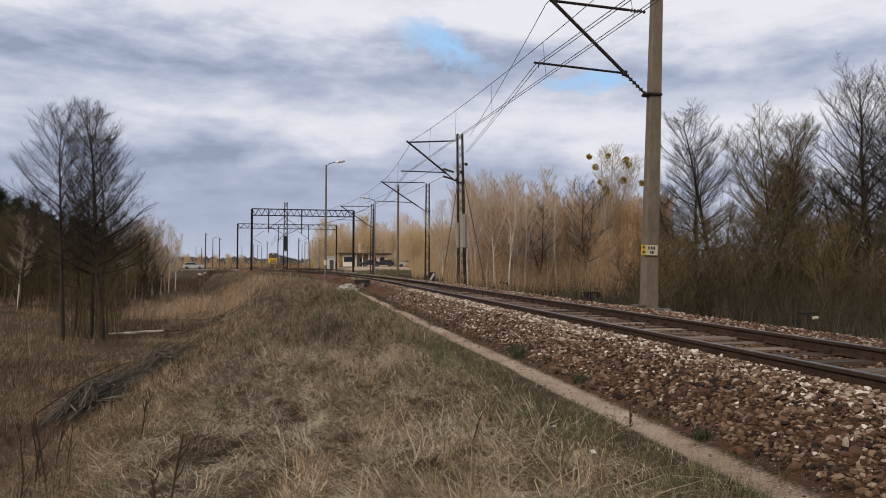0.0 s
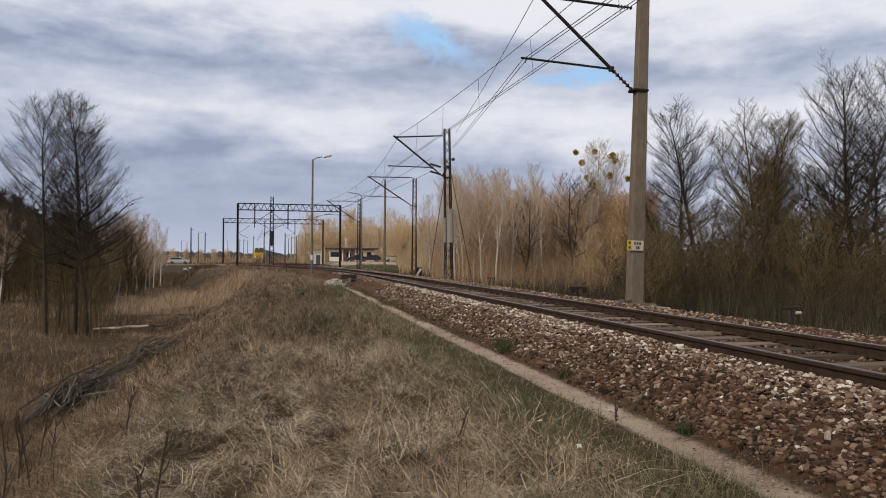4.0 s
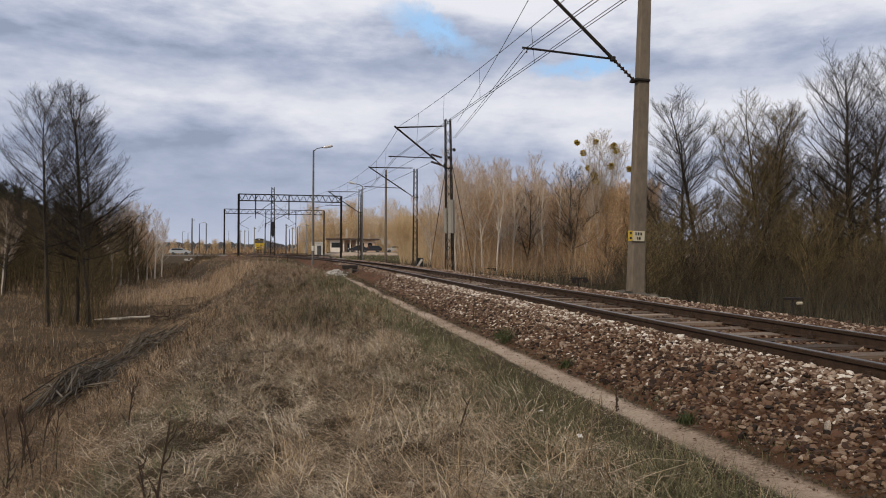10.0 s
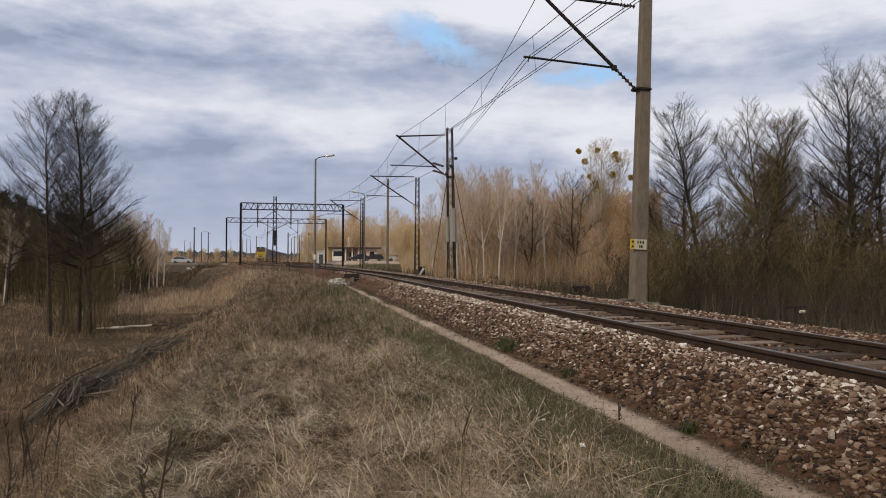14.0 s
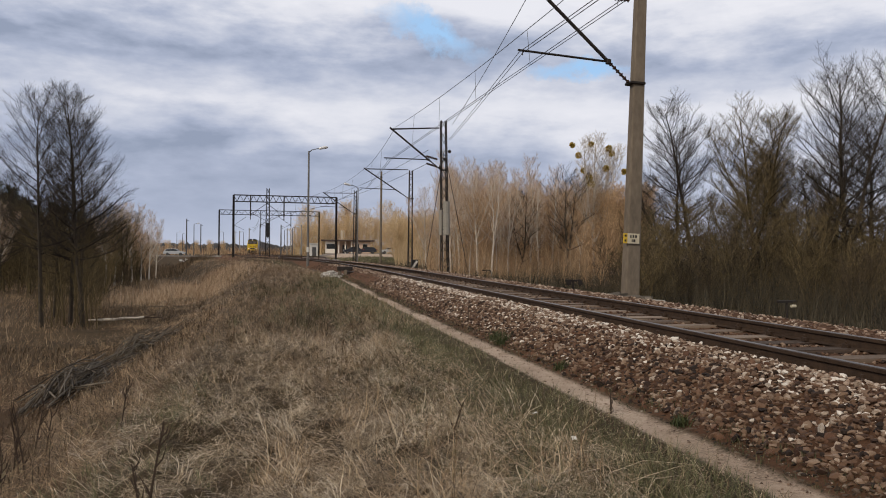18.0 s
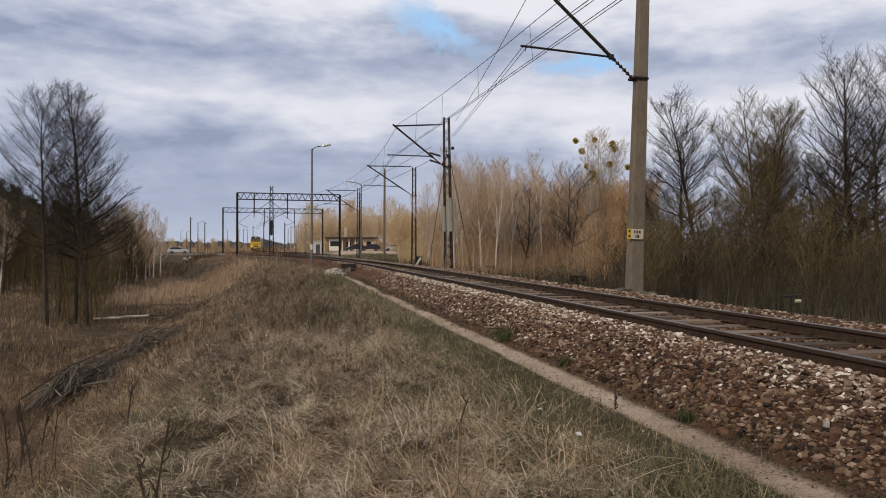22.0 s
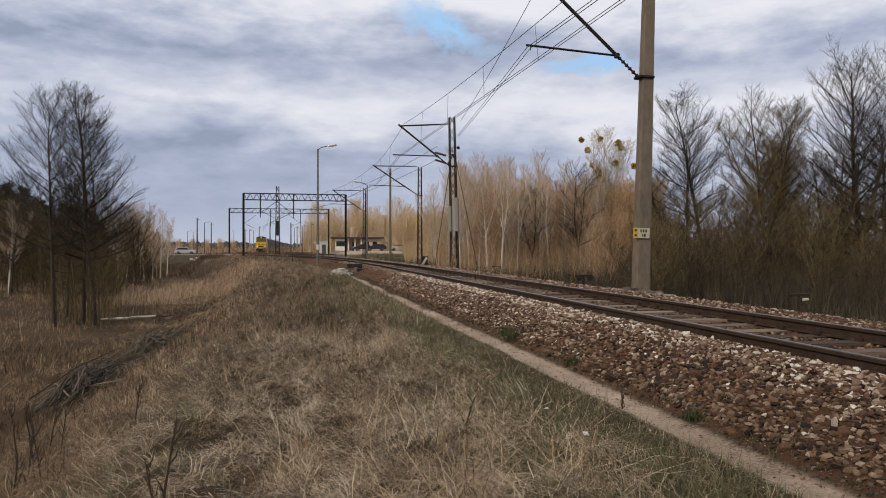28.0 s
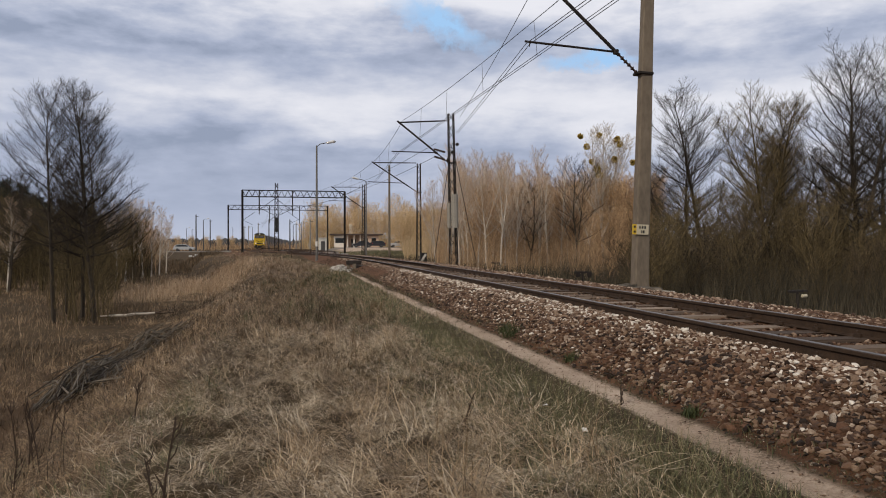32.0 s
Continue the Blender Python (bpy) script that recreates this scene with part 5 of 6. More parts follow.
BROWN = tree_kind("bare_tree", "leafless brown woodland tree with a hazy crown", "tree", "bare trees", TWIG_BROWN, TWIG_BROWN, 51, 7.6, 0.08, 32, 2.4, low=0.14, sub=9, twigs=7, slope=(0.55, 1.5), forks=3, fine=0.007)
plant(BROWN, [spot(870 + 16 * i, 46 + (i * 17 % 18), 0.74 + 0.03 * (i * 5 % 8)) for i in range(19)] + [spot(px, d, s) for px, d, s in ((214, 64, 0.75), (245, 72, 0.8), (276, 80, 0.7))], seed=5)
DARK = tree_kind("alder_tree", "leafless dark alder standing before the birches", "tree", "bare trees", BARK_ALDER, BARK_ALDER, 55, 8.0, 0.09, 24, 2.5, low=0.26, sub=9, twigs=6, slope=(0.6, 1.3), forks=1, spread=0.25, wander=0.13)
plant(DARK, [spot(1012, 46, 0.98), spot(932, 50, 0.80), spot(1098, 52, 0.85)], seed=15)
GOLD = tree_kind("golden_willow", "bare willow with golden yellow shoots", "tree", "golden willows", TWIG_GOLD, TWIG_GOLD, 61, 6.6, 0.10, 26, 2.5, low=0.08, sub=7, twigs=6, slope=(0.6, 1.6), forks=4, fork_at=(0.06, 0.3), fine=0.009)
plant(GOLD, [spot(716 + 9 * i, 88 + (i * 13 % 28), 0.80 + 0.07 * (i * 3 % 4)) for i in range(11)] + [spot(545 + 13 * i, 180 + (i * 17 % 50), 1.2 + 0.1 * (i % 4)) for i in range(13)] + [spot(315 + 24 * i, 240 + (i * 17 % 50), 0.7) for i in range(5)], seed=6)
POPLAR = tree_kind("tall_tree", "tall leafless brown tree behind the station", "tree", "station trees", TWIG_BROWN, TWIG_BROWN, 65, 14.0, 0.2, 30, 3.0, low=0.12, sub=8, twigs=4, slope=(0.7, 1.7), fine=0.02)
plant(POPLAR, [spot(622, 195, 1.0), spot(632, 198, 0.95), spot(612, 200, 0.85)], seed=7)


def build_mistletoe_tree():
    px, depth = 1066, 50
    x, y = seen_at(px, depth)
    zb = gz(x, y)
    trunk, (tv, tf) = feathered_tree(67, 10.3, 0.13, 30, 2.3, low=0.40, sub=9, twigs=7, slope=(0.8, 1.8), forks=4, fork_at=(0.30, 0.5), fine=0.006, lean=(-0.1, 0.0), spread=0.44)
    tree = thing("mistletoe_tree", "pale leafless poplar dotted with yellow green mistletoe", "tree", m=pose(x, y, zb - 0.05))
    part("trunk", trunk, BARK_BIRCH, tree)
    part("crown", fast_mesh("crown", tv, tf, PALE_STEM), None, tree)
    rnd = np.random.default_rng(67)
    inv = tree.matrix_basis.inverted()
    for bx, by, r in ((1027, 242, 0.21), (1060, 240, 0.20), (1038, 260, 0.24), (1092, 247, 0.27), (1097, 256, 0.22), (1087, 283, 0.28), (1047, 287, 0.2), (1057, 300, 0.36), (1060, 310, 0.34), (1120, 288, 0.22)):
        gx, gy = seen_at(bx, depth)
        c = inv @ Vector((gx, gy, 0.85 + (433 - by) / 1288 * depth))
        n = 260
        d = rnd.normal(size=(n, 3))
        d /= np.linalg.norm(d, axis=1)[:, None]
        p = np.array(c) + d * r * 0.7 * rnd.uniform(0.3, 1.0, (n, 1))
        e = rnd.normal(size=(n, 3)) * 0.05
        V = np.stack([p - e, p + e, p + d * 0.10 + rnd.normal(size=(n, 3)) * 0.02], 1)
        part("mistletoe", fast_mesh("mistletoe", V.reshape(-1, 3), np.arange(3 * n).reshape(-1, 3), MISTLETOE), None, tree, "yellow green mistletoe ball")


build_mistletoe_tree()


def pine(seed, h):
    """A dark pine: a bare trunk and drooping tiers of needle sprays."""
    rnd = random.Random(seed)
    trunk = Build().tube([(0, 0, -0.2), (0.05, 0, h * 0.5), (0, 0.05, h)], [0.13, 0.09, 0.02], 6)
    nrnd = np.random.default_rng(seed)
    V = []
    for k in range(34):
        t = 0.3 + 0.7 * k / 34
        a = k * 2.4
        L = h * 0.24 * (1.1 - t) * rnd.uniform(0.7, 1.2) + 0.15
        for q in np.linspace(0.2, 1, 8):
            c = np.array([math.cos(a) * L * q, math.sin(a) * L * q, h * t - 0.12 * L * q])
            m = 22
            d = nrnd.normal(size=(m, 3))
            p = c + d * 0.10
            V.append(np.stack([p + nrnd.normal(size=(m, 3)) * 0.03, p + nrnd.normal(size=(m, 3)) * 0.03, p + d * 0.16], 1))
        trunk.tube([(0, 0, h * t), (math.cos(a) * L, math.sin(a) * L, h * t - 0.12 * L)], [0.03, 0.01], 4, caps=False)
    V = np.concatenate(V).reshape(-1, 3)
    return trunk, V


def build_pines():
    trunk, V = pine(5, 7.6)
    tree = thing("pine_tree", "dark green pine at the edge of the wood", "tree", "pines")
    part("trunk", trunk, BARK_ALDER, tree)
    part("crown", fast_mesh("crown", V, np.arange(len(V)).reshape(-1, 3), NEEDLE), None, tree, "dark green needles")
    plant(tree, [spot(px, d, s) for px, d, s in ((8, 68, 1.2), (-22, 64, 1.2), (40, 72, 1.18), (68, 74, 1.1), (110, 76, 1.0), (-60, 64, 1.3), (22, 62, 1.0), (55, 64, 0.98), (85, 66, 0.95), (130, 68, 0.88), (160, 72, 0.88), (180, 76, 0.8), (-8, 60, 1.05))], seed=9)


build_pines()


def thicket(seed, n, spread, mat, name, label, height, r, twigs=5, bend_by=0.2):
    """A dense stand of thin upright stems with side twigs."""
    rnd = np.random.default_rng(seed)
    x, y = spread(rnd, n)
    z = ground_z(x, y)
    h = rnd.uniform(*height, n) * (0.5 + 0.4 * (0.5 + 0.5 * wave(x, y, 0.45, 1.1)) + 0.3 * (0.5 + 0.5 * wave(x, y, 1.1, 4.1)))
    V, F = [], []

    def prism(a, b, ra, rb):
        m = len(a)
        ang = np.array([0, 2.09, 4.19])
        off = np.stack([np.cos(ang), np.sin(ang), 0 * ang], -1)
        base = sum(len(v) for v in V)
        v = np.concatenate([a[:, None] + off[None] * ra[:, None, None], b[:, None] + off[None] * rb[:, None, None]], 1)
        V.append(v.reshape(-1, 3))
        f = np.array([(0, 1, 4), (0, 4, 3), (1, 2, 5), (1, 5, 4), (2, 0, 3), (2, 3, 5)])
        F.append((f[None] + (np.arange(m) * 6)[:, None, None] + base).reshape(-1, 3))

    p0 = np.stack([x, y, z - 0.05], -1)
    bend = rnd.normal(0, bend_by, (n, 2))
    p1 = p0 + np.stack([bend[:, 0] * h * 0.5, bend[:, 1] * h * 0.5, h * 0.5], -1)
    b2 = bend + rnd.normal(0, bend_by * 0.8, (n, 2))
    p2 = p1 + np.stack([b2[:, 0] * h * 0.5, b2[:, 1] * h * 0.5, h * 0.5], -1)
    rr = rnd.uniform(*r, n)
    prism(p0, p1, rr, rr * 0.75)
    prism(p1, p2, rr * 0.75, rr * 0.25)
    for k in range(twigs):
        t = rnd.uniform(0.1, 0.95, n)[:, None]
        a = np.where(t < 0.5, p0 + (p1 - p0) * t * 2, p1 + (p2 - p1) * (t * 2 - 1))
        ang = rnd.uniform(0, 6.28, n)
        L = h * rnd.uniform(0.12, 0.3, n)
        b = a + np.stack([np.cos(ang) * L * 0.5, np.sin(ang) * L * 0.5, L * 0.85], -1)
        prism(a, b, rr * 0.45, rr * 0.2)
    return thing(name, label, "shrub", kind="stuff", data=fast_mesh(name, np.concatenate(V), np.concatenate(F), mat))


def fan(px0, px1, d0, d1):
    """Places between two lines of sight and two depths."""
    def spread(rnd, n):
        d = np.sqrt(rnd.uniform(d0 * d0, d1 * d1, n))
        k = (rnd.uniform(px0, px1, n) - 784) / 1288
        yaw = radians(12.08)
        x, y = d * (math.sin(yaw) + k * math.cos(yaw)), d * (math.cos(yaw) - k * math.sin(yaw))
        x = np.maximum(x, track_x(y) + 5.2 + rnd.uniform(0, 3, n)) if px0 > 780 else x
        return x, y
    return spread


BUSHES = [(BRUSH, "grey brown", 81), (TWIG_BROWN, "warm brown", 82), (TWIG_TAN, "olive", 83)]
for k, (mat, hue, seed) in enumerate(BUSHES):
    bush = tree_kind("bush", f"{hue} leafless bush with dense fine twigs", "shrub", "wood edge bushes", mat, mat, seed, 3.4, 0.032, 14, 1.45, low=0.05, sub=7, twigs=6, slope=(0.5, 1.8), forks=6, fork_at=(0.0, 0.15), fine=0.0042, wander=0.11)
    r = random.Random(seed)
    spots = [spot(800 + 22 * i + r.uniform(-12, 12), 44 + r.uniform(0, 22), r.uniform(0.8, 1.4)) for i in range(16)] if k == 1 else []
    spots += [] if k == 1 else [spot(1120 + 34 * i + r.uniform(-17, 17), 21 + r.uniform(0, 15), r.uniform(0.6, 1.05)) for i in range(15)]
    spots += [] if k == 1 else [spot(-40 + 40 * i + r.uniform(-20, 20), 58 + r.uniform(0, 14), r.uniform(1.1, 1.7)) for i in range(7)] + [spot(px, d, s) for px, d, s in ((150, 44, 1.0), (185, 40, 0.8), (110, 52, 1.4), (40, 54, 1.4), (205, 50, 1.3), (20, 50, 1.3), (75, 48, 1.2)) if k == 2]
    spots = [(max(x, float(track_x(y)) + 5.5) if x > 0 else x, y, s) for x, y, s in spots]
    plant(bush, spots, seed=seed)
thicket(71, 5000, fan(945, 1700, 15, 40), BRUSH_GREY, "brushwood", "dense grey green leafless brushwood behind the track", (0.6, 1.8), (0.0025, 0.006), 7, 0.22)
thicket(77, 1900, fan(1120, 1700, 16, 36), BARK_OLIVE, "brushwood", "olive leafless brushwood behind the track", (0.8, 2.3), (0.0025, 0.006), 7, 0.24)
thicket(72, 3800, fan(770, 1070, 36, 75), TWIG_BROWN, "brushwood", "dense brown leafless brushwood below the birches", (1.2, 3.2), (0.004, 0.009), 8, 0.16)
thicket(78, 320, fan(760, 1150, 48, 80), PALE_STEM, "young_birches", "pale slender stems of young birches", (4.0, 7.0), (0.014, 0.024), 8, 0.09)
thicket(73, 1500, fan(715, 830, 72, 118), TWIG_GOLD, "willow_thicket", "golden leafless willow thicket", (1.2, 4.0), (0.008, 0.016), 8, 0.18)
thicket(90, 1000, fan(715, 830, 120, 165), TWIG_BIRCH, "far_brushwood", "pale brown leafless trees beyond the willows", (4.0, 8.5), (0.025, 0.045), 8, 0.16)
thicket(91, 1900, fan(532, 760, 190, 250), TWIG_GOLD, "far_brushwood", "golden leafless bushes behind the station", (2.0, 6.0), (0.03, 0.06), 7, 0.2)
thicket(92, 200, fan(85, 205, 29, 42), TWIG_TAN, "brushwood", "thin olive saplings between the alder trunks", (1.2, 4.2), (0.004, 0.010), 8)
thicket(74, 1300, fan(-120, 255, 56, 74), BRUSH, "brushwood", "leafless brushwood under the alders", (0.8, 2.4), (0.005, 0.011), 7)
thicket(75, 2000, fan(-150, 265, 60, 110), BARK_OLIVE, "far_brushwood", "leafless olive brown wood edge across the ditch", (2.5, 6.0), (0.014, 0.028), 8)
thicket(93, 1500, fan(1120, 1750, 45, 80), BRUSH, "far_brushwood", "low leafless brown wood behind the brush", (1.5, 3.4), (0.010, 0.02), 8, 0.2)
thicket(76, 1500, fan(830, 1110, 75, 130), TWIG_BROWN, "far_brushwood", "leafless brown wood behind the brush", (4.5, 8.0), (0.016, 0.032), 9, 0.18)
thicket(79, 1200, fan(300, 560, 185, 330), TWIG_BROWN, "far_reeds", "tan bushes and reeds beyond the road", (1.2, 3.2), (0.05, 0.08), 6)


# ---------------------------------------------------------------- train
def build_train():
    loco = thing("locomotive", "yellow-fronted dark diesel locomotive with headlights", "locomotive")
    body = Build().box(2.95, 16.5, 1.5, pose(0, 8.3, 1.15), bevel=0.12).box(2.93, 16.4, 1.25, pose(0, 8.3, 2.6), bevel=0.12, taper=0.84)
    part("body", body, GREEN_DARK, loco, "dark green car body")
    nose = Build().box(2.9, 0.5, 1.5, pose(0, 0.0, 1.0), bevel=0.1)
    part("nose", nose, YELLOW, loco, "bright yellow nose")
    cab = Build().box(2.97, 1.9, 1.35, pose(0, 0.78, 2.48), bevel=0.1, taper=0.86)
    part("cab_front", cab, YELLOW, loco, "yellow cab front")
    part("windscreen_band", Build().box(2.45, 0.2, 0.78, pose(0, -0.12, 2.86), bevel=0.05, taper=0.93), BLACK, loco, "dark band round the cab windows")
    part("cab_roof", Build().box(2.75, 2.3, 0.30, pose(0, 0.85, 3.80), bevel=0.1, taper=0.8).box(2.0, 2.2, 0.18, pose(0, 0.9, 4.09), bevel=0.08, taper=0.6), BLACK, loco, "dark arched cab roof")
    part("roof", Build().box(2.45, 14.4, 0.42, pose(0, 9.2, 3.80), bevel=0.15, taper=0.62), BLACK, loco)
    part("grille", Build().box(1.5, 0.06, 0.34, pose(0, -0.28, 1.35), bevel=0.02), BLACK, loco, "black grille")
    for x in (-0.5, 0.5):
        part("chevron", Build().box(0.7, 0.05, 0.13, pose(x, -0.28, 2.05, 0, -28 if x > 0 else 28, 0)), BLACK, loco, "black warning stripe")
    for x in (-0.68, 0.68):
        part("cab_window", Build().box(0.96, 0.12, 0.56, pose(x * 0.84, -0.19, 2.97), bevel=0.03, taper=0.95), GLASS_PALE, loco, "cab window with the sky's reflection put into its colour")
        part("headlight", Build().lathe([(0.16, 0), (0.17, 0.06), (0.1, 0.09)], 12, pose(x * 1.45, -0.28, 1.55, 90, 0, 0)), LIGHT_WARM, loco, "unlit headlight with a faint added glow")
        part("buffer", Build().lathe([(0.1, 0), (0.1, 0.4), (0.24, 0.42), (0.22, 0.48)], 12, pose(x * 1.28, -0.2, 1.0, 90, 0, 0)), BLACK, loco)
    part("top_headlight", Build().lathe([(0.15, 0), (0.16, 0.05), (0.1, 0.08)], 12, pose(0, -0.32, 3.95, 90, 0, 0)), LIGHT_WARM, loco)
    part("pilot", Build().box(2.7, 0.3, 0.55, pose(0, -0.02, 0.35), bevel=0.04), BLACK, loco)
    wheel = Build().lathe([(0.45, -0.07), (0.52, -0.06), (0.52, 0.06), (0.45, 0.07)], 16, pose(0, 0, 0, 0, 90, 0)).mesh("wheel", RAIL_RUST)
    bogie = Build().box(2.2, 4.2, 0.5, pose(0, 0, 0.45), bevel=0.05).mesh("bogie", BLACK)
    for y in (3.6, 13.0):
        part("bogie", bogie, None, loco, m=pose(0, y, 0))
        for dy in (-1.6, 0, 1.6):
            for x in (-0.75, 0.75):
                part("wheel", wheel, None, loco, m=pose(x, y + dy, 0.52))
    wagons = []
    for i in range(12):
        w = thing("freight_wagon", "dusty brown grey freight wagon behind the locomotive", "wagon", "freight wagons")
        part("wagon_body", Build().box(2.9, 12.8, 2.5, pose(0, 0, 1.15), bevel=0.08), WAGON_BROWN if i % 3 else WAGON_GREY, w)
        part("wagon_roof", Build().box(2.7, 12.6, 0.35, pose(0, 0, 3.65), bevel=0.1, taper=0.7), BLACK, w)
        part("underframe", Build().box(2.4, 12.4, 0.35, pose(0, 0, 0.8), bevel=0.03), BLACK, w)
        for y in (-4.6, -3.0, 3.0, 4.6):
            for x in (-0.75, 0.75):
                part("wheel", wheel, None, w, m=pose(x, y, 0.46))
        wagons.append(w)
    return loco, wagons


LOCO, WAGONS = build_train()


def train_pose(y):
    return pose(float(track_x(y)), y, float(rail_z(y)), 0, 0, -math.degrees(math.atan2(float(track_x(y + 6) - track_x(y - 6)), 12)))


# ---------------------------------------------------------------- road, cars and station
def road_z(x):
    return -0.42 + RAIL_FALL * 0.5 + 0.82 * float(smooth01(x, 4, 14))


def build_road():
    b = Build()
    xs = [-260 + 4 * i for i in range(131)]
    for x0, x1 in zip(xs, xs[1:]):
        z0, z1 = road_z(x0), road_z(x1)
        y0, y1 = 160 - x0 * 0.02, 160 - x1 * 0.02
        b.add([(x0, y0, z0), (x1, y1, z1), (x1, y1 + 7, z1), (x0, y0 + 7, z0)], [(0, 1, 2, 3)])
        b.add([(x0, y0, z0 - 0.4), (x1, y1, z1 - 0.4), (x1, y1, z1), (x0, y0, z0)], [(0, 1, 2, 3)])
    thing("road", "grey asphalt road crossing the railway on the level", "road", kind="structure", data=b.mesh("road", ASPHALT))


build_road()


def build_car(name, label, paint_mat, m, estate=True):
    car = thing(name, label, "car", "cars waiting at the crossing", m=m)
    L, W = 4.5, 1.75
    prof = [(-2.25, 0.35), (-2.2, 0.75), (-1.55, 0.92), (-0.75, 1.0), (0.9, 1.0), (2.1, 0.95), (2.25, 0.6), (2.2, 0.33)]
    roof = [(-1.15, 0.95), (-0.45, 1.42), (0.3, 1.48), (1.6 if estate else 1.0, 1.43), (2.12 if estate else 1.7, 0.95)]

    def slab(pr, w, k):
        b = Build()
        n = len(pr)
        v = [(x, s * w / 2 * (k if z > 1.2 else 1), z) for s in (-1, 1) for x, z in pr]
        b.add(v, [tuple(range(n)), tuple(reversed(range(n, 2 * n)))] + [(i, (i + 1) % n + 0, (i + 1) % n + n, i + n) for i in range(n)])
        return b
    part("body", slab(prof, W, 1), paint_mat, car)
    part("cabin", slab(roof, W * 0.94, 0.85), paint_mat, car)
    glass = [(-0.98, 1.0), (-0.42, 1.36), (0.3, 1.41), (1.5 if estate else 0.95, 1.36), (1.85 if estate else 1.4, 1.0)]
    part("side_glass", slab(glass, W * 0.955, 0.87), GLASS_DARK, car, "dark side windows")
    part("windscreen", Build().add([(-1.12, -0.72, 0.99), (-1.12, 0.72, 0.99), (-0.50, 0.62, 1.41), (-0.50, -0.62, 1.41), (-1.16, -0.72, 0.98), (-1.16, 0.72, 0.98), (-0.54, 0.62, 1.42), (-0.54, -0.62, 1.42)], [(4, 5, 6, 7), (0, 3, 2, 1), (0, 1, 5, 4), (2, 3, 7, 6), (1, 2, 6, 5), (0, 4, 7, 3)]), GLASS_DARK, car)
    tyre = Build().lathe([(0.24, -0.09), (0.31, -0.08), (0.31, 0.08), (0.24, 0.09)], 14, pose(0, 0, 0, 90, 0, 0)).mesh("tyre", RUBBER)
    rim = Build().lathe([(0.2, -0.1), (0.22, -0.09), (0.22, 0.09), (0.2, 0.1)], 12, pose(0, 0, 0, 90, 0, 0)).mesh("rim", STEEL_GREY)
    for x in (-1.4, 1.35):
        for y in (-0.8, 0.8):
            t = part("wheel", tyre, None, car, m=pose(x, y, 0.31))
            part("rim", rim, None, t)
    for y in (-0.6, 0.6):
        part("headlight", Build().box(0.12, 0.35, 0.16, pose(-2.2, y, 0.66), bevel=0.02), LAMP_GLASS, car)
        part("tail_light", Build().box(0.1, 0.2, 0.25, pose(2.2, y, 0.75), bevel=0.02), LIGHT_RED, car)
    part("bumper", Build().box(0.2, 1.7, 0.22, pose(-2.2, 0, 0.36), bevel=0.04), BLACK, car)
    return car


def car_at(px, depth, turn):
    x, y = seen_at(px, depth)
    return pose(x, y, road_z(x), 0, 0, turn)


build_car("car", "silver estate car standing on the road at the crossing", SILVER, car_at(326, 161, 180))
build_car("car", "dark blue estate car standing by the station", CAR_DARK, car_at(664, 163, 0))
build_car("car", "dark hatchback standing by the station", CAR_DARK, car_at(641, 162, 0), False)
build_car("car", "silver car half hidden by the willows", SILVER, car_at(706, 162, 0), False)


def build_station():
    x, y = seen_at(631, 178)
    s = thing("station_building", "low pale station building with a flat dark roof", "building", m=pose(x, y, 0.12, 0, 0, -4))
    part("wall", Build().box(10.8, 5, 3.0, pose(0, 4.6, 0), bevel=0.02), BRICK, s, "pale brick back wall in the shade of the roof")
    part("plaster_wing", Build().box(2.6, 7.1, 2.9, pose(-4.1, 3.45, 0), bevel=0.02), PLASTER, s, "white plastered wing")
    part("brick_wing", Build().box(4.2, 7.1, 2.9, pose(3.3, 3.45, 0), bevel=0.02), BRICK, s, "pinkish brick wing")
    for dx in (-2.2, -0.6, 0.9):
        part("column", Build().box(0.3, 0.3, 3.0, pose(dx, 0.1, 0), bevel=0.03), PLASTER, s, "pale porch column")
    part("roof", Build().box(13.0, 8.6, 0.35, pose(0, 3.3, 3.0), bevel=0.05), ROOFING, s, "flat dark overhanging roof")
    part("chimney", Build().box(1.0, 1.0, 2.4, pose(-1.2, 4.5, 3.4), bevel=0.03), PLASTER, s, "pale chimney")
    for dx in (-4.6, -3.5, 2.2, 4.2):
        w = part("window", Build().box(1.1, 0.08, 1.2, pose(dx, -0.08, 1.1), bevel=0.02), GLASS_DARK, s)
        part("window_frame", Build().box(1.3, 0.06, 0.1, pose(dx, -0.08, 2.3)).box(1.3, 0.06, 0.1, pose(dx, -0.08, 1.0)), WHITE, w)
    part("door", Build().box(1.1, 0.08, 2.1, pose(-0.7, 2.02, 0), bevel=0.02), BLACK, s)
    x, y = seen_at(571, 150)
    k = thing("switch_cabin", "small white trackside cabin", "cabin", m=pose(x, y, -0.5, 0, 0, -4))
    part("wall", Build().box(1.6, 2.4, 2.6, bevel=0.02), WHITE, k)
    part("roof", Build().box(1.9, 2.7, 0.15, pose(0, 0, 2.6), bevel=0.03), WHITE, k)
    part("door", Build().box(0.8, 0.06, 1.9, pose(0.1, -1.22, 0.1), bevel=0.01), STEEL_GREY, k)


build_station()


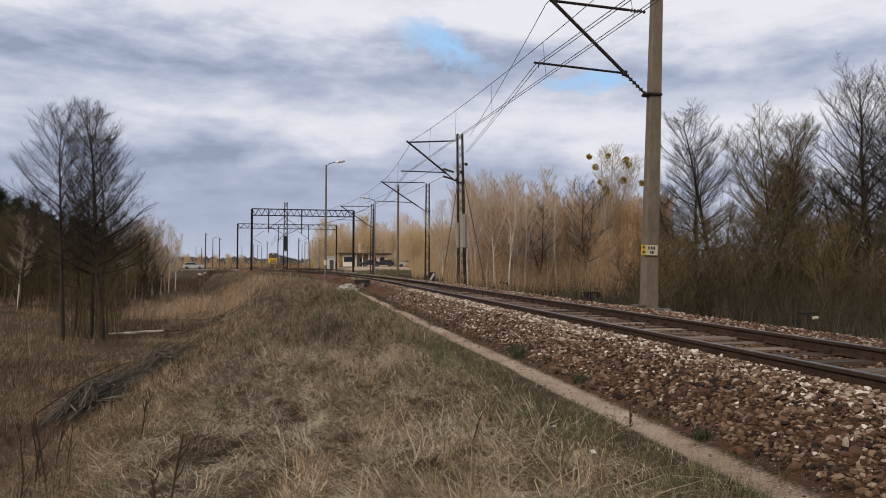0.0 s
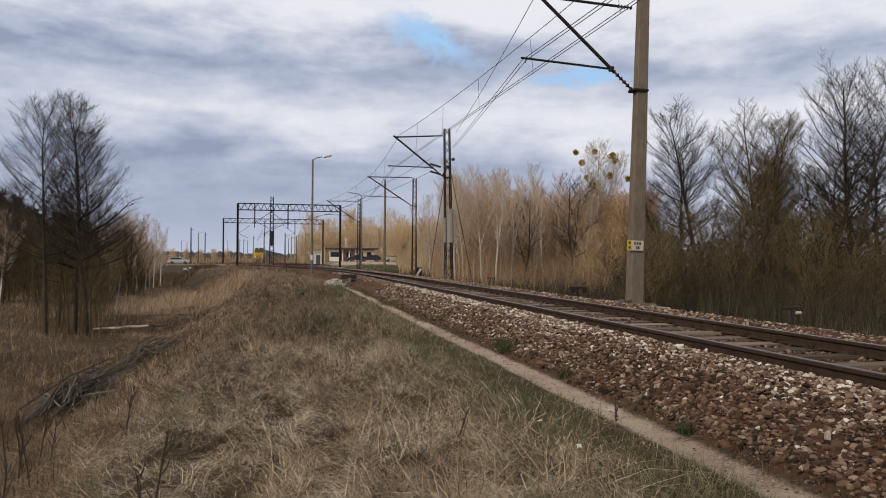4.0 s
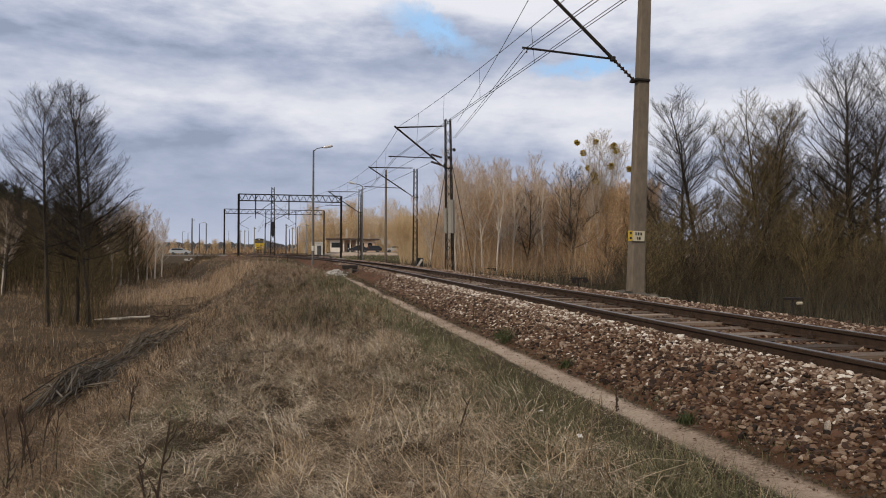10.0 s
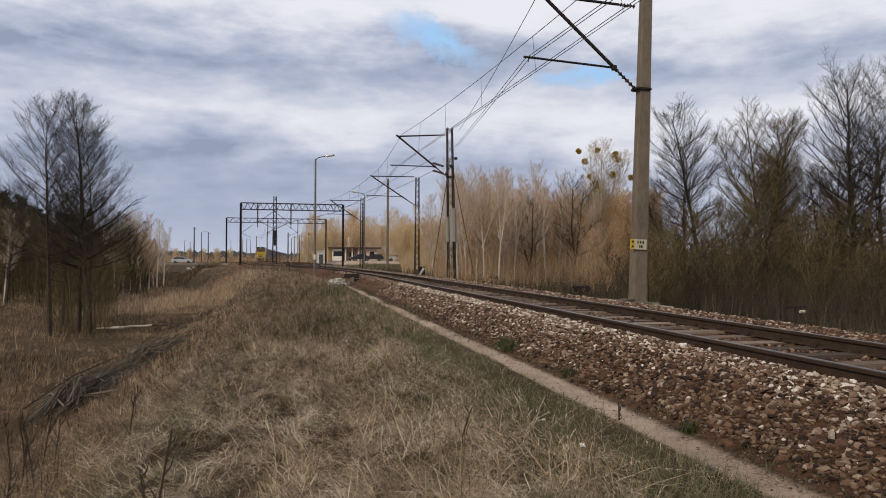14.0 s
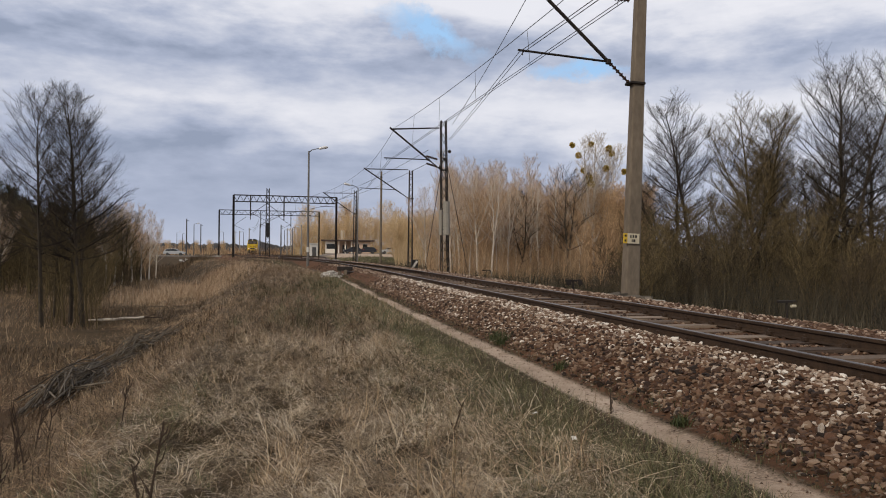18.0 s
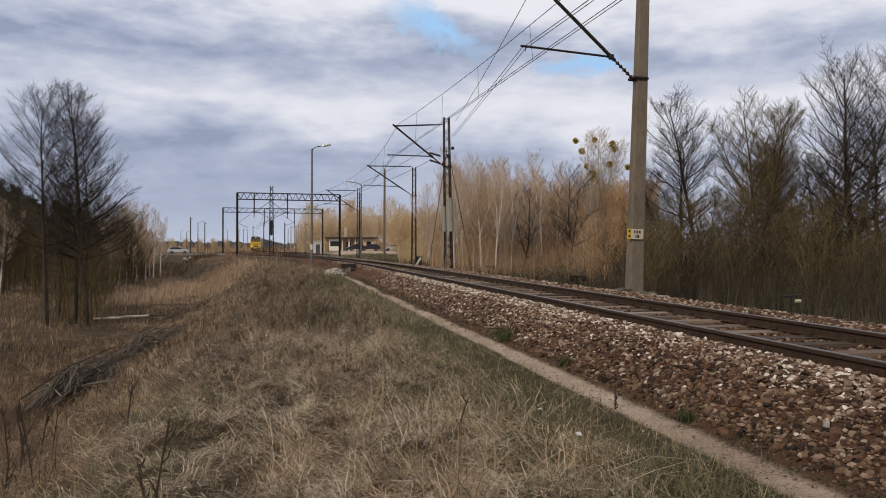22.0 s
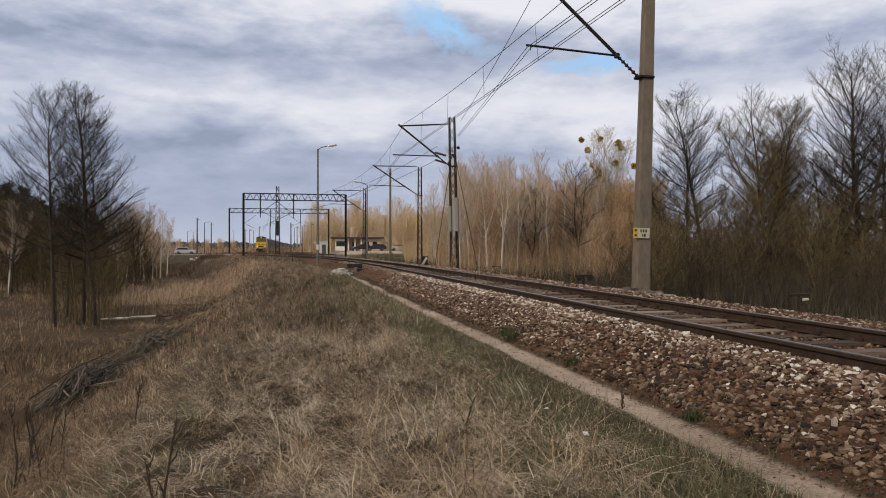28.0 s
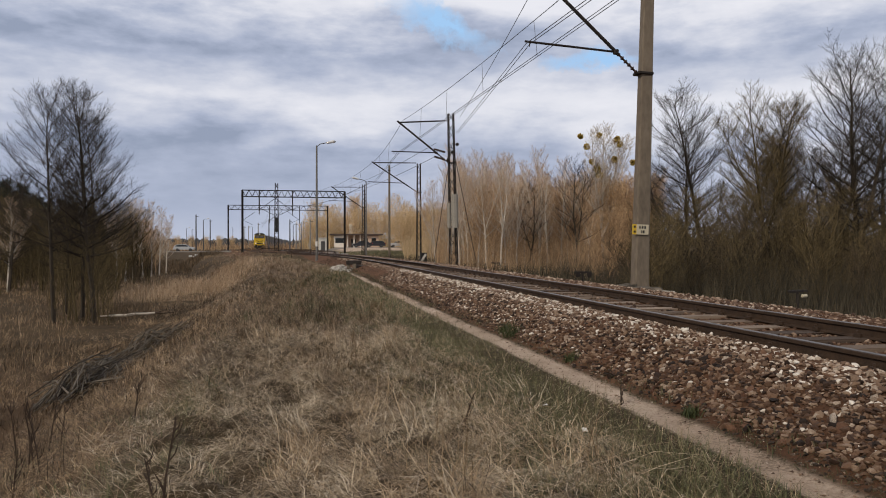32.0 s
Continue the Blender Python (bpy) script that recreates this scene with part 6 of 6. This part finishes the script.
# ---------------------------------------------------------------- far distance
def build_far_woods():
    rnd = np.random.default_rng(8)
    n = 2600
    az = np.radians(rnd.uniform(-40, 60, n))
    r = rnd.uniform(900, 1300, n)
    x, y = r * np.sin(az), r * np.cos(az)
    h = rnd.uniform(7, 12, n) * (0.8 + 0.3 * wave(x, y, 0.01, 0.3))
    w = rnd.uniform(4, 9, n)
    V, F = [], []
    for k in range(5):
        t0 = k / 5
        a = 2 * np.pi * k / 5
        V.append(np.stack([x + w * np.cos(a), y + w * np.sin(a), -1 + 0 * x], -1))
        V.append(np.stack([x + w * 0.7 * np.cos(a + 0.5), y + w * 0.7 * np.sin(a + 0.5), h * 0.7], -1))
    V.append(np.stack([x, y, h], -1))
    V = np.stack(V, 1)
    f = []
    for k in range(5):
        a, b_, c, d = 2 * k, 2 * ((k + 1) % 5), 2 * ((k + 1) % 5) + 1, 2 * k + 1
        f += [(a, b_, c), (a, c, d), (d, c, 10)]
    F = np.array(f)[None] + (np.arange(n) * 11)[:, None, None]
    thing("far_woods", "dark line of woods on the horizon", "woods", kind="stuff", data=fast_mesh("far_woods", V.reshape(-1, 3), F.reshape(-1, 3), surface("far_wood", [(0.3, (0.06, 0.065, 0.075)), (0.7, (0.13, 0.125, 0.12))], 0.05, 0.95, relief=0)))


build_far_woods()


# ---------------------------------------------------------------- small trackside things
def build_pulley_post(px, depth, top, label, arms=2):
    x, y = seen_at(px, depth)
    zb = gz(x, y) - 0.02
    h = top - zb
    p = thing("wire_pulley_post", label, "trackside post", "signal wire posts", m=pose(x, y, zb, 0, 0, 10))
    part("post", Build().tube([(0, 0, -0.2), (0, 0, h)], 0.028, 6), STEEL_DARK, p)
    part("crossbar", Build().box(0.52, 0.06, 0.05, pose(0, 0, h - 0.02), bevel=0.01), STEEL_DARK, p)
    if arms == 0:
        part("end_roller", Build().lathe([(0.025, -0.07), (0.034, -0.06), (0.034, 0.06), (0.025, 0.07)], 10, pose(0.12, -0.06, h - 0.09, 0, 90, 0)), SIGN_WHITE, p, "pale roller")
    for s in {0: (), 1: (1,), 2: (-1, 1)}[arms]:
        part("pulley", Build().lathe([(0.05, -0.02), (0.075, -0.015), (0.05, 0), (0.075, 0.015), (0.05, 0.02)], 10, pose(s * 0.18, -0.06, h - 0.06, 90, 0, 0)), STEEL_DARK, p)
    return p


build_pulley_post(1031, 20.0, 0.08, "short rusty post with crossbar and wire pulleys")
build_pulley_post(876, 38.0, -0.12, "short rusty post with crossbar and wire pulley", 1)
build_pulley_post(1412, 15.0, -0.12, "short rusty post with crossbar and pale roller", 0)


def build_white_log():
    x0, y0 = seen_at(156, 31.0)
    x1, y1 = seen_at(308, 31.0)
    z0, z1 = gz(x0, y0), gz(x1, y1)
    rnd = random.Random(47)
    pts, n = [], 9
    for i in range(n + 1):
        t = i / n
        pts.append((x0 + (x1 - x0) * t, y0 + (y1 - y0) * t + rnd.uniform(-0.05, 0.05), z0 * (1 - t) + z1 * t + 0.20 + 0.20 * t + rnd.uniform(-0.025, 0.025)))
    log = thing("fallen_log", "pale crooked fallen branch with flaking dark bark in the ditch", "log")
    part("log", Build().tube(pts[1:8], [0.026, 0.036, 0.05, 0.055, 0.052, 0.045, 0.038], 7), LOG_WOOD, log)
    part("broken_end", Build().tube(pts[7:], [0.036, 0.028, 0.016], 6), WEED, log, "dark rough bark")
    part("thin_end", Build().tube(pts[:2], [0.014, 0.027], 6), WEED, log, "dark rough bark")
    for k, side in ((3, -1), (5, 1), (7, 1)):
        p = Vector(pts[k])
        part("branch", Build().tube([p, p + Vector((0.22 * side, 0.1, 0.05)), p + Vector((0.48 * side, 0.15, 0.14))], [0.02, 0.014, 0.006], 5), WEED, log)


build_white_log()


def build_brush_pile(px0, d0, px1, d1, n, long, heap, along, label):
    """A long heap of cut branches on the slope of the ditch; along = how far they lie side by side."""
    rnd = random.Random(n)
    pile = thing("brush_pile", label, "branches")
    x0, y0 = seen_at(px0, d0)
    x1, y1 = seen_at(px1, d1)
    way = math.atan2(y1 - y0, x1 - x0)
    for i in range(n):
        t = rnd.random()
        across = rnd.gauss(0, 0.30)
        L = rnd.uniform(*long)
        a = way + rnd.gauss(0, 0.22) + (0 if rnd.random() < along else rnd.uniform(-1.3, 1.3))
        x = x0 + (x1 - x0) * t - math.sin(way) * across
        y = y0 + (y1 - y0) * t + math.cos(way) * across
        top = heap * math.exp(-(across / 0.42) ** 2) * (0.55 + 0.45 * math.sin(1.2 + 2.4 * t))
        z = 0.14 + top * rnd.random() ** 0.6
        dx, dy = math.cos(a) * L / 2, math.sin(a) * L / 2
        tip = rnd.uniform(-0.06, 0.16)
        ends = [(x + dx * k + rnd.gauss(0, 0.03), y + dy * k + rnd.gauss(0, 0.03)) for k in (-1, 0, 1)]
        lift = (z * 0.55, z, max(0.02, z * 0.8 + tip))
        r = rnd.uniform(0.007, 0.018)
        part("branch", Build().tube([(ex, ey, gz(ex, ey) + h) for (ex, ey), h in zip(ends, lift)], [r, r * 0.85, r * 0.45], 5), (STICK, BRUSH, STICK, BARK_ALDER)[i % 4], pile)


build_brush_pile(118, 13.9, 206, 17.2, 240, (0.8, 2.2), 0.66, 0.8, "long bundle of cut grey branches lying along the ditch slope")
build_brush_pile(238, 18.6, 300, 20.4, 170, (0.4, 1.2), 0.62, 0.25, "tangled heap of dark cut twigs on the ditch slope")


def build_weed(px, py, h, lean, seed, label="dead dark weed stalk with side twigs standing in the grass"):
    """A dry stalk whose foot shows at (px, py) of the last moment's view."""
    rnd = random.Random(seed)
    depth = 1.5 * 1288 / (py - 433)
    x, y = seen_at(px, depth)
    w = thing("dry_weed", label, "weed", "dry weed stalks", m=pose(x, y, gz(x, y) - 0.02))
    pts = [Vector((0, 0, 0)), Vector((lean * 0.3, 0, h * 0.4)), Vector((lean * 0.7, 0.01, h * 0.75)), Vector((lean, 0, h))]
    part("stalk", Build().tube(pts, [0.009, 0.008, 0.006, 0.003], 5), WEED, w)
    for k in range(9):
        t = rnd.uniform(0.08, 0.9)
        i = min(int(t * 3), 2)
        p = pts[i].lerp(pts[i + 1], t * 3 - i)
        a = rnd.uniform(0, 6.28)
        L = h * rnd.uniform(0.12, 0.32)
        q = p + Vector((math.cos(a) * L * 0.5, math.sin(a) * L * 0.5, L * 0.9))
        part("twig", Build().tube([p, p.lerp(q, 0.5) + Vector((0.01, 0, -0.01)), q], [0.005, 0.004, 0.002], 4), WEED, w)


build_weed(282, 880, 0.66, 0.09, 1)
build_weed(274, 882, 0.42, -0.06, 2)
build_weed(818, 780, 0.34, 0.10, 3)
build_weed(60, 700, 0.75, -0.1, 4)
build_weed(48, 690, 0.6, 0.05, 5)
build_weed(845, 585, 0.4, 0.02, 6)
build_weed(1100, 745, 0.22, 0.0, 7)
build_weed(562, 575, 0.5, 0.05, 8)
for _i, (_px, _py, _h, _l) in enumerate(((30, 668, 0.8, -0.08), (85, 660, 0.7, 0.1), (72, 720, 0.7, -0.12), (104, 690, 0.55, 0.06), (236, 700, 0.5, 0.05), (20, 760, 0.5, 0.04))):
    build_weed(_px, _py, _h, _l, 20 + _i, "thin dead weed stalk leaning on the ditch slope")


def build_green_tuft(px, py, drop, size, seed):
    """A low weed tuft growing out of the stones."""
    rnd = np.random.default_rng(seed)
    depth = (0.85 + drop) * 1288 / (py - 433)
    x, y = seen_at(px, depth)
    n = 150
    xs, ys = x + rnd.normal(0, 0.07, n) * size, y + rnd.normal(0, 0.09, n) * size
    v, f = blades(rnd, xs, ys, rnd.uniform(0.10, 0.26, n) * size, rnd.uniform(0, 6.28, n), rnd.uniform(0.1, 0.9, n), rnd.uniform(0.004, 0.009, n), rnd.uniform(0.05, 0.4, n), 0.02)
    thing("weed_tuft", "dark green weed tuft growing out of the ballast", "weed", "ballast weeds", data=fast_mesh("weed_tuft", v, f, MOSS_GREEN))


build_green_tuft(905, 590, 0.42, 1.0, 1)
build_green_tuft(893, 584, 0.42, 0.8, 2)
build_green_tuft(1010, 640, 0.47, 0.5, 3)
build_green_tuft(1225, 735, 0.47, 0.45, 4)


def build_scrap(px, py, size, seed):
    """A crumpled bit of paper caught in the grass."""
    rnd = random.Random(seed)
    depth = 1.36 * 1288 / (py - 433)
    x, y = seen_at(px, depth)
    b = Build()
    n = 4
    grid = [((i / n - 0.5) * size, (j / n - 0.5) * size * 0.7, rnd.uniform(0, 0.35) * size) for j in range(n + 1) for i in range(n + 1)]
    low = [(px_, py_, pz - 0.002) for px_, py_, pz in grid]
    cells = [j * (n + 1) + i for j in range(n) for i in range(n)]
    m = (n + 1) ** 2
    b.add(grid + low, [(c, c + 1, c + n + 2, c + n + 1) for c in cells] + [(m + c, m + c + n + 1, m + c + n + 2, m + c + 1) for c in cells])
    thing("paper_scrap", "crumpled white scrap of paper lying in the grass", "litter", "paper scraps", m=pose(x, y, gz(x, y) + 0.10, rnd.uniform(-20, 20), rnd.uniform(-20, 20), rnd.uniform(0, 360)), data=b.mesh("paper_scrap", WHITE))


for _px, _d, _s in ((337, 128, 0.5), (347, 126, 0.6), (343, 124, 0.35)):
    _x, _y = seen_at(_px, _d)
    thing("rubbish_sack", "crumpled white rubbish sack lying on the road bank", "litter", "rubbish sacks", m=pose(_x, _y, gz(_x, _y) + 0.1, 0, 0, _px * 7.0), data=rough_box(_s, _s * 0.7, _s * 0.6, _px, "rubbish_sack", WHITE))
build_scrap(1035, 775, 0.05, 1)
build_scrap(965, 728, 0.035, 2)


def build_footing():
    """Broken concrete and soil heaped round the foot of the post."""
    rnd = random.Random(8)
    heap = thing("rubble", "broken pale concrete heaped round the foot of the post", "rubble", m=pose(POST_X, POST_Y, -0.40))
    for dx, dy, sx, sy, top, mat in ((-0.42, -0.15, 0.5, 0.5, 0.17, CONCRETE_DARK), (0.05, -0.35, 0.7, 0.45, 0.20, CONCRETE_DARK), (0.42, -0.20, 0.5, 0.5, 0.12, CONCRETE), (0.78, -0.30, 0.45, 0.4, 0.09, CONCRETE_PALE), (0.3, -0.55, 0.35, 0.3, 0.12, CONCRETE), (0.62, 0.1, 0.4, 0.4, 0.17, CONCRETE_DARK), (-0.15, 0.0, 0.75, 0.5, 0.24, CONCRETE_DARK)):
        b = Build().box(sx, sy, 0.5 + top, pose(0, 0, -0.5), bevel=0.08, taper=0.75)
        b.v = [(vx + rnd.uniform(-0.05, 0.05), vy + rnd.uniform(-0.05, 0.05), vz + rnd.uniform(-0.04, 0.04)) for vx, vy, vz in b.v]
        part("lump", b, mat, heap, m=pose(dx, dy, 0, 0, 0, rnd.uniform(-25, 25)))


build_footing()


def build_beams():
    x, y = seen_at(627, 36)
    c = thing("concrete_beams", "dark broken concrete beams stacked beside the track", "concrete", m=pose(x, y, gz(x, y), 0, 0, -8))
    part("beam", Build().box(0.75, 0.35, 0.20, pose(-0.02, 0.1, 0.22), bevel=0.03), STEEL_DARK, c)
    part("beam", Build().box(0.50, 0.30, 0.16, pose(0.33, -0.25, 0.03, 8, 6, 10), bevel=0.03), STEEL_DARK, c)
    part("post", Build().box(0.16, 0.2, 0.26, pose(0.02, 0.0, 0.0), bevel=0.03), CONCRETE, c)
    part("post", Build().box(0.16, 0.2, 0.24, pose(-0.28, 0.1, 0.0), bevel=0.03), CONCRETE, c)
    rnd = np.random.default_rng(31)
    rx, ry = seen_at(601, 36.5)
    n = 260
    px = rx + rnd.normal(0, 0.26, n)
    py = ry + rnd.normal(0, 0.5, n)
    pz = ground_z(px, py) + 0.30 * np.exp(-((px - rx) / 0.5) ** 2 - ((py - ry) / 0.6) ** 2) * rnd.random(n)
    thing("rubble_pile", "heap of white broken rubble beside the concrete beams", "rubble", kind="stuff", data=scatter_stones(rnd, px, py, pz, rnd.uniform(0.03, 0.09, n), "rubble_pile", RUBBLE))


build_beams()


def build_dwarf_signal():
    x, y = seen_at(748, 54)
    zb = gz(x, y)
    s = thing("dwarf_signal", "small black trackside signal with a white slanted stripe", "signal", m=pose(x, y, zb - 0.05))
    h = 0.28 - zb
    part("post", Build().tube([(0, 0, 0), (0, 0, h - 0.7)], 0.05, 6), STEEL_DARK, s)
    part("lamp_box", Build().box(0.5, 0.3, 0.72, pose(0.05, 0, h - 0.72), bevel=0.03), BLACK, s)
    part("white_stripe", Build().box(0.16, 0.03, 0.62, pose(-0.12, -0.17, h - 0.62, 0, 32, 0)), WHITE, s, "white slanted stripe")
    part("base", Build().box(0.6, 0.5, 0.3, pose(0, 0, -0.05), bevel=0.03), CONCRETE, s)
    for px, d, w in ((770, 50, 1.6), (795, 43, 1.0), (806, 41, 0.8)):
        x, y = seen_at(px, d)
        b = thing("point_machine", "low dark steel point machine box beside the track", "machine", "point machines", m=pose(x, y, gz(x, y), 0, 0, 4))
        part("housing", Build().box(w, 0.7, 0.42, bevel=0.06), STEEL_DARK, b)
        part("lid", Build().box(w * 0.7, 0.5, 0.12, pose(0, 0, 0.42), bevel=0.03), RAIL_RUST, b)
    for px, d, w in ((660, 70, 1.4), (680, 66, 1.2), (697, 64, 1.6), (716, 62, 1.0), (733, 60, 1.2)):
        x, y = seen_at(px, d)
        b = thing("cable_trestle", "rusty low trestle carrying signal wires", "trestle", "signal wire trestles", m=pose(x, y, gz(x, y), 0, 0, 3))
        part("top_bar", Build().box(w, 0.12, 0.10, pose(0, 0, 0.32), bevel=0.02), RAIL_RUST, b)
        for s2 in (-0.4, 0.4):
            part("leg", Build().box(0.09, 0.09, 0.34, pose(s2 * w, 0, 0), bevel=0.01), RAIL_RUST, b)
    for px, d, w in ((548, 62, 3.4), (528, 70, 2.6), (478, 84, 2.0)):
        x, y = seen_at(px, d)
        b = thing("signal_wire_rail", "dark wire rail on short posts beside the track", "trestle", "signal wire trestles", m=pose(x, y, gz(x, y), 0, 0, 2))
        part("top_bar", Build().box(w, 0.06, 0.06, pose(0, 0, 0.50), bevel=0.01), RAIL_RUST, b)
        for s2 in (-0.45, 0.45):
            part("leg", Build().box(0.06, 0.06, 0.54, pose(s2 * w, 0, -0.03), bevel=0.01), RAIL_RUST, b)


build_dwarf_signal()


def build_far_poles():
    for px, d, h, side in ((360, 185, 7.6, 1), (340, 250, 6.5, 1), (412, 330, 9.0, -1), (330, 300, 8.0, 1), (447, 300, 8.5, -1), (519, 230, 7.5, 1), (541, 260, 7.0, -1), (533, 170, 6.5, 1)):
        x, y = seen_at(px, d)
        build_street_lamp(x, y, h, side, "distant slim street lamp by the road", False, -0.5)
    for px, d, h, pale in ((347, 170, 8.4, False), (372, 210, 8.6, False), (476, 190, 8.0, False), (457, 210, 7.6, True), (513, 175, 7.4, False), (524, 215, 7.8, True), (549, 150, 6.6, True), (530, 240, 8.4, True), (537, 205, 7.8, True), (543, 226, 8.6, True), (556, 214, 8.8, True), (563, 236, 8.2, True), (578, 190, 7.6, True), (440, 260, 8.0, True), (432, 236, 7.4, True)):
        x, y = seen_at(px, d)
        p = thing("utility_pole", "distant plain pole by the station yard", "pole", "distant poles", m=pose(x, y, -0.55))
        part("pole", Build().lathe([(0.19, 0), (0.12, h)], 7), CONCRETE_PALE if pale else STEEL_GREY, p)
        part("crossarm", Build().box(0.7, 0.1, 0.1, pose(0.2, 0, h - 0.5)), STEEL_GREY, p)


build_far_poles()


def motions():
    # the train creeps up to the station: place of its front along the line
    rows = [(0.0, 227.0), (8.0, 223.0), (16.5, 215.0), (24.0, 207.0), (32.0, 197.0)]
    walk(LOCO, [(t, train_pose(y)) for t, y in rows])
    for i, w in enumerate(WAGONS):
        walk(w, [(t, train_pose(y + 24.6 + 13.9 * i)) for t, y in rows])
    walk(SKY, [(0.0, pose(*EYE, 0, 0, 0.75)), (16.0, pose(*EYE, 0, 0, 0.4)), (32.0, pose(*EYE, 0, 0, 0.0))])


motions()
